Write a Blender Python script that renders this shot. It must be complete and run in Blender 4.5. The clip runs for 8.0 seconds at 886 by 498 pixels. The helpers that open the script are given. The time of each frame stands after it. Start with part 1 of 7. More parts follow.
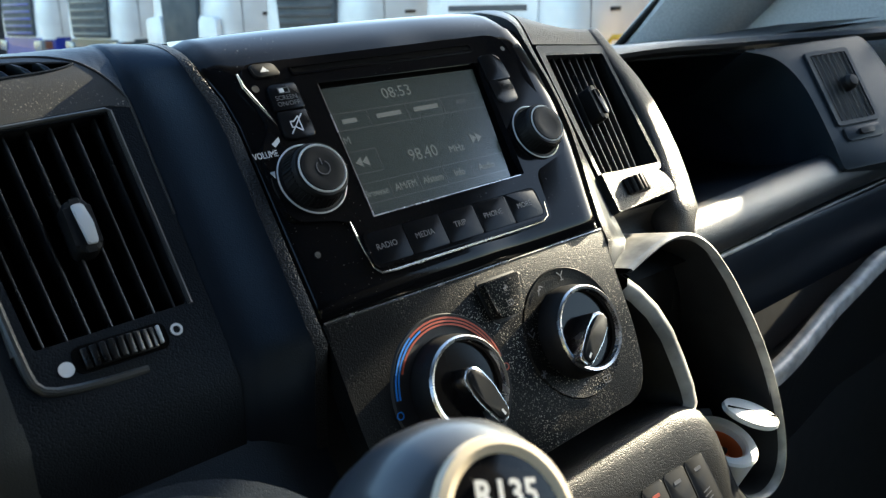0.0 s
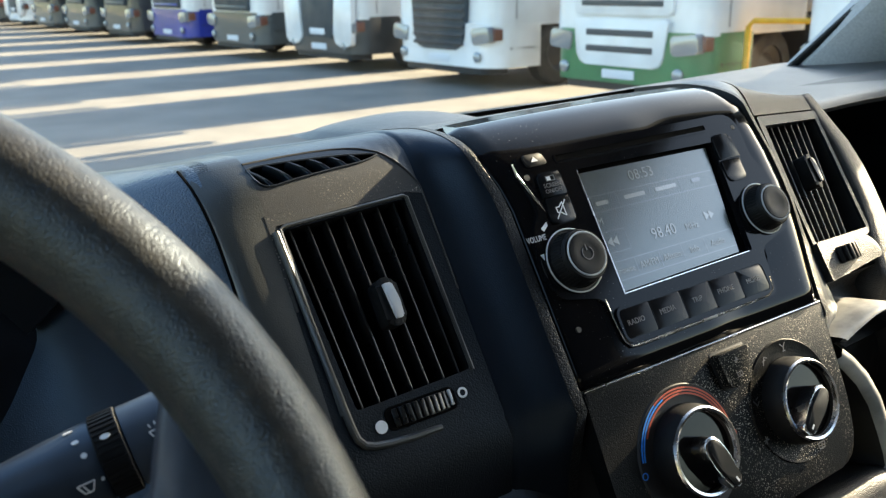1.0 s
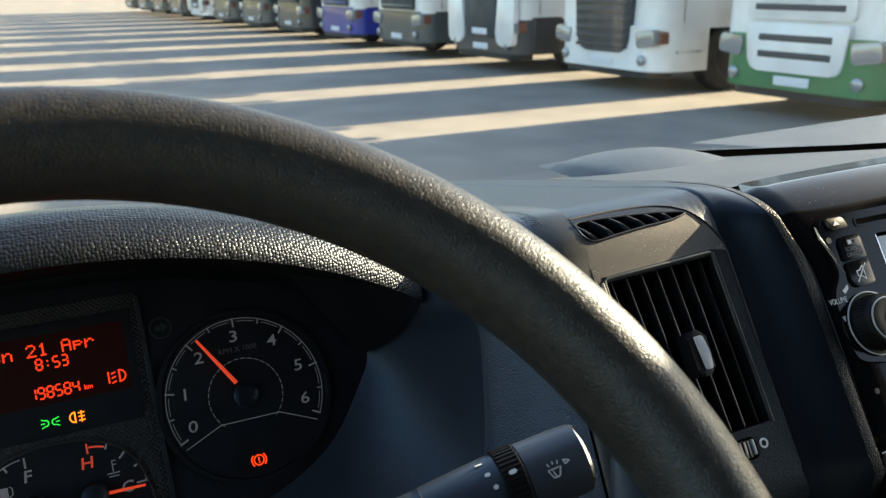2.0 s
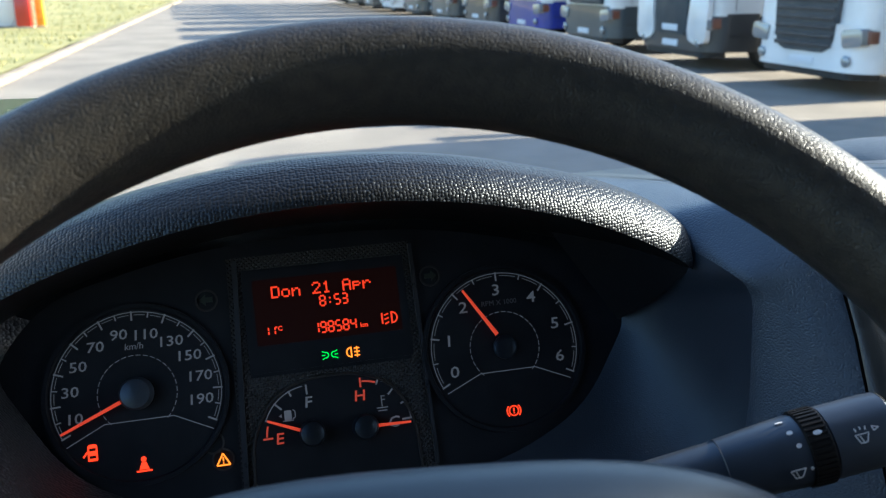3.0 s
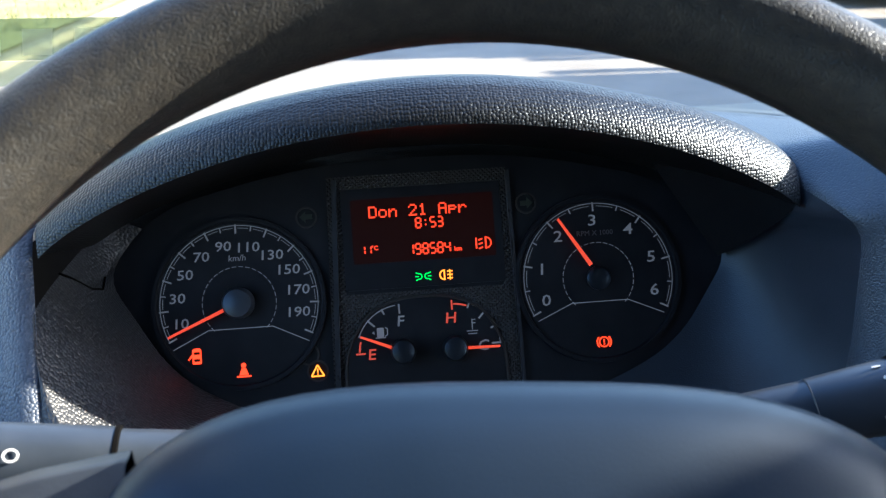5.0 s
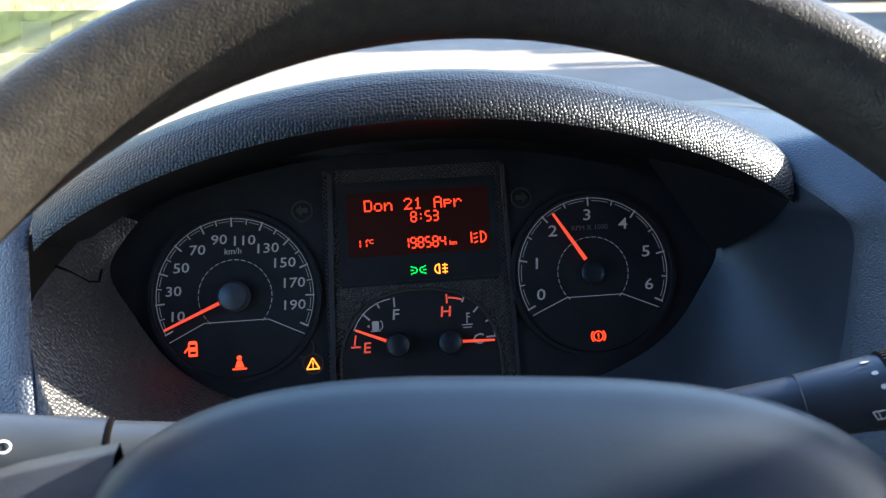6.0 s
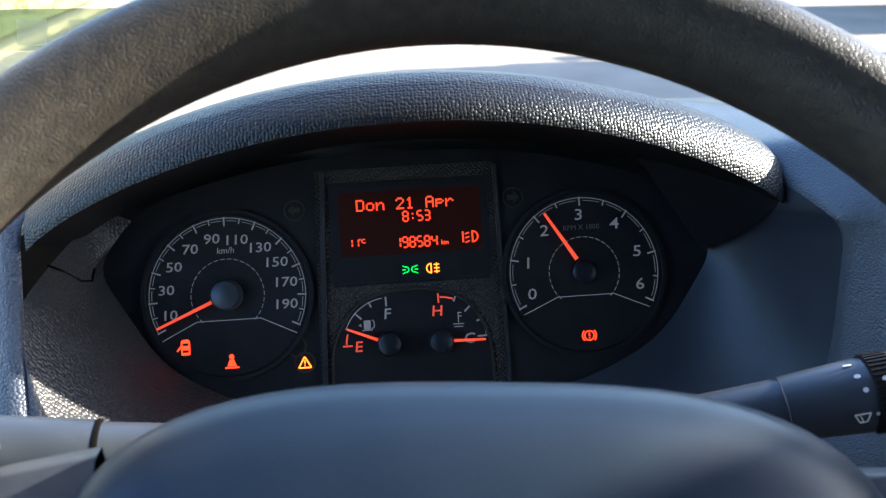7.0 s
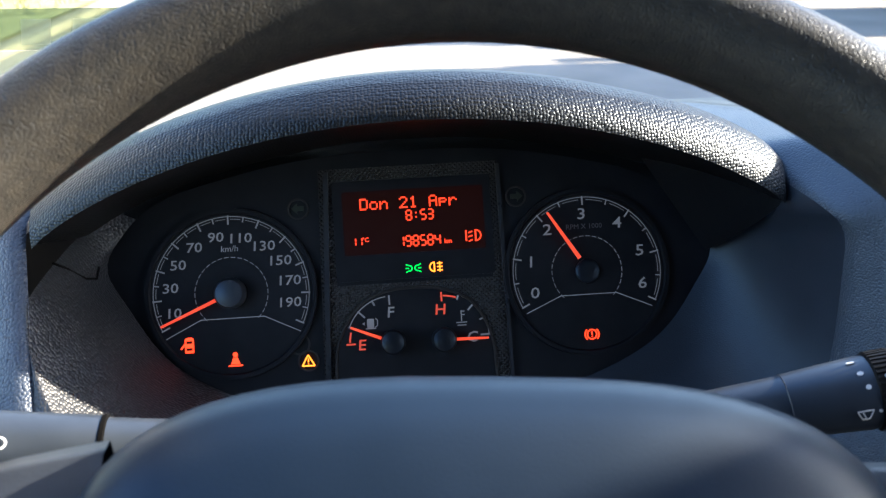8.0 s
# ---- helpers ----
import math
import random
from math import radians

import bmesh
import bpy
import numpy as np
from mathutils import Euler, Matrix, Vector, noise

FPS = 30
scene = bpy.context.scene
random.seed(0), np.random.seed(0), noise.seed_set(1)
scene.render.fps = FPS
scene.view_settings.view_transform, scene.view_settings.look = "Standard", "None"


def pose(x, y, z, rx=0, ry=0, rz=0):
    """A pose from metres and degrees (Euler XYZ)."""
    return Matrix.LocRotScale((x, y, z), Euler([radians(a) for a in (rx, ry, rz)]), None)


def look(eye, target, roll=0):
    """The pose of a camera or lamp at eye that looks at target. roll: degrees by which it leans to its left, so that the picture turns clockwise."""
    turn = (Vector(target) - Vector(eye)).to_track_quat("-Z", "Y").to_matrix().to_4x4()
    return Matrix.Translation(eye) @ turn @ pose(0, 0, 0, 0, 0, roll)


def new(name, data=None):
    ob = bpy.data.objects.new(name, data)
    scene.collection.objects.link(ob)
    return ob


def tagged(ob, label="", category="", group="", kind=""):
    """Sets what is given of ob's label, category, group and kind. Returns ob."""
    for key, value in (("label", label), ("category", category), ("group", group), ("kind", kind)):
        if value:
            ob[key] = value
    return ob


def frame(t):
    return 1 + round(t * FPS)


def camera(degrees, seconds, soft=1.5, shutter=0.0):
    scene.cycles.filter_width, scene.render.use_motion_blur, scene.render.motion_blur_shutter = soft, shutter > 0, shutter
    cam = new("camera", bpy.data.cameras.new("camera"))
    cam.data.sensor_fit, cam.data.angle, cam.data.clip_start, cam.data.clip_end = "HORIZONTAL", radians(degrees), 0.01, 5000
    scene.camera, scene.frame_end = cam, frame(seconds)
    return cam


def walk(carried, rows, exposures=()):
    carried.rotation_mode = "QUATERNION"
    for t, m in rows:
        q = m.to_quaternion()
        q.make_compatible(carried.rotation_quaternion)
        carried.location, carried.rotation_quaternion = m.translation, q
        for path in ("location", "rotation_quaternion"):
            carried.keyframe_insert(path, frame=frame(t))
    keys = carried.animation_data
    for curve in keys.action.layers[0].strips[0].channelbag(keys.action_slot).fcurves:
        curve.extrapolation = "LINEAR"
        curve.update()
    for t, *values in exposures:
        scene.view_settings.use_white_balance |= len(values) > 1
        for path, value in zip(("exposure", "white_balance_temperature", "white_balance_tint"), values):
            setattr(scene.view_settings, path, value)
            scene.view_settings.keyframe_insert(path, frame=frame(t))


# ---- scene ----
cam = camera(53.1, 8.0, soft=1.25)
cam.data.dof.use_dof, cam.data.dof.focus_distance, cam.data.dof.aperture_fstop = True, 0.5, 20.0

# the van leans a little on the yard's cross fall: van coordinates to the world
VAN = Matrix.Translation((0, 0.3, 1.55)) @ Matrix((
    (0.99922, 0.00055, -0.03944, 0), (0.00055, 0.9996, 0.02812, 0),
    (0.03944, -0.02812, 0.99883, 0), (0, 0, 0, 1))) @ Matrix.Translation((0, -0.3, -1.5))

# seconds, eye, target, roll, all in van coordinates
PATH = [
    (0, (-0.045, 0.074, 1.54), (1.2, 1.54, 0.992), -4.3),
    (0.5, (-0.078, 0.077, 1.573), (1.057, 1.622, 1.004), -4.1),
    (1, (-0.121, 0.086, 1.608), (0.907, 1.7, 1.025), -3.7),
    (1.5, (-0.167, 0.095, 1.636), (0.736, 1.782, 1.054), -3.4),
    (2, (-0.213, 0.099, 1.651), (0.529, 1.867, 1.084), -3.3),
    (2.2, (-0.234, 0.101, 1.651), (0.437, 1.9, 1.089), -3.1),
    (3.3, (-0.271, 0.102, 1.635), (0.02, 1.997, 1.068), -2.9),
    (3.5, (-0.27, 0.098, 1.639), (-0.023, 1.993, 1.05), -3.0),
    (4, (-0.269, 0.099, 1.627), (-0.076, 1.994, 1.017), -2.7),
    (4.5, (-0.266, 0.099, 1.631), (-0.122, 1.982, 0.974), -2.8),
    (6, (-0.26, 0.097, 1.634), (-0.137, 1.964, 0.93), -2.4),
    (6.5, (-0.252, 0.096, 1.636), (-0.14, 1.962, 0.924), -2.4),
    (7, (-0.253, 0.096, 1.638), (-0.139, 1.959, 0.919), -2.4),
    (7.5, (-0.2535, 0.0955, 1.6375), (-0.1435, 1.959, 0.914), -2.4),
    (8, (-0.255, 0.094, 1.637), (-0.141, 1.958, 0.922), -2.3),
]
walk(cam, [(t, VAN @ look(eye, target, roll)) for t, eye, target, roll in PATH],
     [(0, 2.43, 6050, 2), (0.5, 2.62, 6250, 2), (1, 2.41, 6550, 3), (1.7, 2.14, 6900, 4), (2.3, 2.04, 6700, 5), (3.3, 2.03, 5450, 6), (4.5, 2.46, 5350, 7), (5.6, 2.87, 5900, 11), (8, 2.9, 5900, 11)])

# ---- light: low morning sun abeam of the van, clear sky ----
SUN_AZ, SUN_EL = 84.6, 22.4      # degrees from the van's nose towards its right, and above the ground
world = bpy.data.worlds.new("world")
scene.world = world
world.use_nodes = True
wn = world.node_tree.nodes
sky = wn.new("ShaderNodeTexSky")
sky.sky_type, sky.sun_disc = "NISHITA", False
sky.sun_elevation, sky.sun_rotation = radians(SUN_EL), radians(SUN_AZ)
sky.air_density, sky.dust_density, sky.ozone_density = 1.0, 1.5, 1.2
wn["Background"].inputs["Strength"].default_value = 0.12
world.node_tree.links.new(sky.outputs[0], wn["Background"].inputs["Color"])
sun = new("sun", bpy.data.lights.new("sun", "SUN"))
sun.data.energy, sun.data.angle, sun.data.color = 5.0, radians(0.6), (1.0, 0.82, 0.58)
_a, _e = radians(SUN_AZ), radians(SUN_EL)
TO_SUN = Vector((math.cos(_e) * math.sin(_a), math.cos(_e) * math.cos(_a), math.sin(_e)))
sun.matrix_world = look(TO_SUN * 60, (0, 0, 0))


# ---- materials ----
def material(name, color, rough=0.5, metal=0.0, spec=0.5, coat=0.0):
    m = bpy.data.materials.new(name)
    m.use_nodes = True
    b = m.node_tree.nodes["Principled BSDF"]
    b.inputs["Base Color"].default_value = (*color, 1)
    b.inputs["Roughness"].default_value = rough
    b.inputs["Metallic"].default_value = metal
    b.inputs["Specular IOR Level"].default_value = spec
    b.inputs["Coat Weight"].default_value = coat
    return m


def node(m, kind, **inputs):
    n = m.node_tree.nodes.new("ShaderNode" + kind)
    for k, v in inputs.items():
        n.inputs[k.replace("_", " ")].default_value = v
    return n


def wire(m, a, b):
    m.node_tree.links.new(a, b)


def shader(m):
    return m.node_tree.nodes["Principled BSDF"]


def coords(m):
    return node(m, "TexCoord").outputs["Object"]


def ramp(m, source, stops):
    r = node(m, "ValToRGB")
    el = r.color_ramp.elements
    while len(el) < len(stops):
        el.new(0.5)
    for e, (p, c) in zip(el, stops):
        e.position, e.color = p, (*c, 1) if len(c) == 3 else c
    wire(m, source, r.inputs[0])
    return r.outputs[0]


def vary(m, a, b, scale, detail=4, lo=0.35, hi=0.65):
    """Mottles the base colour between a and b."""
    n = node(m, "TexNoise", Scale=scale, Detail=detail)
    wire(m, coords(m), n.inputs["Vector"])
    wire(m, ramp(m, n.outputs[0], [(lo, a), (hi, b)]), shader(m).inputs["Base Color"])
    return n


def rough_vary(m, lo, hi, scale):
    n = node(m, "TexNoise", Scale=scale, Detail=5)
    wire(m, coords(m), n.inputs["Vector"])
    r = node(m, "MapRange")
    r.inputs["From Min"].default_value, r.inputs["From Max"].default_value = 0.3, 0.7
    r.inputs["To Min"].default_value, r.inputs["To Max"].default_value = lo, hi
    wire(m, n.outputs[0], r.inputs["Value"])
    wire(m, r.outputs[0], shader(m).inputs["Roughness"])


def grain(m, scale, depth, strength=1.0, smooth=0.12, even=1.0):
    """Moulded grain: small rounded pebbles with creases between them."""
    v = node(m, "TexVoronoi", Scale=scale)
    v.feature = "SMOOTH_F1"
    v.inputs["Smoothness"].default_value = smooth
    v.inputs["Randomness"].default_value = even
    wire(m, coords(m), v.inputs["Vector"])
    sq = node(m, "Math")
    sq.operation = "MULTIPLY"
    wire(m, v.outputs["Distance"], sq.inputs[0])
    wire(m, v.outputs["Distance"], sq.inputs[1])
    inv = node(m, "Math")
    inv.operation = "MULTIPLY"
    inv.inputs[1].default_value = -1.3
    wire(m, sq.outputs[0], inv.inputs[0])
    b = node(m, "Bump", Strength=strength, Distance=depth)
    wire(m, inv.outputs[0], b.inputs["Height"])
    wire(m, b.outputs[0], shader(m).inputs["Normal"])


def dust(m, base, speck, scale=700, cut=0.70, patch=9, rough=0.4):
    """Fine pale dust lying in drifts on a dark surface."""
    c = coords(m)
    n = node(m, "TexNoise", Scale=scale, Detail=1)
    p = node(m, "TexNoise", Scale=patch, Detail=3)
    wire(m, c, n.inputs["Vector"])
    wire(m, c, p.inputs["Vector"])
    s = ramp(m, n.outputs[0], [(cut, (0, 0, 0)), (cut + 0.05, (1, 1, 1))])
    q = ramp(m, p.outputs[0], [(0.45, (0, 0, 0)), (0.68, (1, 1, 1))])
    mul = node(m, "Math")
    mul.operation = "MULTIPLY"
    wire(m, s, mul.inputs[0])
    wire(m, q, mul.inputs[1])
    mx = node(m, "Mix")
    mx.data_type = "RGBA"
    mx.inputs[6].default_value, mx.inputs[7].default_value = (*base, 1), (*speck, 1)
    wire(m, mul.outputs[0], mx.inputs[0])
    wire(m, mx.outputs[2], shader(m).inputs["Base Color"])
    return mul.outputs[0]


def glow(name, color, strength):
    m = material(name, (0.02, 0.02, 0.02), 0.5)
    shader(m).inputs["Emission Color"].default_value = (*color, 1)
    shader(m).inputs["Emission Strength"].default_value = strength
    return m


DASH = material("grained_plastic", (0.012, 0.0125, 0.014), 0.4, spec=0.36)
vary(DASH, (0.01, 0.0105, 0.012), (0.016, 0.0165, 0.018), 14)
grain(DASH, 1150, 0.0003)
CONSOLESKIN = material("console_plastic", (0.012, 0.0125, 0.013), 0.42, spec=0.2)
vary(CONSOLESKIN, (0.009, 0.0095, 0.010), (0.017, 0.017, 0.017), 14)
grain(CONSOLESKIN, 1300, 0.00016)
# worn edges; their glint in the sun is put into this pale colour
PALE = material("worn_sunlit_edge", (0.14, 0.14, 0.135), 0.34)
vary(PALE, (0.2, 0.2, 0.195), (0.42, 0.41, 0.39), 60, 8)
WORN = material("worn_plastic", (0.045, 0.045, 0.044), 0.36)
vary(WORN, (0.045, 0.045, 0.044), (0.10, 0.098, 0.092), 40, 8)
grain(WORN, 1000, 0.0003)
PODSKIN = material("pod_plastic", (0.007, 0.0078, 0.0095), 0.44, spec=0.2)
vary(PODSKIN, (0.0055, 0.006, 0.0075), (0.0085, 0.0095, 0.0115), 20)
grain(PODSKIN, 1200, 0.0001)
LIP = material("lip_plastic", (0.02, 0.022, 0.024), 0.34, spec=0.7)
vary(LIP, (0.024, 0.027, 0.029), (0.036, 0.039, 0.039), 40, 6)
grain(LIP, 1600, 0.00005)
SOFT = material("satin_plastic", (0.012, 0.015, 0.021), 0.34, spec=0.42)
vary(SOFT, (0.007, 0.0093, 0.0145), (0.010, 0.013, 0.019), 20)
DUSTY = material("dusty_plastic", (0.03, 0.031, 0.034), 0.36)
vary(DUSTY, (0.02, 0.021, 0.024), (0.045, 0.045, 0.047), 9, 8)
grain(DUSTY, 1200, 0.00014)
grain(SOFT, 1600, 0.00005)
HOOD = material("pebbled_plastic", (0.022, 0.022, 0.024), 0.34, spec=0.34)
vary(HOOD, (0.008, 0.0085, 0.0098), (0.013, 0.0133, 0.0145), 18)
grain(HOOD, 600, 0.00045, smooth=0.0, even=0.5)
LEATHER = material("wheel_leather", (0.02, 0.02, 0.02), 0.5, spec=0.45)
vary(LEATHER, (0.022, 0.021, 0.019), (0.036, 0.033, 0.028), 220, 6)
grain(LEATHER, 1300, 0.00014, smooth=0.05)
rough_vary(LEATHER, 0.36, 0.42, 300)
# blue of the reflected sky put into the leather's sheen
shader(LEATHER).inputs["Specular Tint"].default_value = (0.6, 0.78, 1.0, 1)
STALK = material("stalk_plastic", (0.016, 0.02, 0.028), 0.4, spec=0.7)
vary(STALK, (0.025, 0.032, 0.045), (0.033, 0.041, 0.056), 60)
PAD = material("soft_skin", (0.008, 0.0115, 0.019), 0.44, spec=0.36)
vary(PAD, (0.0053, 0.0125, 0.028), (0.0076, 0.016, 0.034), 25)
SPOKE = material("spoke_skin", (0.025, 0.03, 0.04), 0.42, spec=0.4)
vary(SPOKE, (0.022, 0.028, 0.040), (0.032, 0.039, 0.052), 60)
grain(SPOKE, 1500, 0.00004)
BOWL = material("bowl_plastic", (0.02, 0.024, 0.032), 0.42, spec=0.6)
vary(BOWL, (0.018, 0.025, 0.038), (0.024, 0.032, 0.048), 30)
grain(BOWL, 1400, 0.00006)
grain(PAD, 1500, 0.00002)
ENDVENT = material("end_vent_plastic", (0.05, 0.06, 0.085), 0.46, spec=0.2)
vary(ENDVENT, (0.008, 0.013, 0.019), (0.012, 0.018, 0.025), 30)
grain(ENDVENT, 1400, 0.00006)
# the sky's reflection on black plastic is put into this light blue base
FLANK = material("sky_lit_flank_plastic", (0.02, 0.025, 0.034), 0.36, spec=0.8)
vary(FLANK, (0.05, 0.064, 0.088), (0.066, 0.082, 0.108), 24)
grain(FLANK, 1000, 0.00028, smooth=0.05)
# dash plastic with bluish skylight from the open door put into its colour
CHEEK = material("sky_lit_cheek_plastic", (0.03, 0.04, 0.06), 0.4)
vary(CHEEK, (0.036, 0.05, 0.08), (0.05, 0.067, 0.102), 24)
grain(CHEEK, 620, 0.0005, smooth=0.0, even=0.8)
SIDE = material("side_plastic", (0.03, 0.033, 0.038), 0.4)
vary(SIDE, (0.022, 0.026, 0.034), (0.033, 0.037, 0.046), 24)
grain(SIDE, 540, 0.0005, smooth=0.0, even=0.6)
ROLL = material("roll_plastic", (0.02, 0.022, 0.024), 0.34, spec=0.7)
vary(ROLL, (0.016, 0.018, 0.021), (0.026, 0.028, 0.031), 30)
grain(ROLL, 1150, 0.0002)
KEYSKIN = material("key_plastic", (0.006, 0.0065, 0.008), 0.3, spec=0.12)
rough_vary(KEYSKIN, 0.14, 0.2, 70)
BROW = material("brow_plastic", (0.03, 0.03, 0.031), 0.4)
dust(BROW, (0.027, 0.0285, 0.031), (0.36, 0.33, 0.27), 1100, 0.64, 30)
grain(BROW, 2600, 0.00005)
# these plastics get the sky's blue painted into their specular tint
for _m in (HOOD, PAD, BOWL, FLANK, STALK, SOFT, PODSKIN):
    shader(_m).inputs["Specular Tint"].default_value = (0.6, 0.78, 1.0, 1)
PIANO = material("gloss_black", (0.005, 0.005, 0.006), 0.07, spec=0.17)
dust(PIANO, (0.005, 0.005, 0.006), (0.35, 0.33, 0.3), 900, 0.74, 16)
rough_vary(PIANO, 0.06, 0.12, 30)
MATT = material("matt_black", (0.012, 0.012, 0.013), 0.6)
vary(MATT, (0.009, 0.009, 0.01), (0.016, 0.016, 0.017), 60)
CLIM = material("climate_plastic", (0.02, 0.02, 0.02), 0.4, spec=0.09)
dust(CLIM, (0.0045, 0.0047, 0.005), (0.55, 0.5, 0.42), 1300, 0.625, 11)
grain(CLIM, 1300, 0.0001)
RUBBER = material("rubber", (0.006, 0.0062, 0.007), 0.55, spec=0.2)
rough_vary(RUBBER, 0.4, 0.7, 80)
SLAT = material("slat_plastic", (0.007, 0.0073, 0.008), 0.3, spec=0.55)
rough_vary(SLAT, 0.24, 0.42, 120)
SATIN = material("satin_metal", (0.55, 0.55, 0.56), 0.22, 1.0)
rough_vary(SATIN, 0.16, 0.32, 90)
MARK = material("white_print", (0.62, 0.64, 0.68), 0.5)
GREYMARK = material("grey_print", (0.10, 0.10, 0.11), 0.5)
COLD = material("blue_print", (0.02, 0.22, 0.75), 0.5)
HOT = material("red_print", (0.42, 0.06, 0.025), 0.5)
FACE = material("dial_black", (0.005, 0.006, 0.008), 0.5, spec=0.15)
vary(FACE, (0.008, 0.010, 0.0145), (0.012, 0.0145, 0.020), 40)
MESHED = material("meshed_plastic", (0.02, 0.021, 0.024), 0.5)
vary(MESHED, (0.008, 0.009, 0.012), (0.012, 0.0135, 0.017), 50)

def lattice(m, period, depth):
    """Crossed fine ribs at 45 degrees."""
    tops = []
    for turn in (45, -45):
        mp = node(m, "Mapping")
        mp.inputs["Rotation"].default_value = (0, 0, radians(turn))
        w = node(m, "TexWave", Scale=2 * math.pi / (20 * period))
        wire(m, coords(m), mp.inputs["Vector"])
        wire(m, mp.outputs[0], w.inputs["Vector"])
        tops.append(w.outputs["Fac"])
    mul = node(m, "Math")
    mul.operation = "MULTIPLY"
    wire(m, tops[0], mul.inputs[0])
    wire(m, tops[1], mul.inputs[1])
    b = node(m, "Bump", Strength=1.0, Distance=depth)
    wire(m, mul.outputs[0], b.inputs["Height"])
    wire(m, b.outputs[0], shader(m).inputs["Normal"])


lattice(MESHED, 0.0019, 0.0006)
RAIL = material("rail_plastic", (0.022, 0.026, 0.034), 0.34, spec=0.4)
rough_vary(RAIL, 0.25, 0.4, 90)
DIALMARK = glow("dial_print", (0.75, 0.8, 0.9), 0.014)
shader(DIALMARK).inputs["Base Color"].default_value = (0.13, 0.14, 0.16, 1)
DIALRED = glow("dial_red_print", (1.0, 0.1, 0.05), 0.09)
NEEDLE = glow("needle_orange", (1.0, 0.07, 0.03), 0.11)
shader(NEEDLE).inputs["Base Color"].default_value = (0.8, 0.1, 0.03, 1)
PIXEL = glow("display_segments", (1.0, 0.045, 0.008), 0.28)
DISPLAY = glow("display_ground", (1.0, 0.08, 0.03), 0.001)
shader(DISPLAY).inputs["Base Color"].default_value = (0.006, 0.003, 0.003, 1)
shader(DISPLAY).inputs["Specular IOR Level"].default_value = 0.15
LAMP_RED = glow("red_lamp", (1.0, 0.04, 0.006), 0.48)
LAMP_AMBER = glow("amber_lamp", (1.0, 0.22, 0.012), 0.55)
UNLIT = material("unlit_symbol", (0.01, 0.022, 0.014), 0.5)
LAMP_GREEN = glow("green_lamp", (0.02, 0.9, 0.08), 0.25)
SCREEN = material("radio_glass", (0.02, 0.021, 0.022), 0.1, spec=0.3, coat=1.0)
shader(SCREEN).inputs["Coat IOR"].default_value = 1.95
shader(SCREEN).inputs["Coat Roughness"].default_value = 0.2
rough_vary(SCREEN, 0.07, 0.2, 18)
shader(SCREEN).inputs["Coat Tint"].default_value = (0.86, 1.0, 0.95, 1)
shader(SCREEN).inputs["Emission Color"].default_value = (0.5, 0.6, 0.62, 1)
shader(SCREEN).inputs["Emission Strength"].default_value = 0.005
LCD = glow("screen_text", (0.72, 0.76, 0.72), 0.032)
LCDDIM = glow("screen_keys", (0.5, 0.56, 0.58), 0.009)
for _m in (LCD, LCDDIM):
    shader(_m).inputs["Roughness"].default_value = 0.12
    shader(_m).inputs["Specular IOR Level"].default_value = 1.0
    shader(_m).inputs["Coat Weight"].default_value = 1.0
    shader(_m).inputs["Coat IOR"].default_value = 1.95
    shader(_m).inputs["Coat Roughness"].default_value = 0.2
VOID = material("slot_black", (0.002, 0.002, 0.0022), 0.9, spec=0.05)
WHITE = material("white_plastic", (0.78, 0.77, 0.74), 0.42)
vary(WHITE, (0.7, 0.69, 0.66), (0.8, 0.79, 0.77), 40)
ORANGE = material("orange_plastic", (0.7, 0.17, 0.04), 0.5)
LIGHTGREY = material("pillar_cloth", (0.26, 0.27, 0.29), 0.8)
vary(LIGHTGREY, (0.36, 0.38, 0.41), (0.44, 0.46, 0.49), 300)
HEADLINER = material("headliner_cloth", (0.45, 0.45, 0.46), 0.9)
vary(HEADLINER, (0.115, 0.118, 0.126), (0.145, 0.149, 0.158), 200)
LINING = material("cab_lining", (0.07, 0.072, 0.078), 0.9)
vary(LINING, (0.016, 0.018, 0.023), (0.026, 0.029, 0.036), 30)
SILVER = material("silver_plastic", (0.5, 0.51, 0.53), 0.35)
rough_vary(SILVER, 0.28, 0.42, 200)
BEIGE = material("beige_ring", (0.55, 0.47, 0.36), 0.35)
KNOB = material("knob_plastic", (0.035, 0.04, 0.05), 0.3, coat=0.3)
vary(KNOB, (0.03, 0.034, 0.042), (0.042, 0.047, 0.058), 60)
GLASS = bpy.data.materials.new("clear_glass")
GLASS.use_nodes = True
GLASS.node_tree.nodes.remove(shader(GLASS))
_mix, _tr, _gl = node(GLASS, "MixShader"), node(GLASS, "BsdfTransparent"), node(GLASS, "BsdfGlossy")
_tr.inputs[0].default_value, _gl.inputs["Roughness"].default_value = (0.93, 0.95, 0.94, 1), 0.02
_mix.inputs[0].default_value = 0.03
wire(GLASS, _tr.outputs[0], _mix.inputs[1])
wire(GLASS, _gl.outputs[0], _mix.inputs[2])
wire(GLASS, _mix.outputs[0], GLASS.node_tree.nodes["Material Output"].inputs[0])
def film(name, color, tint):
    """See-through printed film."""
    m = material(name, color, 0.6)
    vary(m, tuple(c * 0.9 for c in color), tuple(c * 1.1 for c in color), 30)
    mx, tr = node(m, "MixShader"), node(m, "BsdfTransparent")
    tr.inputs[0].default_value, mx.inputs[0].default_value = (*tint, 1), 0.5
    wire(m, tr.outputs[0], mx.inputs[1])
    wire(m, shader(m).outputs[0], mx.inputs[2])
    wire(m, mx.outputs[0], m.node_tree.nodes["Material Output"].inputs[0])
    return m


STICKER = film("green_film", (0.2, 0.27, 0.19), (0.46, 0.58, 0.46))
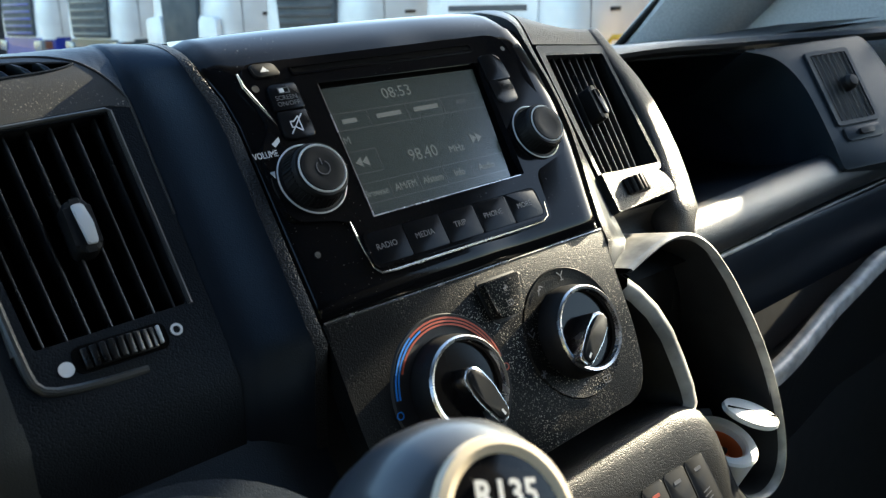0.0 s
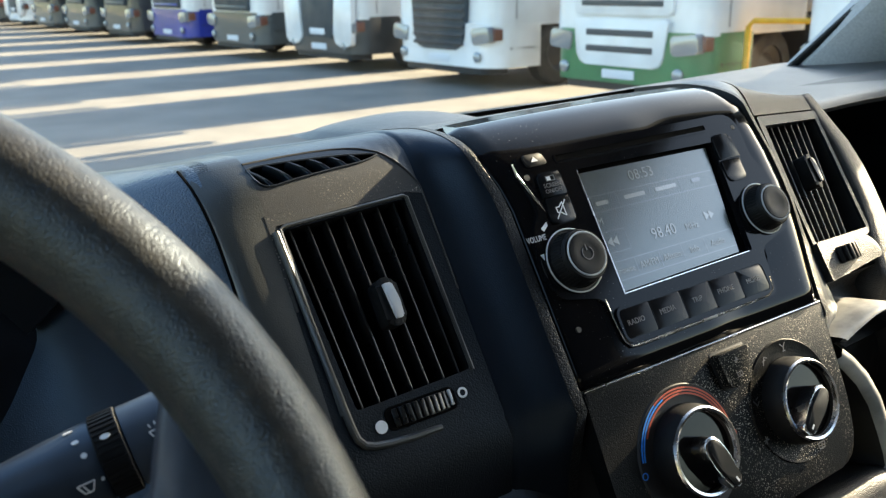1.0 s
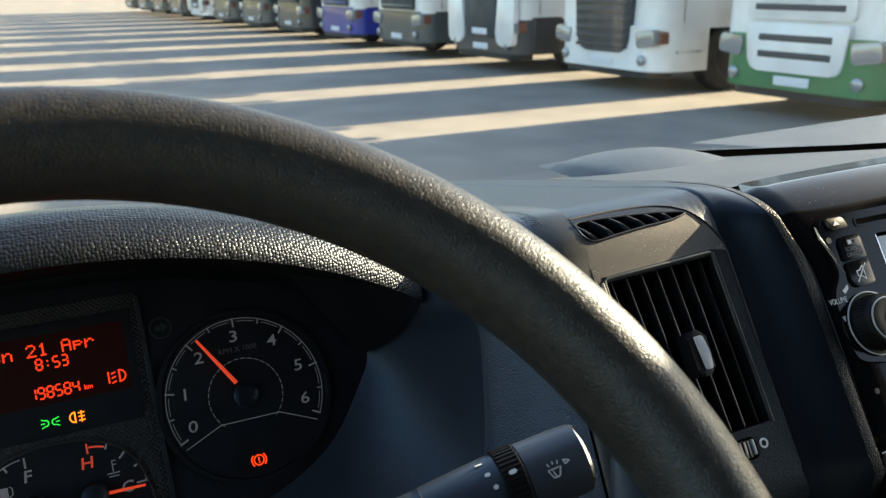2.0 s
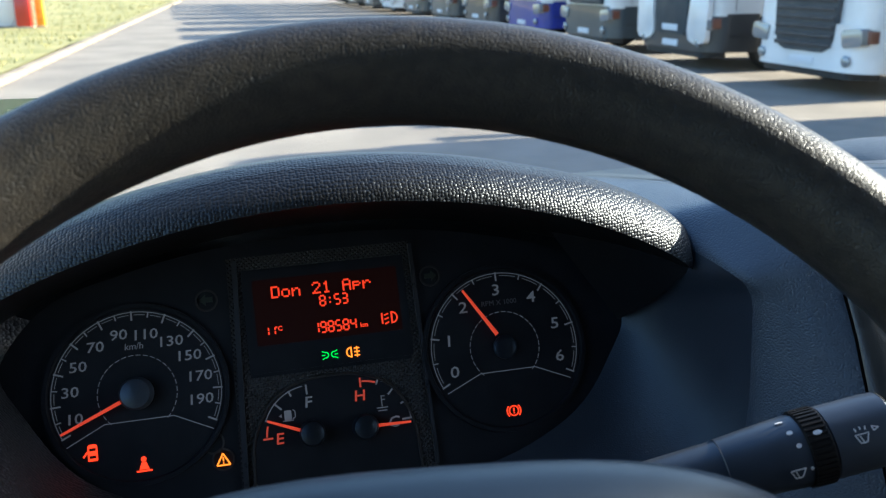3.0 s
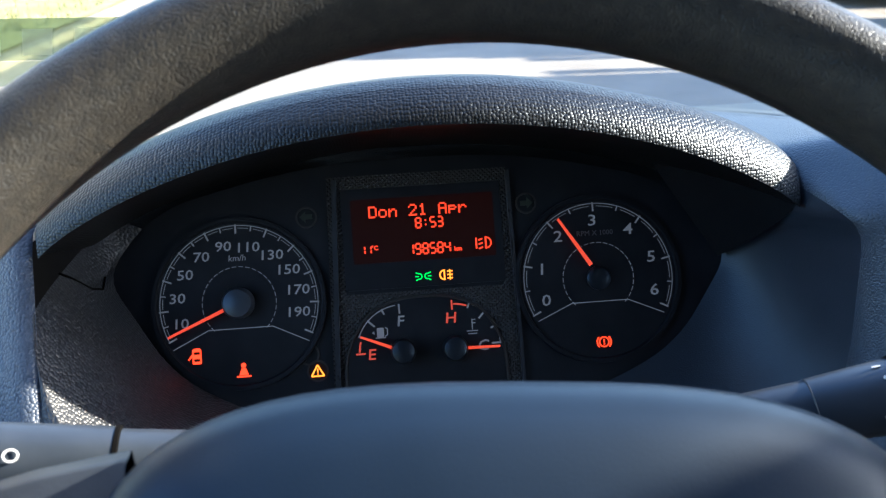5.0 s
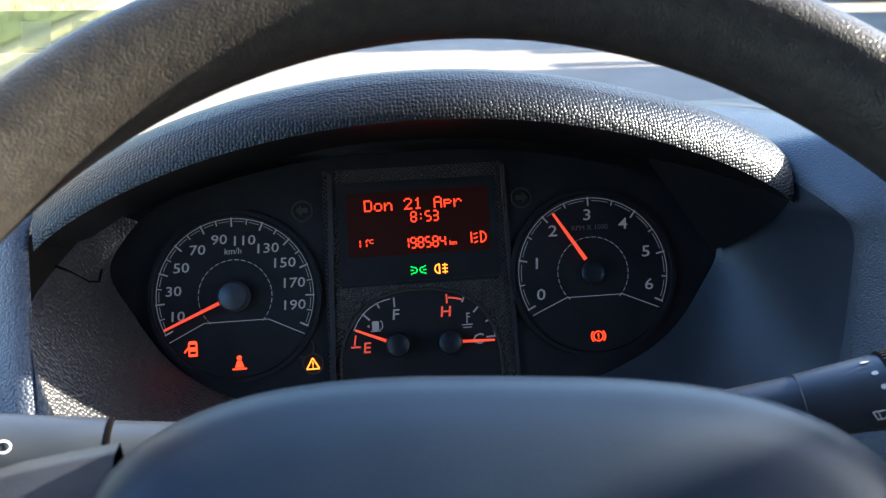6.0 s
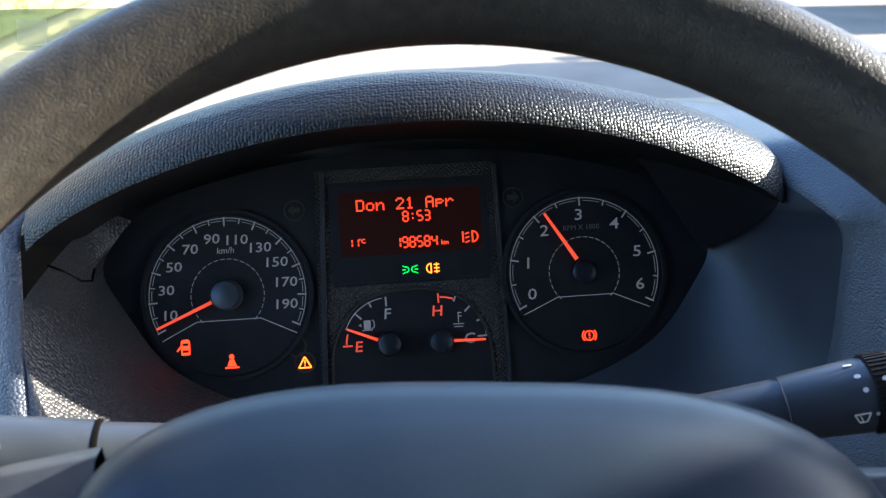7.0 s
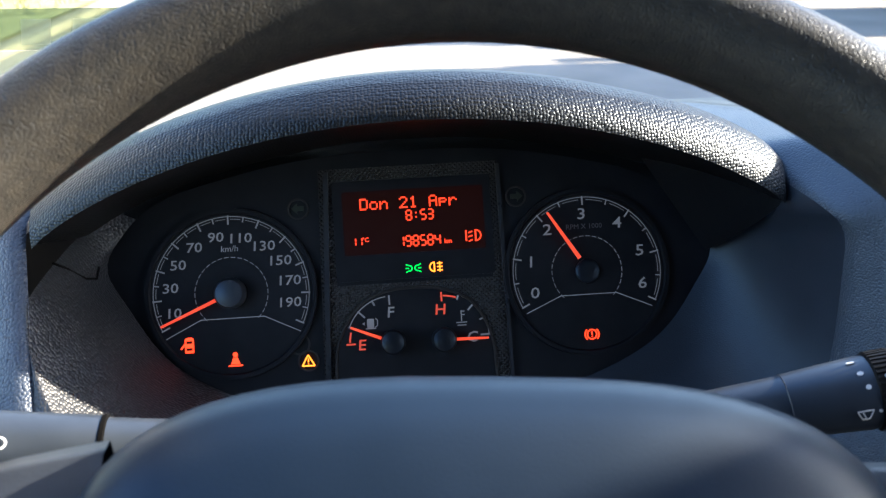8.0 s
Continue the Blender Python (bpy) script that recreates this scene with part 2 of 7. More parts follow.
STICKBAR = film("pale_film_print", (0.55, 0.6, 0.5), (0.9, 0.97, 0.9))
STICKPALE = film("pale_green_film", (0.34, 0.42, 0.31), (0.66, 0.77, 0.64))
# outdoors
ASPHALT = material("asphalt", (0.16, 0.155, 0.15), 0.85)
vary(ASPHALT, (0.185, 0.168, 0.148), (0.29, 0.262, 0.225), 0.8, 12, 0.3, 0.7)
_n = node(ASPHALT, "TexNoise", Scale=90.0, Detail=3)
wire(ASPHALT, coords(ASPHALT), _n.inputs["Vector"])
_b = node(ASPHALT, "Bump", Strength=0.5, Distance=0.01)
wire(ASPHALT, _n.outputs[0], _b.inputs["Height"])
wire(ASPHALT, _b.outputs[0], shader(ASPHALT).inputs["Normal"])
GRASS = material("grass", (0.09, 0.15, 0.03), 0.8)
vary(GRASS, (0.2, 0.205, 0.07), (0.36, 0.33, 0.14), 0.9, 8)
CONCRETE = material("concrete", (0.36, 0.34, 0.31), 0.85)
vary(CONCRETE, (0.24, 0.2, 0.15), (0.36, 0.31, 0.24), 3, 8)
PAINT = {}
for _k, _c in dict(white=(0.72, 0.73, 0.74), green=(0.02, 0.16, 0.06), blue=(0.015, 0.03, 0.27), dark=(0.035, 0.04, 0.045),
                   grey=(0.09, 0.1, 0.11), red=(0.5, 0.03, 0.02), slate=(0.05, 0.065, 0.075)).items():
    PAINT[_k] = material(_k + "_paint", _c, 0.3, coat=0.4)
    vary(PAINT[_k], tuple(x * 0.82 for x in _c), tuple(min(1, x * 1.08) for x in _c), 1.6, 8)
GRILLE = material("truck_grille", (0.035, 0.045, 0.055), 0.5)
rough_vary(GRILLE, 0.4, 0.7, 4)
TYRE = material("tyre", (0.025, 0.025, 0.025), 0.8)
vary(TYRE, (0.02, 0.02, 0.02), (0.04, 0.038, 0.035), 8)
LIGHTGLASS = material("headlamp", (0.26, 0.28, 0.3), 0.12, 0.3, coat=0.6)
AMBERGLASS = material("turn_lamp_glass", (0.16, 0.07, 0.05), 0.25)
YELLOW = material("yellow_paint", (0.75, 0.42, 0.02), 0.45)
vary(YELLOW, (0.62, 0.34, 0.02), (0.8, 0.46, 0.03), 6)
CURTAIN = material("trailer_side", (0.6, 0.6, 0.6), 0.6)
vary(CURTAIN, (0.52, 0.52, 0.53), (0.66, 0.66, 0.65), 1.2)
STEEL = material("dark_steel", (0.06, 0.06, 0.065), 0.5, 0.6)
rough_vary(STEEL, 0.4, 0.65, 5)


# ---- builders ----
def link(name, bm, mat, sharp=35, smooth=True):
    bmesh.ops.recalc_face_normals(bm, faces=bm.faces)
    me = bpy.data.meshes.new(name)
    bm.to_mesh(me)
    bm.free()
    for p in me.polygons:
        p.use_smooth = smooth
    if smooth:
        me.set_sharp_from_angle(angle=radians(sharp))
    me.materials.append(mat)
    return new(name, me)


def part(name, bm, mat, parent, label="", m=None, sharp=35):
    ob = link(name, bm, mat, sharp)
    ob.parent = parent
    if m is not None:
        ob.matrix_local = m
    return tagged(ob, label) if label else ob


def thing(name, m, label, category, group="", kind=""):
    ob = new(name)
    ob.empty_display_size = 0.02
    ob.matrix_world = m
    return tagged(ob, label, category, group, kind)


def tilted(o, tilt, yaw=0.0):
    """A frame in the van: local x to the right, y up along a face that leans back by tilt, z out of the face."""
    return VAN @ pose(*o, 0, 0, yaw) @ pose(0, 0, 0, 90 - tilt)


def poly(pts, z0, z1, bevel=0.0, bm=None, seg=2):
    """A plate with the outline pts, from z0 to z1, its front edge rounded."""
    bm = bm or bmesh.new()
    lo = [bm.verts.new((x, y, z0)) for x, y in pts]
    hi = [bm.verts.new((x, y, z1)) for x, y in pts]
    n = len(pts)
    bm.faces.new(lo[::-1])
    top = bm.faces.new(hi)
    for i in range(n):
        bm.faces.new((lo[i], lo[(i + 1) % n], hi[(i + 1) % n], hi[i]))
    if bevel:
        bmesh.ops.bevel(bm, geom=list(top.edges), offset=bevel, segments=seg, affect="EDGES", profile=0.5, clamp_overlap=True)
    return bm


def ring(outer, inner, z0, z1, bm=None, inner_z1=None):
    """A frame between two outlines of equally many points."""
    bm = bm or bmesh.new()
    n, zi = len(outer), z1 if inner_z1 is None else inner_z1
    rows = [[bm.verts.new((x, y, z)) for x, y in o] for o, z in ((outer, z0), (outer, z1), (inner, zi), (inner, z0))]
    for a, b in zip(rows, rows[1:] + rows[:1]):
        for i in range(n):
            bm.faces.new((a[i], a[(i + 1) % n], b[(i + 1) % n], b[i]))
    return bm


def rrect(w, h, r, cx=0.0, cy=0.0, n=5):
    out = []
    for sx, sy, a0 in ((1, 1, 0), (-1, 1, 90), (-1, -1, 180), (1, -1, 270)):
        for i in range(n + 1):
            a = radians(a0 + 90 * i / n)
            out.append((cx + sx * (w / 2 - r) + r * math.cos(a), cy + sy * (h / 2 - r) + r * math.sin(a)))
    return out


def round_poly(pts, r, n=4):
    """Rounds the corners of an outline; r is one radius, or one for each corner."""
    out, k = [], len(pts)
    for i, p in enumerate(pts):
        p, a, b = Vector(p), Vector(pts[i - 1]), Vector(pts[(i + 1) % k])
        ri = r[i] if isinstance(r, (list, tuple)) else r
        u, v = (a - p), (b - p)
        d = min(ri, u.length * 0.48, v.length * 0.48)
        s, e = p + u.normalized() * d, p + v.normalized() * d
        for j in range(n + 1):
            t = j / n
            q = s * (1 - t) ** 2 + p * 2 * t * (1 - t) + e * t * t
            out.append((q.x, q.y))
    return out


def circle(r, cx=0.0, cy=0.0, n=40, a0=0, a1=360):
    full = abs(a1 - a0) >= 360
    return [(cx + r * math.cos(radians(a0 + (a1 - a0) * i / (n if full else n - 1))),
             cy + r * math.sin(radians(a0 + (a1 - a0) * i / (n if full else n - 1)))) for i in range(n)]


def band(r0, r1, a0, a1, cx, cy, z0, z1, n=40, bm=None):
    """A flat arc between two radii."""
    return poly(circle(r1, cx, cy, n, a0, a1) + circle(r0, cx, cy, n, a0, a1)[::-1], z0, z1, bm=bm)


def bar(a, b, width, z0, z1, bm=None):
    a, b = Vector(a), Vector(b)
    s = (b - a).normalized()
    s = Vector((-s.y, s.x)) * width / 2
    return poly([tuple(a - s), tuple(b - s), tuple(b + s), tuple(a + s)], z0, z1, bm=bm)


def box(c, size, bevel=0.0, bm=None, m=None, seg=2):
    bm = bm or bmesh.new()
    mm = Matrix.Translation(c) @ (m or Matrix()) @ Matrix.Diagonal((*size, 1))
    vs = bmesh.ops.create_cube(bm, size=1, matrix=mm)["verts"]
    if bevel:
        es = {e for v in vs for e in v.link_edges}
        bmesh.ops.bevel(bm, geom=list(es), offset=bevel, segments=seg, affect="EDGES", profile=0.5, clamp_overlap=True)
    return bm


def loft(rows, bm=None, close=False):
    bm = bm or bmesh.new()
    vs = [[bm.verts.new(p) for p in r] for r in rows]
    for a, b in zip(vs, vs[1:]):
        n = len(a)
        for i in range(n if close else n - 1):
            bm.faces.new((a[i], a[(i + 1) % n], b[(i + 1) % n], b[i]))
    return bm


def lathe(profile, n=40, bm=None, m=None):
    """Turns (radius, z) pairs round the local z axis; ends with radius 0 close."""
    bm = bm or bmesh.new()
    rows = []
    for r, z in profile:
        pts = [Vector((r * math.cos(2 * math.pi * i / n), r * math.sin(2 * math.pi * i / n), z)) for i in range(n)]
        rows.append([m @ p for p in pts] if m is not None else pts)
    loft(rows, bm, True)
    bmesh.ops.remove_doubles(bm, verts=bm.verts, dist=1e-6)
    return bm


def tube(path, radius, n=12, bm=None, close=False):
    bm = bm or bmesh.new()
    pts = [Vector(p) for p in path]
    rows, k = [], len(pts)
    up = Vector((0, 0, 1))
    for i, p in enumerate(pts):
        t = (pts[(i + 1) % k] - pts[i - 1]) if close else pts[min(i + 1, k - 1)] - pts[max(i - 1, 0)]
        t.normalize()
        s = t.cross(up if abs(t.z) < 0.95 else Vector((1, 0, 0))).normalized()
        q = s.cross(t)
        r = radius(i / (k - 1)) if callable(radius) else radius
        rows.append([p + r * (s * math.cos(2 * math.pi * j / n) + q * math.sin(2 * math.pi * j / n)) for j in range(n)])
    if close:
        rows.append(rows[0])
    loft(rows, bm, True)
    if close:
        bmesh.ops.remove_doubles(bm, verts=bm.verts, dist=1e-6)
    else:
        for r in (0, -1):
            vs = [v for v in bm.verts if any((v.co - q).length < 1e-7 for q in rows[r])]
            if len(vs) == n:
                bmesh.ops.contextual_create(bm, geom=vs)
    return bm


def lettering(body, size, depth=0.0002, cx=0.0, cy=0.0, z=0.0, shear=0.0, align="CENTER", stretch=1.0, bold=0.0):
    """Raised letters in the built-in font, size high (capitals about 0.7 of it)."""
    cu = bpy.data.curves.new("lettering", "FONT")
    cu.body, cu.size, cu.shear, cu.align_x, cu.align_y = body, size, shear, align, "CENTER"
    cu.extrude, cu.resolution_u, cu.offset = depth / 2, 2, bold
    ob = bpy.data.objects.new("lettering", cu)
    scene.collection.objects.link(ob)
    dg = bpy.context.evaluated_depsgraph_get()
    me = bpy.data.meshes.new_from_object(ob.evaluated_get(dg))
    bm = bmesh.new()
    bm.from_mesh(me)
    bpy.data.objects.remove(ob)
    bpy.data.curves.remove(cu)
    bpy.data.meshes.remove(me)
    bmesh.ops.transform(bm, matrix=Matrix.Translation((cx, cy, z)) @ Matrix.Diagonal((stretch, 1, 1, 1)), verts=bm.verts)
    return bm


def shift(bm, m):
    bmesh.ops.transform(bm, matrix=m, verts=bm.verts)
    return bm


def solid(ob, thickness, offset=-1.0):
    s = ob.modifiers.new("thickness", "SOLIDIFY")
    s.thickness, s.offset = thickness, offset
    return ob


def sub(ob, levels=1):
    s = ob.modifiers.new("smooth", "SUBSURF")
    s.levels = s.render_levels = levels
    return ob


def mix(a, b, t):
    return a + (b - a) * t


def ease(t):
    t = max(0.0, min(1.0, t))
    return t * t * (3 - 2 * t)


# ---- dashboard ----
MID = 0.249                      # the van's centre line
VL = (0.0715, 0.418, 1.413)      # foot of the driver-side centre vent
DASHBOARD = thing("dashboard", VAN.copy(), "black grained plastic van dashboard with rounded pods and open bins", "dashboard")


def k(pts):
    return [(x / 1000, y / 1000) for x, y in pts]


T0, N0 = Vector((0.5225, 0.8526)), Vector((-0.8526, 0.5225))


def face_yz(v, o=(0.418, 1.413)):
    return (o[0] + T0.x * v, o[1] + T0.y * v)


def profile(points):
    """(y, z, ny, nz) along a dash profile, with outward normals."""
    out = []
    for i, p in enumerate(points):
        a, b = Vector(points[max(i - 1, 0)]), Vector(points[min(i + 1, len(points) - 1)])
        t = (b - a).normalized()
        out.append((p[0], p[1], -t.y, t.x))
    return out


def b_(z):
    """How far the column stands out at the height z: less towards the top."""
    return 1 - 0.62 * ease((z - 1.468) / 0.045)


def shell(section, prof, mirror=False, skip=None, fall=0.0):
    """A skin that runs along prof, pushed out by each section point's offset."""
    rows = []
    for x, w in section:
        xx = 2 * MID - x if mirror else x
        keep = [1.0 if w < 0 or ny < -0.7 else mix(0.2, 1.0, ease((-ny - 0.05) / 0.7)) for y, z, ny, nz in prof]
        sag = [0.0] * len(prof)
        sag = [d + fall * ease((0.132 - x) / 0.095) * (1 - ease(-ny / 0.92)) for d, (y, z, ny, nz) in zip(sag, prof)]
        rows.append([(xx, y + ny * w * c * (b_(z) if w > 0 else 1), z + nz * w * c * (b_(z) if w > 0 else 1) - d) for (y, z, ny, nz), c, d in zip(prof, keep, sag)])
    bm = bmesh.new()
    vs = [[bm.verts.new(p) for p in r] for r in rows]
    for i in range(len(rows) - 1):
        for j in range(len(prof) - 1):
            if skip and skip(0.5 * (section[i][0] + section[i + 1][0]), j):
                continue
            bm.faces.new((vs[i][j], vs[i + 1][j], vs[i + 1][j + 1], vs[i][j + 1]))
    bmesh.ops.delete(bm, geom=[v for v in bm.verts if not v.link_faces], context="VERTS")
    return bm


LOWER = [(0.47, 1.02), (0.455, 1.12), (0.43, 1.22), (0.413, 1.30), (0.405, 1.36)]
TOP = [(0.56, 1.522), (0.62, 1.511), (0.72, 1.494), (0.84, 1.474), (0.97, 1.449)]
def curl(p0, t0, p3, t3, n, a, b):
    """Points of a smooth bend from p0 along t0 to p3 along t3."""
    p0, p3 = Vector(p0), Vector(p3)
    p1, p2 = p0 + Vector(t0) * a, p3 - Vector(t3) * b
    return [tuple(p0 * (1 - t) ** 3 + p1 * 3 * t * (1 - t) ** 2 + p2 * 3 * t * t * (1 - t) + p3 * t ** 3) for t in [i / n for i in range(1, n + 1)]]


FACE_V = (-0.03, -0.0165, 0.0, 0.02, 0.04, 0.06, 0.08, 0.095, 0.109, 0.118)
POD = LOWER + [face_yz(v) for v in FACE_V] + curl(face_yz(0.118), T0, (0.528, 1.5278), (0.985, -0.17), 9, 0.022, 0.022) + TOP
POD_V = [-0.4, -0.3, -0.2, -0.12, -0.06] + list(FACE_V) + [0.124 + 0.005 * i for i in range(9)] + [0.2, 0.26, 0.36, 0.48, 0.6]
N_TOP = len(LOWER) + len(FACE_V) + 4          # from here on the profile is the pod's top
POD_SECTION = [(-0.034, -0.046), (-0.029, -0.040), (-0.020, -0.030), (-0.010, -0.020), (0.002, -0.010), (0.014, -0.003), (0.0275, 0.0),
               (0.05, 0.0), (0.07, 0.0), (0.09, 0.0), (0.1145, 0.0), (0.117, 0.0006), (0.1205, 0.0024), (0.125, 0.0058), (0.130, 0.0102), (0.135, 0.0142), (0.140, 0.0168), (0.1445, 0.0178)]
RIGHT_SECTION = [(0.033, -0.0125), (0.05, -0.0102), (0.07, -0.007), (0.09, -0.0038), (0.1145, 0.0)]


def hole_at(x, j):
    return (0.0275 < x < 0.1145 and -0.017 <= POD_V[j] < 0.1085) or x < 0.0275


part("vent_pod", shell(POD_SECTION[:11], profile(POD), False, lambda x, j: hole_at(x, j) or POD_V[j] > 0.1), PODSKIN, DASHBOARD, sharp=180)
def on_profile(v):
    """The pod's profile at v: y, z and the outward normal."""
    prof = profile(POD)
    for (a, p), (b, q) in zip(zip(POD_V, prof), zip(POD_V[1:], prof[1:])):
        if v <= b:
            t = (v - a) / (b - a)
            return tuple(mix(m_, n_, t) for m_, n_ in zip(p, q))
    return prof[-1]


def on_brow(u, v, h=0.0):
    """A point of the pod's skin, u and v in mm from the foot of the vent, lifted by h metres."""
    y, z, ny, nz = on_profile(v / 1000)
    return Vector((VL[0] + u / 1000, y + ny * h, z + nz * h))


def curve(u, pts):
    """A smooth value through (u, v) knots."""
    if u <= pts[0][0] or u >= pts[-1][0]:
        return pts[0][1] if u <= pts[0][0] else pts[-1][1]
    for i in range(len(pts) - 1):
        (a, p), (b, q) = pts[i], pts[i + 1]
        if u <= b:
            m0 = (q - p) / (b - a) if i == 0 else (q - pts[i - 1][1]) / (b - pts[i - 1][0])
            m1 = (q - p) / (b - a) if i == len(pts) - 2 else (pts[i + 2][1] - p) / (pts[i + 2][0] - a)
            t, w_ = (u - a) / (b - a), b - a
            return (2 * t ** 3 - 3 * t * t + 1) * p + (t ** 3 - 2 * t * t + t) * w_ * m0 + (3 * t * t - 2 * t ** 3) * q + (t ** 3 - t * t) * w_ * m1


BROW_TOP = [(-60, 135.6), (-44, 137), (-20, 138), (0, 137.4), (14, 135), (26, 130), (34, 123.5), (39, 117), (43, 109)]
GRILLE_LOW = [(-43.6, 132), (-42.6, 127), (-39.5, 123.2), (-34, 122.2), (-24.5, 123.2), (-2.7, 124.9), (14, 125.8), (22, 127), (26, 128.2)]
GRILLE_HIGH = [(-43.6, 132.4), (-40, 133.4), (-21.5, 133.2), (4, 131.6), (16, 130), (23, 129), (26, 128.4)]
_us = [-44 + 87 * i / 116 for i in range(117)]
# the worn panel round the vent ends in a rounded crease; behind it the smooth pod runs on
_low = [[on_brow(u, mix(108.5, max(109, curve(u, GRILLE_LOW) if u < 26 else min(curve(u, BROW_TOP), 128.3)), t)) for t in (0, 0.25, 0.5, 0.75, 1)] for u in _us]
_high = [[on_brow(u, mix(min(curve(u, GRILLE_HIGH) if u < 26 else 128.3, curve(u, BROW_TOP)), curve(u, BROW_TOP), t)) for t in (0, 0.5, 1)] for u in _us]
part("pod_brow", loft(_low), BROW, DASHBOARD, "worn dusty brow over the vent", sharp=180)
part("pod_brow", loft(_high), SOFT, DASHBOARD, sharp=180)
part("pod_crown", loft([[on_brow(u, mix(curve(u, BROW_TOP), 600, t), -0.0008 * min(1, t * 80)) for t in (0, 0.004, 0.012, 0.025, 0.04, 0.06, 0.08, 0.1, 0.14, 0.2, 0.3, 0.5, 0.75, 1)] for u in _us]), SOFT, DASHBOARD, "smooth crown of the vent pod", sharp=180)
part("crown_edge", loft([[on_brow(-43.9, v, -0.0012), on_brow(-43.9, v, -0.008), on_brow(-43.9, v, -0.016)] for v in (112, 125, 137, 145, 155, 165, 180, 200, 240, 300, 400, 500, 600)]), SOFT, DASHBOARD, "smooth side of the pod's crown", sharp=180)
part("brow_crease", tube([on_brow(u, curve(u, BROW_TOP), -0.0001) for u in [-44 + 87 * i / 80 for i in range(81)]] + [on_brow(43.2, v, 0.0) for v in (104, 95, 80, 65, 50)], 0.0007, 6), MATT, DASHBOARD, "dark crease round the brow")
part("vent_pod", shell(RIGHT_SECTION, profile(POD), True, lambda x, j: -0.062 <= POD_V[j] < 0.1085, 0.026), DASH, DASHBOARD, sharp=180)
def knots(x, pts):
    """A smooth value through (x, y) knots."""
    if x <= pts[0][0]:
        return pts[0][1]
    for (a, p), (b, q) in zip(pts, pts[1:]):
        if x <= b:
            return mix(p, q, (x - a) / (b - a))
    return pts[-1][1]


# the columns beside the stack: from the pod's profile to the stack's own, so that both meet flush at the top
def seam_x(z):
    return 0.1508 - 0.009 * ease((z - 1.49) / 0.035)


def right_half(z):
    """Half the stack's width on the passenger's side, where it swells out."""
    return 0.001 * knots(z, [(1.39, 98), (1.4035, 98.4), (1.4155, 101), (1.428, 104.5), (1.448, 110), (1.466, 113), (1.489, 112), (1.506, 109), (1.52, 107.5)])


_e = Vector(face_yz(0.112)) + N0 * 0.0168
STACK = [(y - 0.010, z + 0.003) for y, z in LOWER] + [tuple(Vector(face_yz(v - 0.006 * ease((v - 0.06) / 0.058))) + N0 * 0.0168) for v in FACE_V] + curl(
    _e, T0, (0.524, 1.5268), (0.99, -0.13), 9, 0.012, 0.02) + TOP


def column(stops, mirror, proud=0.0, fall=0.0):
    rows = []
    for q in stops:
        r = []
        if type(q) is tuple:
            q, proud = q
        for (y, z, ny, nz), (y1, z1) in zip(profile(POD), STACK):
            s = ease(q)
            x = mix(0.1145, seam_x(z1), q)
            yy, zz = mix(y, y1, s), mix(z, z1, s)
            d = proud - 0.0012 * (1 - ease(q / 0.08))
            f_ = fall * ease((0.132 - x) / 0.095) * (1 - ease(-ny / 0.92))
            xx = mix(2 * MID - 0.1145, MID + right_half(z1), q) if mirror else x
            r.append((xx, yy + ny * d, zz + nz * d - f_))
        rows.append(r)
    return loft(rows)


for _mirror in (False, True):
    part("pod_column", column([i / 14 * 0.84 for i in range(15)], _mirror, 0.0, 0.026 if _mirror else 0.0), SOFT, DASHBOARD, "smooth rounded pod column", sharp=180)
    # pebbled strip along the seam of the centre stack
    part("seam_strip", column([0.838, 0.86, 0.92, 0.97, 1.0], _mirror, 0.0003), DASH, DASHBOARD, "grained strip along the seam", sharp=180)
    _bm = column([(1.0, 0.0003), (1.003, -0.001), (1.006, -0.006), (1.03, -0.014), (1.2, -0.0145)], _mirror)
    bmesh.ops.delete(_bm, geom=[v for v in _bm.verts if v.co.y > 0.57], context="VERTS")
    part("seam_bed", _bm, DASH, DASHBOARD)


# dark blocking plate added inside the dashboard, under the pod's top
part("blocking_plate", poly([(0.555, 1.2), (0.97, 1.2), (0.97, 1.443), (0.84, 1.468), (0.72, 1.488), (0.62, 1.505), (0.56, 1.515)], 0, 0.004), MATT, DASHBOARD, m=Matrix(((0, 0, 1, 0.12), (1, 0, 0, 0), (0, 1, 0, 0), (0, 0, 0, 1))))
# right cheek of the passenger-side pod: a grained band that bows out round the vent
_rows = []
for (y, z, ny, nz), v in zip(profile(POD), POD_V):
    if v < -0.21:
        continue
    i_ = knots(v, [(-0.1, 0.018), (-0.02, 0.022), (0.003, 0.027), (0.02, 0.032), (0.041, 0.0355), (0.06, 0.0365), (0.077, 0.035), (0.095, 0.0305), (0.118, 0.022)])
    e_ = knots(v, [(-0.1, 0.042), (-0.03, 0.045), (-0.0165, 0.049), (0.0, 0.054), (0.02, 0.057), (0.047, 0.0575), (0.065, 0.0555), (0.08, 0.0515), (0.095, 0.044), (0.118, 0.034), (0.134, 0.034), (0.18, 0.07), (0.3, 0.085)])
    r = []
    for f, w in ((0, -0.034), (0.0, -0.0145), (0.06, -0.0122), (0.3, -0.0115), (0.55, -0.0118), (0.8, -0.0138), (0.93, -0.0175), (1.0, -0.024), (1.02, -0.04), (1.03, -0.075)):
        if v > 0.135:
            w = max(w, -0.02)
        r.append((2 * MID - VL[0] + mix(i_ + 0.0085, e_ + 0.017, f), y + ny * w, z + nz * w - 0.026 * (1 - ease(-ny / 0.92))))
    _rows.append(r)
part("pod_cheek", loft(_rows), DASH, DASHBOARD, "grained cheek beside the vent", sharp=180)

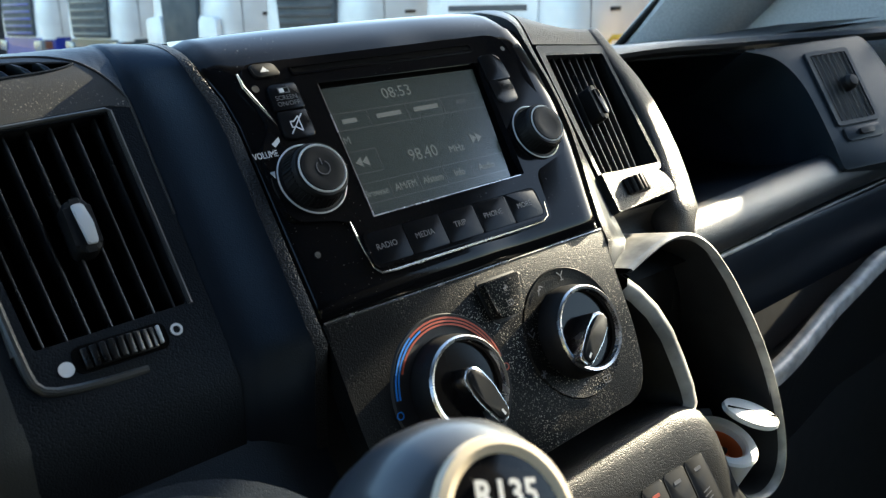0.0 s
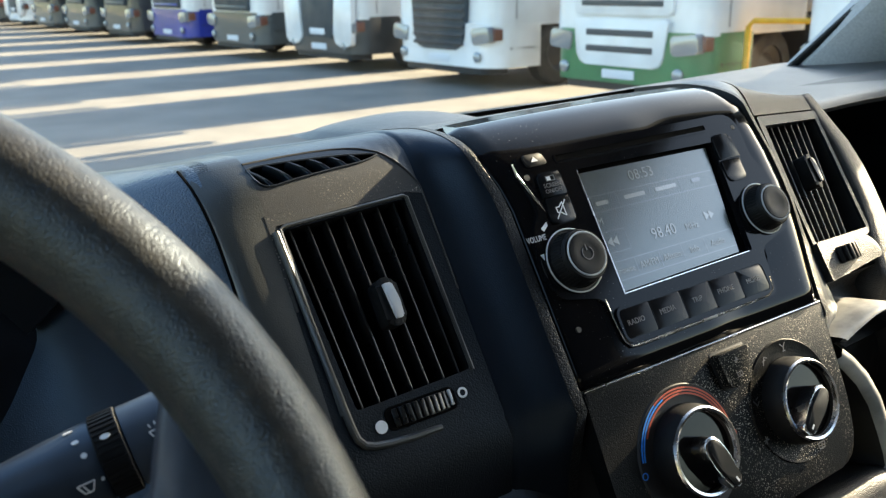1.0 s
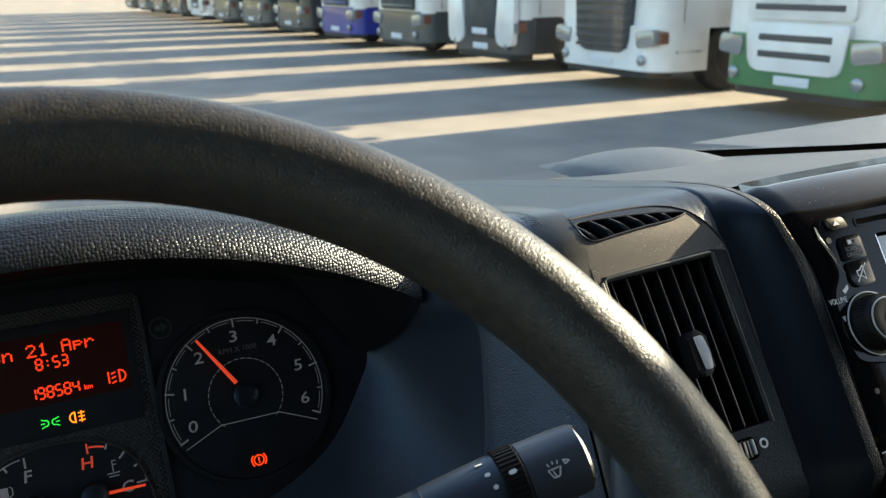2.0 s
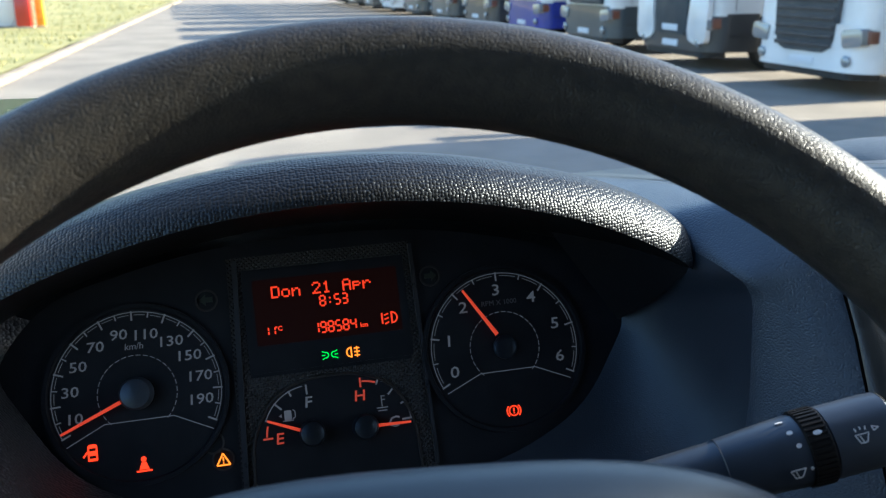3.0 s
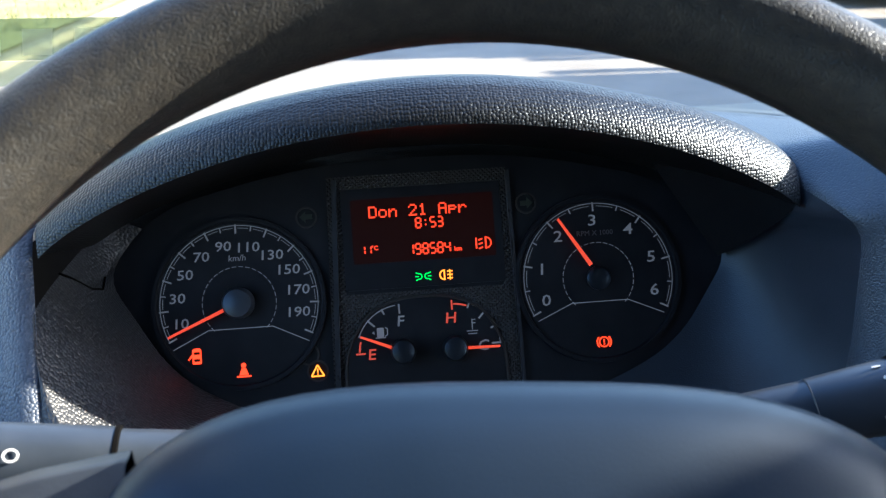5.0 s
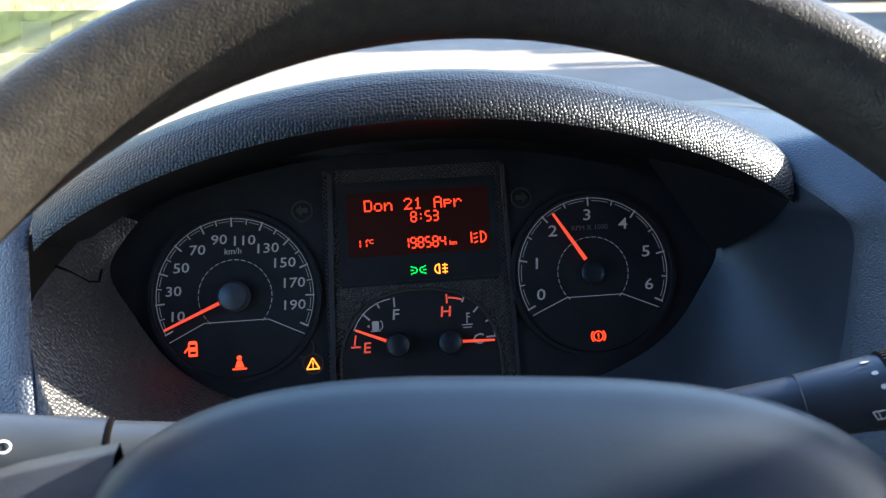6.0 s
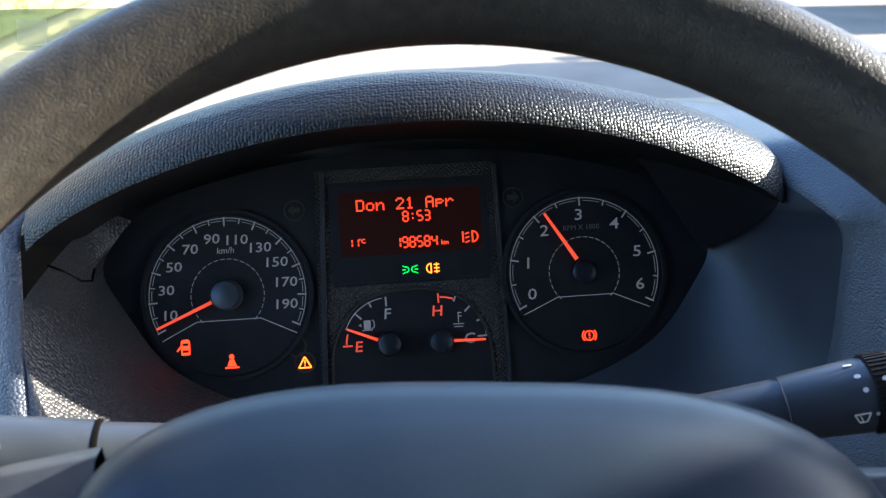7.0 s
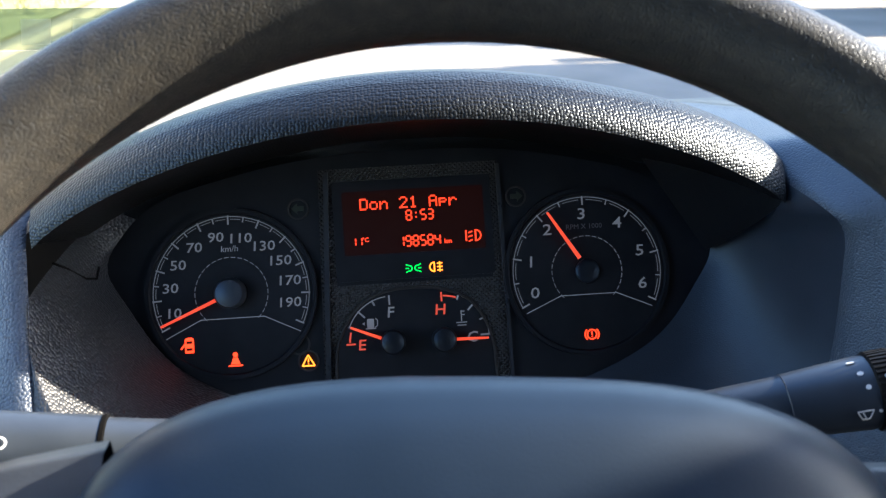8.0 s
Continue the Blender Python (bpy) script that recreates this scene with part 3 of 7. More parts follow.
# skin across the top, from pod to pod and out to both doors, down to the windscreen
def top_skin(x0, x1, n, front, mat, name):
    rows = []
    for i in range(n + 1):
        x = mix(x0, x1, i / n)
        yf, zf = front(x)
        rows.append([(x, yf + 0.02, zf - 0.012), (x, yf + 0.003, zf - 0.007), (x, yf, zf - 0.003), (x, yf + 0.005, zf + 0.001), (x, yf + 0.014, zf + 0.002)] +
                    [(x, mix(yf + 0.03, 0.99, t), mix(zf + 0.001, 1.446, t)) for t in (0, 0.25, 0.5, 0.75, 1)])
    return part(name, loft(rows), mat, DASHBOARD)


# dusty top behind the stack
_rows = [[(MID + s * 0.1072, y, z - 0.0006 - 0.002 * abs(s) ** 2.5) for y, z in ((0.506, 1.5293), (0.53, 1.5262), (0.58, 1.5168), (0.66, 1.502), (0.78, 1.48))] for s in [-1 + i / 8 for i in range(17)]]
part("centre_top", loft(_rows), DUSTY, DASHBOARD)
top_skin(0.505, 1.12, 24, lambda x: (mix(0.53, 0.56, ease((x - 0.505) / 0.3)) - 0.10 * ease((x - 0.80) / 0.14), 1.487 - 0.012 * ease((x - 0.55) / 0.3)), DUSTY, "passenger_top")
top_skin(-0.45, 0.03, 16, lambda x: (0.66, 1.468), DUSTY, "top_behind_hood")
# low vent cover at the windscreen's foot
part("screen_vent", loft([[(x, y, 1.480 + 0.018 * max(0, math.sin(math.pi * (x - 0.20) / 0.143)) ** 0.5 * max(0, math.sin(math.pi * (y - 0.64) / 0.2)) ** 0.6) for y in [0.64 + 0.2 * j / 8 for j in range(9)]]
                           for x in [0.20 + 0.143 * i / 14 for i in range(15)]]), DUSTY, DASHBOARD)

# ---- centre stack: gloss black radio surround and climate panel ----
PO = (0.249, 0.393, 1.4035)
P_PROF = [(PO[1] + T0.x * v, PO[2] + T0.y * v) for v in (0.001, 0.01, 0.02, 0.036, 0.05, 0.06, 0.08, 0.10, 0.116, 0.125, 0.134)] + [
    (0.469, 1.5228), (0.4775, 1.5272), (0.489, 1.5298), (0.508, 1.5292)]
RADIO = thing("car_radio", VAN @ Matrix.Translation(PO) @ pose(0, 0, 0, 58.5), "gloss black car radio with touch screen and two rotary knobs", "car radio")
_to_radio = RADIO.matrix_world.inverted() @ VAN
_rows = []
for i in range(41):
    s = -1 + i / 20
    r = []
    for j, (y, z, ny, nz) in enumerate(profile(P_PROF)):
        half = (right_half(z) if s > 0 else MID - seam_x(z)) - 0.0006
        d = (0.0040 * (1 - abs(s) ** 5) if s < 0 else (0.0040 - 0.0028 * ease(s / 0.35) + 0.0036 * ease((s - 0.3) / 0.9)) * (1 - s ** 24)) * (1 - ease((j - 8) / 4)) - 0.0042 * max(0, abs(s) - 0.9) * 10 * (1 if j > 10 else 0.35)
        r.append(_to_radio @ Vector((MID + s * half, y + ny * d, z + nz * d - 0.002 * abs(s) ** 2.5 * ease((j - 7) / 6))))
    _rows.append(r)
_bm = loft(_rows)
bmesh.ops.delete(_bm, geom=[f for f in _bm.faces if -0.058 < f.calc_center_median().x < 0.064 and 0.037 < f.calc_center_median().y < 0.115], context="FACES")
solid(part("surround", _bm, PIANO, RADIO, "gloss black surround with specks of dust"), 0.003)


def plate(name, outline, z0, z1, mat, parent, bevel=0.0006, label="", seg=2):
    return part(name, poly(k(outline), z0, z1, bevel, seg=seg), mat, parent, label)


# radio unit: a slightly raised body round a sunk screen, bright edged at its left
def plate_hole(name, outline, hole, z0, z1, z_in, mat, parent, label=""):
    """A plate with an opening whose walls slope in from z1 to z_in."""
    bm = bmesh.new()
    top = [[bm.verts.new((x / 1000, y / 1000, z1)) for x, y in o] for o in (outline, hole)]
    low = [[bm.verts.new((x / 1000, y / 1000, z)) for x, y in o] for o, z in ((outline, z0), (hole, z_in))]
    edges = []
    for o in top:
        edges += [bm.edges.new((o[i - 1], o[i])) for i in range(len(o))]
    bmesh.ops.triangle_fill(bm, edges=edges, use_beauty=True)
    for a, b in zip(top, low):
        for i in range(len(a)):
            bm.faces.new((a[i - 1], a[i], b[i], b[i - 1]))
    return part(name, bm, mat, parent, label)


_unit = round_poly([(-89, 128.5), (88, 129), (88, 98), (96, 84), (96, 50), (64, 42), (60, 13), (-61, 13), (-65, 42), (-94, 48), (-94, 84), (-84, 96)],
                   [10, 16, 4, 8, 8, 6, 5, 5, 6, 8, 8, 4])
_glass = [(-48.2, 112.2), (57.2, 110.8), (48.2, 43.8), (-49.2, 42.2)]
plate_hole("radio_body", _unit, round_poly([(-49.6, 113.8), (60.5, 112.4), (55.0, 42.2), (-50.6, 40.8)], 1.5), 0.0008, 0.0052, 0.0008, PIANO, RADIO, "gloss black radio body round the sunk screen")
for _pts in ([(-89.5, 124), (-89, 117), (-83, 102), (-80, 95)], [(-64.5, 41), (-63.4, 26), (-62, 17), (-59, 13.4), (-51, 12.8), (-30, 13), (0, 13.2), (30, 13.4), (52, 13.6), (57.5, 16), (59.5, 24)]):
    part("edge_trim", tube([(x / 1000, y / 1000, 0.0050) for x, y in _pts], lambda t: 0.0010 - 0.0006 * abs(2 * t - 1), 8), SATIN, RADIO, "bright edge trim")
part("screen_bed", poly(k([(-56, 117), (63, 117), (63, 38), (-56, 38)]), -0.003, 0.0003), VOID, RADIO)
SCR = part("screen", poly(k(_glass), 0.0006, 0.0012), SCREEN, RADIO, "grey touch screen showing the tuned station")
part("screen_edge", poly(k([(-49.9, 113), (-49.2, 113.4), (-50.0, 41.5), (-50.8, 40.6)]), 0.0051, 0.0055), SATIN, RADIO, "bright screen edge")
part("screen_edge", poly(k([(-50.6, 40.5), (52, 41.9), (52, 42.4), (-50.0, 41.2)]), 0.0051, 0.0055), SATIN, RADIO, "bright screen edge")


def screen_text(body, u, v, size, mat=LCD, stretch=1.0):
    part("screen_text", lettering(body, size / 1000, 0.0001, u / 1000, v / 1000, 0.0015, stretch=stretch), mat, SCR)


for _p, _q in (((-48, 97.6), (54, 96.4)), ((-48, 88.2), (53, 87.2)), ((-48.4, 58.8), (50, 58.6)), ((-48.8, 48.2), (48, 48.2)), ((-47, 76.4), (-30, 76.2)), ((-47, 64.2), (-30, 64)), ((-30, 76.2), (-30, 64)),
               ((-25.5, 97.3), (-25.5, 88)), ((-0.5, 97), (-0.5, 87.8)), ((24.5, 96.7), (24.5, 87.5)), ((-31, 58.8), (-31, 48.2)), ((-12.5, 58.7), (-12.5, 48.2)), ((5.5, 58.7), (5.5, 48.2)), ((24.5, 58.6), (24.5, 48.2))):
    part("key_line", bar(Vector(_p) / 1000, Vector(_q) / 1000, 0.0005, 0.0012, 0.00135), LCDDIM, SCR)
screen_text("08:53", -1.8, 104.2, 9)
for _u, _w in ((-37.8, 9), (-12.7, 16), (12.5, 17), (38, 7)):
    part("station_bar", poly(k(rrect(_w, 2.4, 0.5, _u, 92.8)), 0.00135, 0.0015), LCDDIM if _w < 8 else LCD, SCR)
screen_text("FM", -45.5, 82.5, 5.6)
screen_text("98.40", -2.5, 67.8, 9.6, stretch=0.92)
screen_text("MHz", 20.2, 66.6, 5.6)
for _s, _u in ((-1, -41), (1, 37)):
    for _d in (0, 4.0):
        part("seek_arrow", poly(k([(_u + _s * (_d - 4), 67.4), (_u + _s * (_d - 4), 73), (_u + _s * _d, 70.2)][::_s]), 0.00135, 0.0015), LCD, SCR)
for _t, _u in (("Browse", -40.4), ("AM/FM", -21.6), ("Afstem", -3.5), ("Info", 15), ("Audio", 35)):
    screen_text(_t, _u, 53.2, 5.6, stretch=0.86)
# disc slot, eject key, side keys, key row
part("disc_slot", ring(k(rrect(121, 5.4, 1.6, -1, 122.2)), k(rrect(119, 3.2, 0.8, -1, 122.2)), 0.005, 0.0058), PIANO, RADIO)
part("slot_gap", poly(k(rrect(119.2, 3.4, 0.8, -1, 122.2)), 0.0049, 0.0054), VOID, RADIO)
_b = plate("eject_key", round_poly([(-83, 127), (-70, 127), (-67.5, 120.2), (-81.5, 120.2)], 2), 0.005, 0.0068, RUBBER, RADIO)
part("eject_mark", poly(k([(-78.4, 122.4), (-73.6, 122.4), (-76, 125.2)]), 0.0069, 0.0071), MARK, _b)
for _v0, _v1, _n in ((101.6, 115.6, 0), (86.4, 101, 1)):
    _b = plate("side_key", round_poly([(-78.6, _v1), (-62.2 - _n * 0.3, _v1), (-62.4 - _n * 0.3, _v0), (-79 - _n, _v0)], [4 if _n == 0 else 1, 3 if _n == 0 else 1, 3 if _n else 1, 5 if _n else 1]), 0.005, 0.0068, KEYSKIN, RADIO)
    if _n == 0:
        part("key_print", ring(k([(-73.4, 110.2), (-67.4, 110.2), (-67.4, 113.2), (-73.4, 113.2)]), k([(-72.9, 110.6), (-67.9, 110.6), (-67.9, 112.8), (-72.9, 112.8)]), 0.0069, 0.0071), GREYMARK, _b)
        part("key_print", poly(k([(-72.8, 110.7), (-70.4, 110.7), (-70.4, 112.7), (-72.8, 112.7)]), 0.0069, 0.0071), MARK, _b)
        part("key_print", lettering("SCREEN", 0.0034, 0.0001, -0.0705, 0.1078, 0.0070), GREYMARK, _b)
        part("key_print", lettering("ON/OFF", 0.0034, 0.0001, -0.0705, 0.1046, 0.0070), GREYMARK, _b)
    else:
        _bm = bmesh.new()
        for _p, _q in (((-74, 92.2), (-72, 92.2)), ((-72, 92.2), (-69, 89.8)), ((-69, 89.8), (-69, 97.6)), ((-69, 97.6), (-72, 95.2)), ((-72, 95.2), (-74, 95.2)), ((-74, 95.2), (-74, 92.2)), ((-75.5, 89), (-66.5, 98.5))):
            bar(Vector(_p) / 1000, Vector(_q) / 1000, 0.0006, 0.0069, 0.0071, _bm)
        part("key_print", _bm, MARK, _b)
for _v0, _v1, _n in ((100, 116.2, 0), (85.2, 99.4, 1)):
    plate("side_key", round_poly([(60.4 - _n * 0.3, _v1), (76.5, _v1), (78 - _n, _v0), (60.2, _v0)], [1 if _n else 3, 1 if _n else 6, 5 if _n else 1, 4 if _n else 1]), 0.005, 0.0060, KEYSKIN, RADIO)
part("microphone_hole", poly(k(circle(1.9, -83.5, 115, 16)), 0.0051, 0.0054), MATT, RADIO)
part("microphone_hole", poly(k(circle(1.6, 83, 119, 16)), 0.0051, 0.0054), MATT, RADIO)
part("screw_hole", poly(k(circle(1.6, 82, 32.6, 14)), 0.0012, 0.0026), MATT, RADIO)
part("screw_hole", poly(k(circle(1.6, -86, 30.7, 14)), 0.0012, 0.0026), MATT, RADIO)
part("key_row_tray", ring(k(rrect(119, 20, 5, -3, 25)), k(rrect(116, 16.8, 3.6, -3, 25)), 0.005, 0.0068), PIANO, RADIO)
for _i, _t in enumerate(("RADIO", "MEDIA", "TRIP", "PHONE", "MORE")):
    _u = -50.2 + _i * 23.6
    _o = rrect(23.2, 16.2, 0.8, _u, 25)
    if _i in (0, 4):
        _o = round_poly([(_u - 11.5, 33.1), (_u + 11.5, 33.1), (_u + 11.5, 16.9), (_u - 11.5, 16.9)], [3.5 if _i == 0 else 0.6, 3.5 if _i == 4 else 0.6] + [3.5 if _i == 4 else 0.6, 3.5 if _i == 0 else 0.6])
    _b = plate("function_key", _o, 0.005, 0.0066, KEYSKIN, RADIO)
    part("key_print", lettering(_t, 0.0043, 0.0001, _u / 1000 - 0.001, 0.0252, 0.0067, stretch=0.95), GREYMARK, _b)
# knobs
for _u, _v in ((-75, 65.5), (76.8, 64.2)):
    _m = Matrix.Translation((_u / 1000, _v / 1000, 0.0044)) @ Matrix.Scale(0.96 if _u < 0 else 0.89, 4)
    _kb = part("knob", lathe([(0.0182, 0), (0.0182, 0.002), (0.0158, 0.0026), (0.0145, 0.0118), (0.0138, 0.0134), (0.0118, 0.0137)], 48), RUBBER, RADIO, "ribbed black rotary knob", _m)
    part("skirt_ring", lathe([(0.0176, 0.0018), (0.0184, 0.002), (0.0186, 0.0025), (0.0179, 0.0028), (0.0176, 0.0018)], 48), SILVER, _kb, "bright skirt ring")
    part("face_ring", lathe([(0.0117, 0.0133), (0.0125, 0.0135), (0.0127, 0.0141), (0.0122, 0.0145), (0.0116, 0.0141), (0.0117, 0.0133)], 48), SILVER, _kb, "bright face ring")
    part("cap", lathe([(0.0118, 0.013), (0.0114, 0.0146), (0.0092, 0.0150), (0.0066, 0.0147), (0, 0.0145)], 40), RUBBER, _kb)
    for _i in range(44):
        _a = 2 * math.pi * _i / 44
        part("ridge", box((0.0152 * math.cos(_a), 0.0152 * math.sin(_a), 0.0068), (0.0008, 0.0009, 0.008), m=pose(0, 0, 0, 0, 0, math.degrees(_a)) @ pose(0, 0, 0, 0, -8, 0)), RUBBER, _kb)
    if _u < 0:
        _bm = band(0.0033, 0.0038, 125, 415, 0, 0, 0.0147, 0.0150, 30)
        bar((0, 0.0016), (0, 0.0050), 0.0006, 0.0147, 0.0150, _bm)
        part("power_mark", _bm, GREYMARK, _kb)
        part("skirt_glint", lathe([(0.0196, -0.0006), (0.0206, -0.0002), (0.0204, 0.0006), (0.0196, 0.0004)], 48), RUBBER, _kb)
part("volume_print", lettering("VOLUME", 0.0046, 0.0001, -0.0925, 0.0815, 0.0055, stretch=0.72), MARK, RADIO)
for _pts in ([(-86, 84.5), (-82.5, 87), (-82.4, 89.4), (-87.2, 86.4)], [(-94, 73), (-91.4, 73.2), (-92.4, 69.8)]):
    part("volume_arrow", poly(k(_pts), 0.0053, 0.0055), MARK, RADIO)

# ---- climate panel ----
CLIMATE = thing("climate_panel", tilted(PO, 23), "black textured climate control panel with two rotary dials, dusty", "climate panel")
plate("panel", round_poly([(-97, -0.6), (97.2, -0.6), (96, -66), (88, -97), (-92, -101), (-95.5, -50)], [1.5, 1.5, 18, 20, 3, 2]), -0.012, 0.0012, CLIM, CLIMATE, 0.0012, "dusty grained panel")
part("upper_edge", tube([(-0.0965, -0.0002, 0.0006), (0.0968, -0.0002, 0.0006)], 0.0009, 8), SATIN, CLIMATE, "worn bright upper edge")


def icon(u, v, kind_, parent, mat, z, s=1.0):
    """Small printed air-flow symbols, blank arrows and figures."""
    bm = bmesh.new()
    for a, b in {"up": [((-2, -2), (0, 2)), ((0, 2), (2, 1)), ((-2, 0), (0.5, 0.5))], "both": [((-2, 2), (0, 0)), ((0, 0), (2, 2)), ((-1, -2), (1, -2)), ((0, 0), (0, -2))],
                 "down": [((-2, 1), (0, -2)), ((0, -2), (2, 0)), ((0, 1), (2, 2))], "fan": [((-2, 0), (2, 0)), ((0, -2), (0, 2)), ((-1.4, -1.4), (1.4, 1.4))],
                 "screen": [((-2, -1.5), (-2.6, 1.5)), ((-2.6, 1.5), (2.6, 1.5)), ((2.6, 1.5), (2, -1.5)), ((2, -1.5), (-2, -1.5)), ((0, -1), (0.6, 1))]}[kind_]:
        bar(Vector((u + a[0] * s, v + a[1] * s)) / 1000, Vector((u + b[0] * s, v + b[1] * s)) / 1000, 0.00055 * s, z, z + 0.0002, bm)
    part("symbol", bm, mat, parent)


def dial(cu, cv, angle, kind_):
    m = Matrix.Translation((cu / 1000, cv / 1000, 0.001))
    dish = part("dial_dish", lathe([(0.0362, 0.0002), (0.0355, 0.0012), (0.034, 0.0008), (0.026, 0.0003), (0, 0.0003)], 64), MATT if kind_ == "temp" else CLIM, CLIMATE, m=m)
    kb = part("dial", lathe([(0.0255, 0), (0.0252, 0.006), (0.0243, 0.0105), (0.0232, 0.0125), (0.021, 0.0125), (0.0205, 0.009), (0, 0.0088)], 64), RUBBER, CLIMATE, "black rotary dial with bright ring", m)
    part("dial_ring", lathe([(0.0207, 0.0118), (0.0231, 0.0122), (0.0236, 0.0136), (0.0226, 0.0146), (0.0212, 0.0142), (0.0207, 0.0118)], 64), SATIN, kb, "satin metal ring")
    part("dial_face", poly(circle(0.0206, n=40), 0.0085, 0.0096), PIANO, kb)
    a = math.radians(angle)
    rot = Matrix.Rotation(a, 4, "Z")
    tear = lambda w, l0, l1: round_poly([(l1, -w * 0.32), (l1, w * 0.32), (0.006, w * 0.5), (-l0, w * 0.42), (-l0 - 0.003, 0), (-l0, -w * 0.42), (0.006, -w * 0.5)], 0.003)
    part("pointer_trim", shift(poly(tear(0.0132, 0.0062, 0.0232), 0.0096, 0.0196, 0.0012), rot), SATIN, kb, "bright pointer edge")
    part("pointer", shift(poly(tear(0.0100, 0.0048, 0.0216), 0.0192, 0.0212, 0.0008), rot), RUBBER, kb)
    part("pointer_mark", shift(box((0.0185, 0, 0.0213), (0.003, 0.0012, 0.0003)), rot), MARK, kb)
    return dish


TEMP = dial(-40, -49, -66, "temp")
for _r, _a0, _a1, _mat in ((0.0338, 118, 172, COLD), (0.0322, 106, 172, COLD), (0.0338, 8, 118, HOT), (0.0322, 8, 106, HOT), (0.0306, 20, 150, HOT)):
    part("heat_scale", band(_r - 0.0005, _r + 0.0004, _a0, _a1, 0, 0, 0.0012, 0.0014), _mat, TEMP)
part("heat_scale", band(0.0014, 0.002, 0, 359, 0.0345, -0.001, 0.0012, 0.0014, 20), HOT, TEMP)
part("heat_scale", band(0.0014, 0.002, 0, 359, -0.0345, -0.002, 0.0012, 0.0014, 20), COLD, TEMP)
FAN = dial(48, -48, 219, "fan")
for _u, _v, _k in ((-30, 8, "down"), (-14, 27.5, "up"), (4, 31, "both"), (-31, -14, "fan"), (12, -31, "screen"), (31, -2, "down")):
    icon(_u, _v, _k, FAN, GREYMARK, 0.0012, 1.15)
_h = plate("switch", round_poly([(-6, -6.5), (20.5, -6.5), (17, -24), (13, -27), (0.5, -27), (-3, -24)], 2.0), 0.0005, 0.0068, CLIM, CLIMATE, 0.0016, "dusty push switch for the blower")
icon(7, -12.5, "fan", _h, GREYMARK, 0.0069, 0.9)
icon(7, -20.5, "screen", _h, GREYMARK, 0.0069, 0.8)
plate("switch_gap", round_poly([(-7.6, -5), (22, -5), (18.4, -24.6), (13.8, -28.6), (-0.4, -28.6), (-4.6, -24.6)], 2.4), 0.0005, 0.0016, MATT, CLIMATE, 0.0002)


# ---- air vents ----
def vent_slats(parent, tl, tr, br, bl, count, depth=0.024):
    for i in range(count):
        s = (i + 0.5) / count
        a = Vector(tl).lerp(Vector(tr), s) / 1000
        b = Vector(bl).lerp(Vector(br), s) / 1000
        d = (b - a)
        bm = box((0, 0, -depth / 2), (0.0014, d.length, depth), 0.0006)
        shift(bm, Matrix.Translation(((a.x + b.x) / 2, (a.y + b.y) / 2, -0.0035)) @ Matrix.Rotation(math.atan2(d.y, d.x) + math.pi / 2, 4, "Z"))
        part("slat", bm, SLAT, parent)


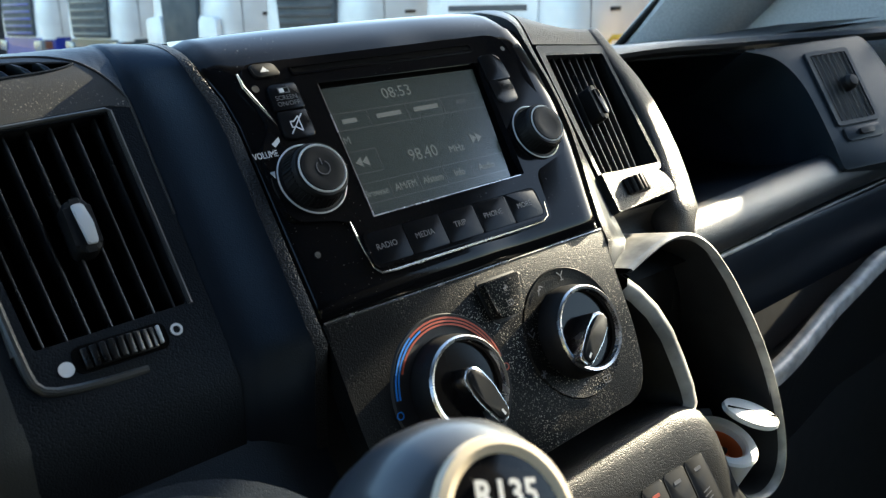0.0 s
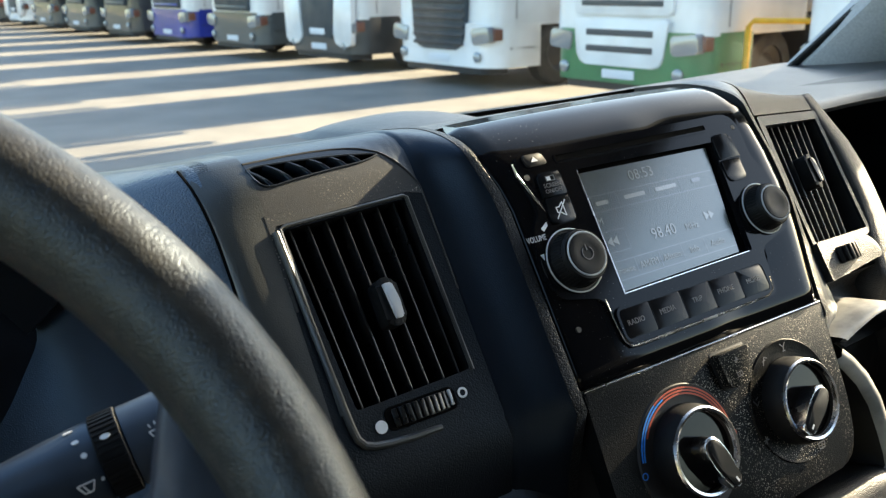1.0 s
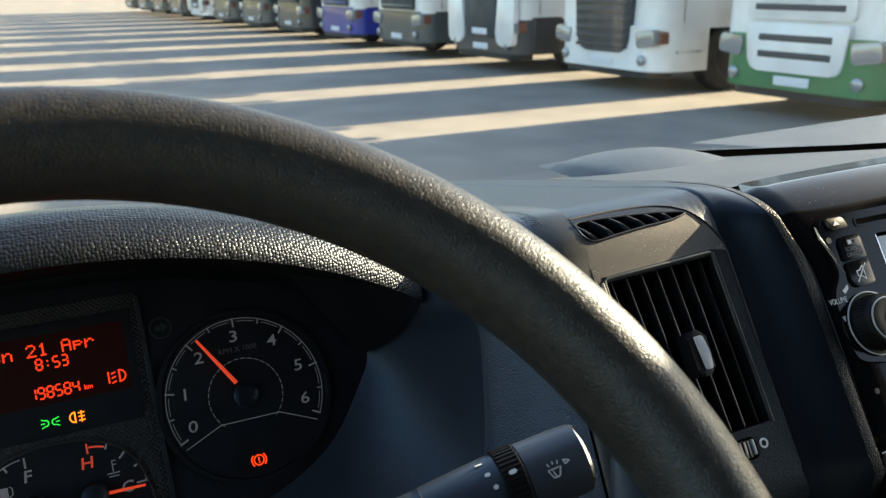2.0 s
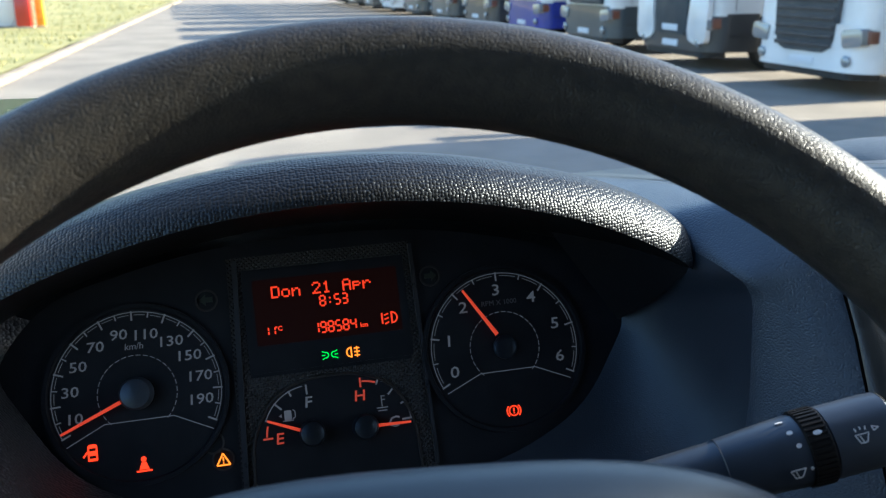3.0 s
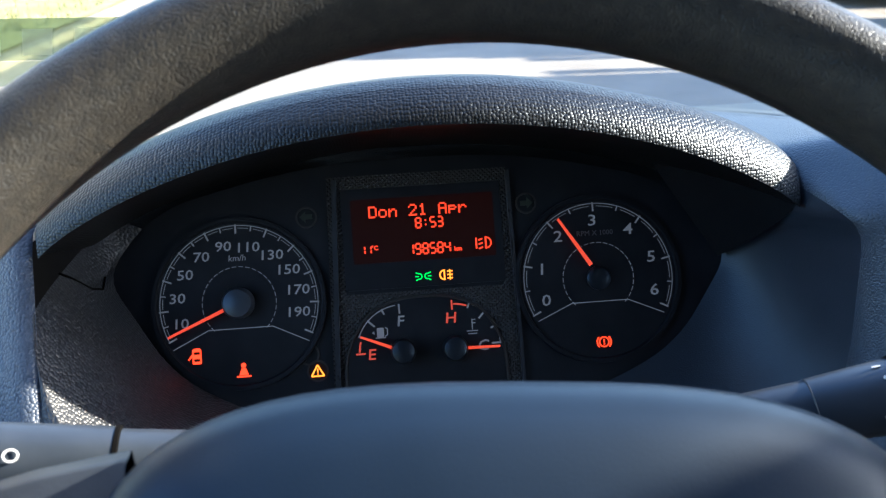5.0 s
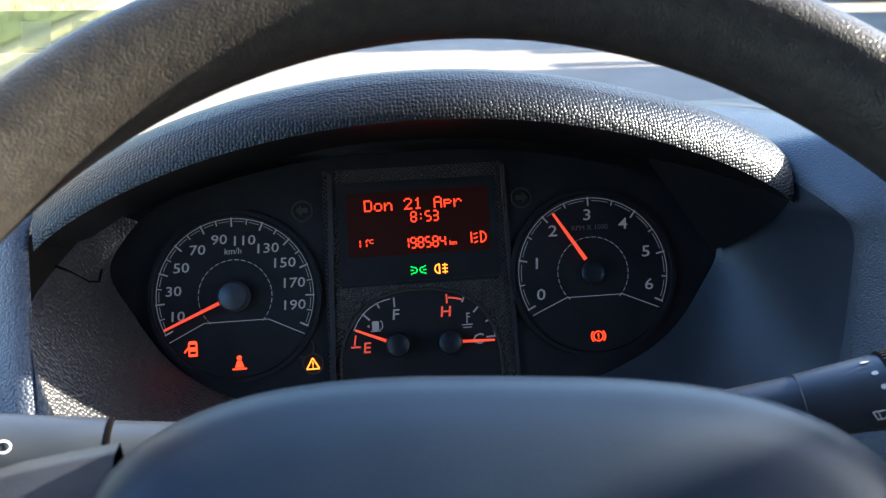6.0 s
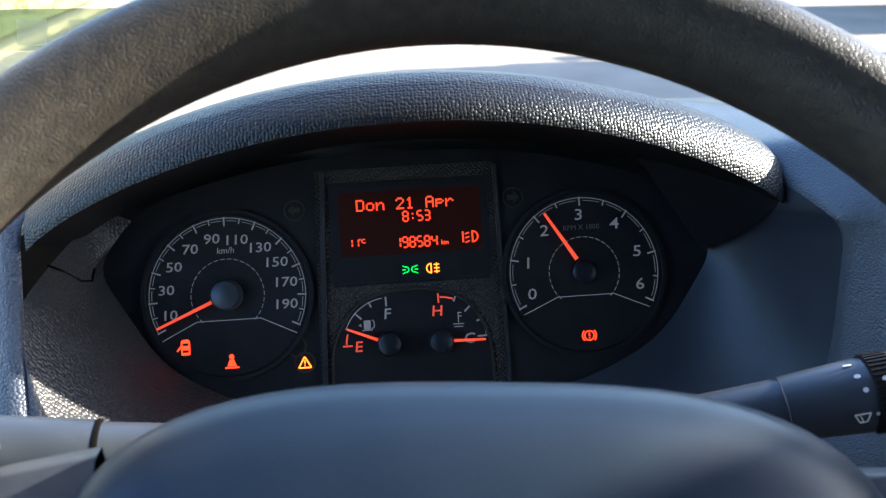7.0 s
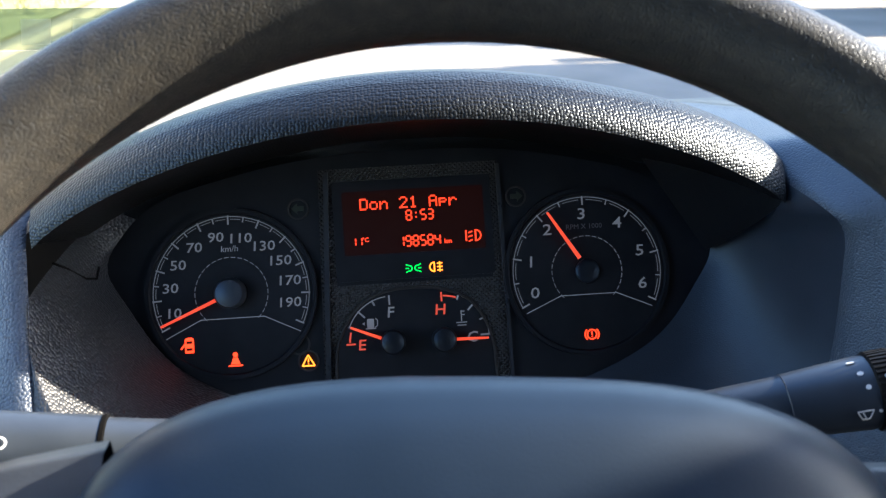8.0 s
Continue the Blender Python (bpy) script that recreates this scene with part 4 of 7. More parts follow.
def air_vent(m, flip, bright):
    f = -1 if flip else 1
    fx = lambda pts: k([(f * x, y) for x, y in pts][::f])
    v = thing("air_vent", m, ("black dashboard air vent with upright slats and bright thumb panel" if bright else "black dashboard air vent with upright slats and open-close roller"), "air vent", "centre air vents")
    outer = round_poly([(-44.2, 108.6), (43.2, 108.6), (43.4, -17), (-44.2, -17)] if not flip else [(-39, 107), (42.2, 107.5), (42, 9), (-41, 9)], [0.5, 0.5, 0.5, 0.5] if not flip else [3, 3, 5, 9])
    hole = [(-37.5, 99.8), (31.5, 103), (33.6, 9.6), (-31, 8)] if not flip else [(-36, 101), (35, 100.5), (37.4, 14), (-38, 14)]
    inner = round_poly(hole, [2, 2, 2, 2])
    part("frame", ring(fx(outer), fx(inner), -0.012, 0.0001 if not flip else 0.0008, inner_z1=-0.0002 if not flip else 0.0002), PODSKIN, v)
    if not flip:
        part("worn_strip", poly(k([(-44.1, 108.5), (-44.1, 60), (-42.6, 60), (-41.8, 99.6), (-40, 102.6), (33.5, 106.2), (43.1, 104), (43.1, 108.5)]), -0.001, 0.0003), BROW, v, "worn strip over the slats")
    part("duct", ring(fx(inner), fx(inner), -0.045, -0.002), MATT, v)
    part("duct_back", poly(fx(([(-41, 103), (36, 104), (38, 5), (-35, 4)] if not flip else [(-40, 103), (38, 104), (40, 12), (-41, 12)])), -0.046, -0.043), MATT, v)
    vent_slats(v, *[(f * a, b) for a, b in (hole if not flip else [(-29, 101), (35, 100.5), (37.4, 14), (-18, 14)])], 7)
    bm = bmesh.new()
    for j in (30, 60, 85):
        box((0.001 * f, j / 1000, -0.031), (0.062, 0.0014, 0.012), 0, bm)
    part("cross_slat", bm, MATT, v)
    cx, cy = ((2.6 if not flip else 6.0) * f) / 1000, 0.0525 if not flip else 0.062
    tb = part("tab", poly([(x + cx, y + cy) for x, y in rrect(0.0115, 0.0245, 0.004)], -0.006, 0.0045, 0.0025), RUBBER, v)
    part("tab_face", poly([(x + cx + 0.0007, y + cy) for x, y in round_poly([(-0.0032, 0.009), (0.0016, 0.009), (0.0032, 0), (0.0026, -0.009), (-0.0016, -0.009)], 0.001)], 0.0043, 0.0062, 0.0012), SILVER if not bright else PIANO, tb, "satin silver tab face" if not bright else "gloss black tab face")
    if flip:
        return v
    # raised bead down the opening's side and round under the roller; a lip over the slats
    part("frame_bead", tube([(x / 1000, y / 1000, z_ / 1000) for x, y, z_ in ((-41.2, 99.5, 0.1), (-41.0, 94, 0.3), (-40.2, 80, 0.3), (-38.6, 45, 0.3), (-37, 12, 0.3), (-36.2, 1, 0.3), (-35.2, -4.5, 0.2), (-32.4, -8.2, 0.1), (-28, -10, 0), (-20, -11.2, -0.2), (-8, -12, -0.6), (8, -12.4, -1.2))], 0.0020, 10), LIP, v, "rounded bead beside the slats")
    part("slat_edge", tube([(x / 1000, y / 1000, 0.0) for x, y in ((-38.4, 8), (-38.2, 60), (-38.6, 100.6), (-36, 101.6), (31, 104.6), (33, 103.5), (34.8, 9))], 0.0012, 8), LIP, v, "rounded edge round the slats")
    # ribbed roller in its slot, with a blank dot and a ring beside it
    part("roller_slot", poly(fx(rrect(39, 11.5, 3.5, 0.8, -0.8)), 0.0, 0.0004), VOID, v)
    roller = part("roller", lathe([(0, -0.0045), (0.0395, -0.0045), (0.04, 0), (0.0395, 0.0045), (0, 0.0045)], 72), RUBBER, v, m=Matrix.Translation((0.0005, -0.0008, -0.0368)) @ pose(0, 0, 0, 90))
    for i in range(9):
        a = -0.36 + 0.7 * i / 8
        part("rib", box((0.0403 * math.sin(a), 0.0403 * math.cos(a), 0), (0.0026, 0.0018, 0.0086), 0.0005, m=pose(0, 0, 0, 0, 0, -math.degrees(a))), SLAT, roller)
    part("roller_end", box((0.0166, -0.0004, 0.0018), (0.0014, 0.0078, 0.0022), 0.0004), SILVER, v)
    part("closed_mark", poly(fx(circle(3.1, -22.1, -2.7, 24)), 0.0, 0.0005), MARK, v)
    part("open_mark", ring(fx(circle(2.7, 24.7, -0.2, 24)), fx(circle(1.6, 24.7, -0.2, 24)), 0.0, 0.0005), MARK, v)
    return v


air_vent(tilted(VL, 31.5), False, False)
RIGHT_VENT = tilted((2 * MID - VL[0], VL[1], VL[2]), 31.5) @ Matrix.Translation((-0.0425, 0, 0)) @ Matrix.Rotation(radians(9), 4, "Y") @ Matrix.Translation((0.0425, 0, 0))
air_vent(RIGHT_VENT, True, True)

# narrow demister grille along the pod's upper edge: a sunk crescent with arched slats
g = thing("demister_grille", VAN.copy(), "narrow black demister grille in the pod's top", "air vent")
_gu = [-44 + 70 * i / 40 for i in range(41)]
_lo, _hi = lambda u: curve(u, GRILLE_LOW), lambda u: curve(u, GRILLE_HIGH)
part("recess", loft([[on_brow(u, _lo(u), 0.0), on_brow(u, mix(_lo(u), _hi(u), 0.05), -0.009), on_brow(u, mix(_lo(u), _hi(u), 0.95), -0.009), on_brow(u, _hi(u), 0.0)] for u in _gu]), VOID, g)
part("rim", tube([on_brow(u, _lo(u), 0.0001) for u in _gu] + [on_brow(u, _hi(u), 0.0001) for u in _gu[::-1]], 0.0006, 6, close=True), SOFT, g)
for _u, _l in ((-34.8, 11.5), (-24.2, 11), (-13.4, 10), (-3, 9), (6.6, 7.5), (15, 5)):
    _rows = []
    for _i in range(9):
        t = _i / 8
        c_ = [max(_u - _l * t ** 1.4 * 0.95, -43), mix(curve(_u, GRILLE_LOW) - 0.3, curve(_u - _l, GRILLE_HIGH) + 0.3, t)]
        w_ = 1.5 - 0.4 * t
        _rows.append([on_brow(c_[0] - w_, c_[1], -0.006), on_brow(c_[0] - w_, c_[1], -0.0006), on_brow(c_[0] - w_ * 0.5, c_[1], 0.0004), on_brow(c_[0] + w_ * 0.6, c_[1], 0.0004), on_brow(c_[0] + w_, c_[1], -0.0006), on_brow(c_[0] + w_, c_[1], -0.006)])
    part("slat", loft(_rows), SOFT, g, sharp=60)

# ---- instrument cluster ----
CO = (-0.2455, 0.563, 1.4275)
CLUSTER = thing("instrument_cluster", tilted(CO, 24), "black instrument cluster with white dials, orange needles and lit warning lamps", "instrument panel")
_lens = round_poly([(-178, 30), (-150, 66), (-60, 88), (60, 88), (150, 66), (184, 20), (148, -32), (90, -58), (-90, -58), (-142, -30)], [14, 40, 60, 60, 40, 14, 24, 40, 40, 24], 6)
part("backing", poly(k(_lens), -0.006, -0.002), FACE, CLUSTER)


def dial_face(cu, cv, r, name, label):
    m = Matrix.Translation((cu / 1000, cv / 1000, 0))
    d = part(name, lathe([(r / 1000 + 0.0045, -0.002), (r / 1000 + 0.0042, 0.0012), (r / 1000 + 0.002, 0.0012), (r / 1000 + 0.0012, -0.0006), (0, -0.0006)], 72), FACE, CLUSTER, label, m)
    return d


def dial_marks(d, r, a0, a1, major, minor, flat_half, drop, foot):
    """Rim lines, ticks, inner dashes and the flat foot line of a dial."""
    bm = bmesh.new()
    band((r - 0.22) / 1000, (r + 0.22) / 1000, a1, a0, 0, 0, -0.0005, -0.0003, 70, bm)
    for i in range(major):
        a = radians(mix(a0, a1, i / (major - 1)))
        c, s = math.cos(a), math.sin(a)
        bar(((r - 4.6) / 1000 * c, (r - 4.6) / 1000 * s), ((r + 0.6) / 1000 * c, (r + 0.6) / 1000 * s), 0.0009, -0.0005, -0.0002, bm)
        if i < major - 1:
            b = radians(mix(a0, a1, (i + 0.5) / (major - 1)))
            c2, s2 = math.cos(b), math.sin(b)
            bar(((r - 3) / 1000 * c2, (r - 3) / 1000 * s2), (r / 1000 * c2, r / 1000 * s2), 0.0007, -0.0005, -0.0002, bm)
            band((r - 1.7) / 1000, (r - 1.4) / 1000, mix(a0, a1, (i + 0.42) / (major - 1)), mix(a0, a1, (i + 0.08) / (major - 1)), 0, 0, -0.0005, -0.0003, 8, bm)
            band((r - 1.7) / 1000, (r - 1.4) / 1000, mix(a0, a1, (i + 0.92) / (major - 1)), mix(a0, a1, (i + 0.58) / (major - 1)), 0, 0, -0.0005, -0.0003, 8, bm)
    part("scale_print", bm, DIALMARK, d)
    bm = bmesh.new()
    for p, q in (((-foot[0], foot[1]), (-flat_half, drop)), ((-flat_half, drop), (flat_half, drop)), ((flat_half, drop), (foot[0], foot[1]))):
        bar(Vector(p) / 1000, Vector(q) / 1000, 0.0005, -0.0005, -0.0003, bm)
    part("foot_line", bm, DIALMARK, d)
    bm = bmesh.new()
    for i in range(26):
        a = mix(222, -42, i / 25)
        band(0.0205, 0.0209, a - 3.6, a + 3.6, 0, 0, -0.0005, -0.0003, 5, bm)
    part("inner_ring", bm, DIALMARK, d)


SPEED = dial_face(-102.8, 9.8, 44.5, "speedometer", "black speedometer dial with white figures")
dial_marks(SPEED, 44.2, 206, -26, 11, 1, 18, -14.2, (38, -24))
for _t, _a in (("10", 197), ("30", 172), ("50", 148), ("70", 125), ("90", 102.5), ("110", 79.5), ("130", 55), ("150", 32.5), ("170", 9.5), ("190", -13.5)):
    r = 34.2 if len(_t) == 2 else 32.6
    part("figure", lettering(_t, 0.0079, 0.0002, r / 1000 * math.cos(radians(_a)) * 1.02, r / 1000 * math.sin(radians(_a)) * 0.97, -0.0004, 0.06, stretch=1.2, bold=0.00005), DIALMARK, SPEED)
part("unit_print", lettering("km/h", 0.005, 0.0002, 0, 0.0255, -0.0004, 0.1), DIALMARK, SPEED)
REVS = dial_face(103.4, 9.6, 44.5, "rev_counter", "black rev counter dial with white figures")
dial_marks(REVS, 43.6, 206, -26, 7, 1, 16.5, -13.6, (37, -22.6))
for _t, _a in (("0", 199.5), ("1", 168), ("2", 131), ("3", 92), ("4", 54), ("5", 17.5), ("6", -16)):
    part("figure", lettering(_t, 0.0092, 0.0002, 0.0335 * math.cos(radians(_a)), 0.0335 * math.sin(radians(_a)), -0.0004, 0.06, stretch=1.25, bold=0.00005), DIALMARK, REVS)
part("unit_print", lettering("RPM X 1000", 0.0042, 0.0002, 0, 0.0262, -0.0004), GREYMARK, REVS)


def needle(cu, cv, tip, r0, w0, w1, hub, hub_r, hub_h, name="needle"):
    tip = Vector(tip)
    d = (tip - Vector((cu, cv))).normalized()
    n = Vector((-d.y, d.x))
    a = Vector((cu, cv)) + d * r0
    o = [a - n * w0 / 2, tip - n * w1 / 2, tip + n * w1 / 2, a + n * w0 / 2]
    nd = part(name, poly(k([tuple(p) for p in o]), 0.0042, 0.0052, 0.0002), NEEDLE, CLUSTER, "glowing orange needle")
    if hub:
        part("hub", lathe([(hub_r, -0.0004), (hub_r, hub_h * 0.7), (hub_r * 0.86, hub_h), (hub_r * 0.5, hub_h * 1.12), (0, hub_h * 1.15)], 32, m=Matrix.Translation((cu / 1000, cv / 1000, 0))), STALK if hub_r > 0.008 else SOFT, nd, "dark domed needle hub")


needle(-102.8, 9.8, (-142.2, -7), 7, 2.0, 1.3, True, 0.0088, 0.009)
needle(103.4, 9.6, (81.4, 44.9), 9, 2.3, 1.3, True, 0.007, 0.0022)
# sub dials for fuel and coolant
_sub = round_poly([(-46, -60), (-45, -22), (-30, 0), (-12, 6.5), (14, 6.5), (34, -1), (46, -22), (47, -60)], [2, 30, 20, 12, 12, 20, 30, 2], 5)
SUBDIAL = part("fuel_and_coolant_dial", poly(k(_sub), -0.002, -0.0006), FACE, CLUSTER, "small black fuel and coolant dial")
part("sub_dial_rim", tube([(x / 1000, y / 1000, -0.0004) for x, y in _sub[1:-1]], 0.0009, 6), MATT, SUBDIAL)
for _cu, _a0, _a1, _hot in ((-12.3, 180, 92, 0), (17.1, 90, 2, 1)):
    bm, bm2 = bmesh.new(), bmesh.new()
    r = 26.4
    band((r - 0.3) / 1000, (r + 0.3) / 1000, mix(_a1, _a0, 0.0 if _hot else 0.05), mix(_a1, _a0, 0.7 if _hot else 0.75), _cu / 1000, -0.024, -0.0005, -0.0003, 30, bm)
    for i in range(5):
        a = radians(mix(_a0, _a1, i / 4))
        red = (i == 0)
        ln = 5 if i in (0, 2, 4) else 3
        bar(Vector((_cu + (r - ln) * math.cos(a), -24 + (r - ln) * math.sin(a))) / 1000, Vector((_cu + (r + 0.5) * math.cos(a), -24 + (r + 0.5) * math.sin(a))) / 1000, 0.0010, -0.0005, -0.0002, bm2 if red else bm)
    part("scale_print", bm, DIALMARK, SUBDIAL)
    part("red_scale_print", bm2, DIALRED, SUBDIAL)
part("red_zone", band(0.0242, 0.0252, 70, 88, 0.0171, -0.024, -0.0005, -0.0003, 10), DIALRED, SUBDIAL)
part("red_zone", band(0.0242, 0.0252, 164, 178, -0.0123, -0.024, -0.0005, -0.0003, 10), DIALRED, SUBDIAL)
for _t, _u, _v, _m in (("F", -13, -7.2, DIALMARK), ("E", -30.4, -25, DIALRED), ("H", 15.9, -7.4, DIALRED), ("C", 33.5, -24.3, DIALMARK)):
    part("figure", lettering(_t, 0.0085, 0.0002, _u / 1000, _v / 1000, -0.0004, 0.1, stretch=1.1, bold=0.00012), _m, SUBDIAL)
bm = poly(k(rrect(4, 5.4, 0.6, -24.6, -12.6)), -0.0005, -0.0003)
for p, q in (((-27.6, -15.6), (-21.6, -15.6)), ((-22.2, -15), (-20.6, -14)), ((-20.6, -14), (-20.6, -10.8)), ((-20.6, -10.8), (-21.8, -9.8))):
    bar(Vector(p) / 1000, Vector(q) / 1000, 0.0006, -0.0005, -0.0003, bm)
poly(k([(-29.6, -12.6), (-28, -11.6), (-28, -13.6)]), -0.0005, -0.0003, bm=bm)
part("fuel_symbol", bm, DIALMARK, SUBDIAL)
bm = bmesh.new()
for p, q in (((28, -14.8), (28, -8.5)), ((28, -9), (30, -9)), ((28, -11), (30, -11)), ((24.8, -15.4), (31.2, -15.4)), ((25.4, -17), (30.6, -17))):
    bar(Vector(p) / 1000, Vector(q) / 1000, 0.0006, -0.0005, -0.0003, bm)
part("coolant_symbol", bm, DIALMARK, SUBDIAL)
needle(-12.3, -24, (-36, -14.2), 7, 1.8, 1.2, True, 0.0072, 0.008, "fuel_needle")
needle(17.1, -24.5, (42.6, -25), 7, 1.8, 1.2, True, 0.0072, 0.008, "coolant_needle")
# display with its lit characters
DISP = part("display", poly(k(rrect(92, 58, 1.5, 3.5, 41)), -0.002, -0.0004), FACE, CLUSTER, "dark trip display lit with red characters")
part("display_ground", poly(k(rrect(82, 37, 1, 4, 45.5)), -0.0004, -0.0002), DISPLAY, DISP)

MATRIX = {"D": "1E11111111111E", "o": "00000E1111110E", "n": "00001619111111", "2": "0E11010204081F", "1": "040C040404040E", "A": "0E11111F111111", "p": "00001E111E1010", "r": "00001619101010"}
SEGMENTS = {"0": "abcdef", "1": "bc", "2": "abged", "3": "abgcd", "4": "fgbc", "5": "afgcd", "8": "abcdefg", "9": "abcdfg"}


def dots(text, u, v, cell):
    """A dot-matrix line, five dots by seven to a character; u, v: its middle in mm."""
    bm = bmesh.new()
    x = u - (len(text) * 6 - 1) * cell / 2
    for c in text:
        rows = MATRIX.get(c, "0" * 14)
        for j in range(7):
            bits = int(rows[2 * j:2 * j + 2], 16)
            for i in range(5):
                if bits >> (4 - i) & 1:
                    poly(k(rrect(cell * 1.02, cell * 1.02, 0.1, x + (i + 0.5) * cell, v + (3 - j) * cell, 1)), -0.0002, 0.0, bm=bm)
        x += 6 * cell
    return part("display_line", bm, PIXEL, DISP, "glowing red display characters")


def digits(text, u, v, w, h, pitch, stroke):
    """Seven-segment figures, w by h mm each."""
    bm = bmesh.new()
    x = u - (len(text) - 1) * pitch / 2
    ends = {"a": ((-1, 1), (1, 1)), "b": ((1, 1), (1, 0)), "c": ((1, 0), (1, -1)), "d": ((-1, -1), (1, -1)), "e": ((-1, 0), (-1, -1)), "f": ((-1, 1), (-1, 0)), "g": ((-1, 0), (1, 0))}
    for c in text:
        if c == ":":
            for d in (-0.22, 0.22):
                poly(k(rrect(stroke, stroke, 0.1, x, v + d * h, 1)), -0.0002, 0.0, bm=bm)
        for q in SEGMENTS.get(c, ""):
            a, b = (Vector((x + e[0] * w / 2, v + e[1] * h / 2)) for e in ends[q])
            d = (b - a).normalized() * stroke * 0.35
            bar((a + d) / 1000, (b - d) / 1000, stroke / 1000, -0.0002, 0.0, bm)
        x += pitch
    return part("display_line", bm, PIXEL, DISP, "glowing red display characters")


dots("Don 21 Apr", 1.4, 56.3, 0.96)
digits("8:53", 7.6, 48.6, 2.9, 5.6, 4.2, 0.95)
digits("11", -29.6, 34.8, 2.2, 4.4, 3.6, 0.85)
part("display_line", lettering("\u00b0C", 0.0036, 0.0002, -0.0246, 0.0356, -0.0001, bold=0.0001), PIXEL, DISP)
digits("198584", 6.6, 33.6, 2.9, 5.8, 4.25, 0.95)
part("display_line", lettering("km", 0.0036, 0.0002, 0.0232, 0.0322, -0.0001, bold=0.0001), PIXEL, DISP)


def lamp(name, u, v, mat, shapes, label, s=1.0):
    """A warning symbol; shapes: outlines and strokes in mm about its middle."""
    bm = bmesh.new()
    for sh in shapes:
        if sh[0] == "p":
            poly(k([(u + x * s, v + y * s) for x, y in sh[1]]), -0.0003, 0.0, bm=bm)
        elif sh[0] == "r":
            band(sh[1] * s / 1000, sh[2] * s / 1000, sh[3], sh[4], (u + sh[5] * s) / 1000, (v + sh[6] * s) / 1000, -0.0003, 0.0, 20, bm)
        else:
            bar(Vector((u + sh[1][0] * s, v + sh[1][1] * s)) / 1000, Vector((u + sh[2][0] * s, v + sh[2][1] * s)) / 1000, sh[3] * s / 1000, -0.0003, 0.0, bm)
    part(name, bm, mat, CLUSTER, label)


lamp("front_fog_symbol", 38.2, 34.6, PIXEL, [("r", 2.2, 2.9, -90, 90, 1, 0), ("b", (1, -2.9), (1, 2.9), 0.8), ("b", (-0.5, -2), (-2.5, -2.8), 0.7), ("b", (-0.5, 0), (-2.5, -0.6), 0.7), ("b", (-0.5, 2), (-2.5, 1.4), 0.7), ("b", (-3.6, -2.6), (-3.6, 2.6), 0.8)], "red lit fog lamp symbol", 1.2)
lamp("side_light_symbol", 2.1, 17.7, LAMP_GREEN, [("r", 1.2, 1.9, 90, 270, 2.4, 0), ("r", 1.2, 1.9, -90, 90, -2.4, 0), ("b", (2.6, 0), (4.6, 0), 0.6), ("b", (2.4, 1.4), (4.4, 2.3), 0.6), ("b", (2.4, -1.4), (4.4, -2.3), 0.6), ("b", (-2.6, 0), (-4.6, 0), 0.6), ("b", (-2.4, 1.4), (-4.4, 2.3), 0.6), ("b", (-2.4, -1.4), (-4.4, -2.3), 0.6)], "green lit side light symbol")
lamp("rear_fog_symbol", 15.2, 17.7, LAMP_AMBER, [("r", 2.2, 3, 90, 270, -1, 0), ("b", (-1, -3), (-1, 3), 0.8), ("b", (0.6, 2), (3.8, 2), 0.7), ("b", (0.6, 0), (3.8, 0), 0.7), ("b", (0.6, -2), (3.8, -2), 0.7), ("b", (2.2, -3), (2.2, 3), 0.6)], "amber lit rear fog symbol")
lamp("brake_lamp", 103.6, -27.4, LAMP_RED, [("r", 2.4, 3.1, 0, 359, 0, 0), ("r", 3.7, 4.4, -45, 45, 0, 0), ("r", 3.7, 4.4, 135, 225, 0, 0), ("b", (0, -0.4), (0, 1.6), 0.8), ("b", (0, -1.6), (0, -1), 0.8)], "red lit brake warning lamp")
lamp("door_lamp", -127.9, -18.3, LAMP_RED, [("p", [(-1.4, 4.4), (1.4, 4.4), (2.4, 3.6), (2.5, 2.4), (-2.5, 2.4), (-2.4, 3.6)]), ("b", (-2.1, 2.6), (-2.1, -4.2), 0.8), ("b", (2.1, 2.6), (2.1, -4.2), 0.8), ("p", [(-1.9, 0.9), (1.9, 0.9), (1.9, -1.5), (-1.9, -1.5)]), ("p", [(-2.5, -3), (2.5, -3), (2.2, -4.4), (-2.2, -4.4)]), ("b", (-2.4, 0.8), (-4.8, -2.0), 0.9)], "red lit open door lamp")
lamp("seat_belt_lamp", -102.4, -28, LAMP_RED, [("p", [(-1.2, 1.2), (1.2, 1.2), (2.6, -2.6), (-2.6, -2.6)]), ("r", 0, 1.4, 0, 359, 0, 2.8), ("b", (-4, -3.4), (4, -3.4), 0.9)], "red lit seat belt lamp")
lamp("hazard_lamp", -61.3, -31.6, LAMP_AMBER, [("b", (-3.6, -2.8), (3.6, -2.8), 0.8), ("b", (-3.6, -2.8), (0, 3.4), 0.8), ("b", (3.6, -2.8), (0, 3.4), 0.8), ("b", (0, -0.8), (0, 1.4), 0.7), ("b", (0, -2), (0, -1.4), 0.7)], "amber lit warning triangle")
lamp("turn_arrow", -62.5, 56.2, UNLIT, [("p", [(-3.8, 0), (-0.4, 3.2), (-0.4, 1.4), (3.4, 1.4), (3.4, -1.4), (-0.4, -1.4), (-0.4, -3.2)])], "unlit turn arrow")
lamp("turn_arrow", 64.6, 56, UNLIT, [("p", [(3.8, 0), (0.4, -3.2), (0.4, -1.4), (-3.4, -1.4), (-3.4, 1.4), (0.4, 1.4), (0.4, 3.2)])], "unlit turn arrow")
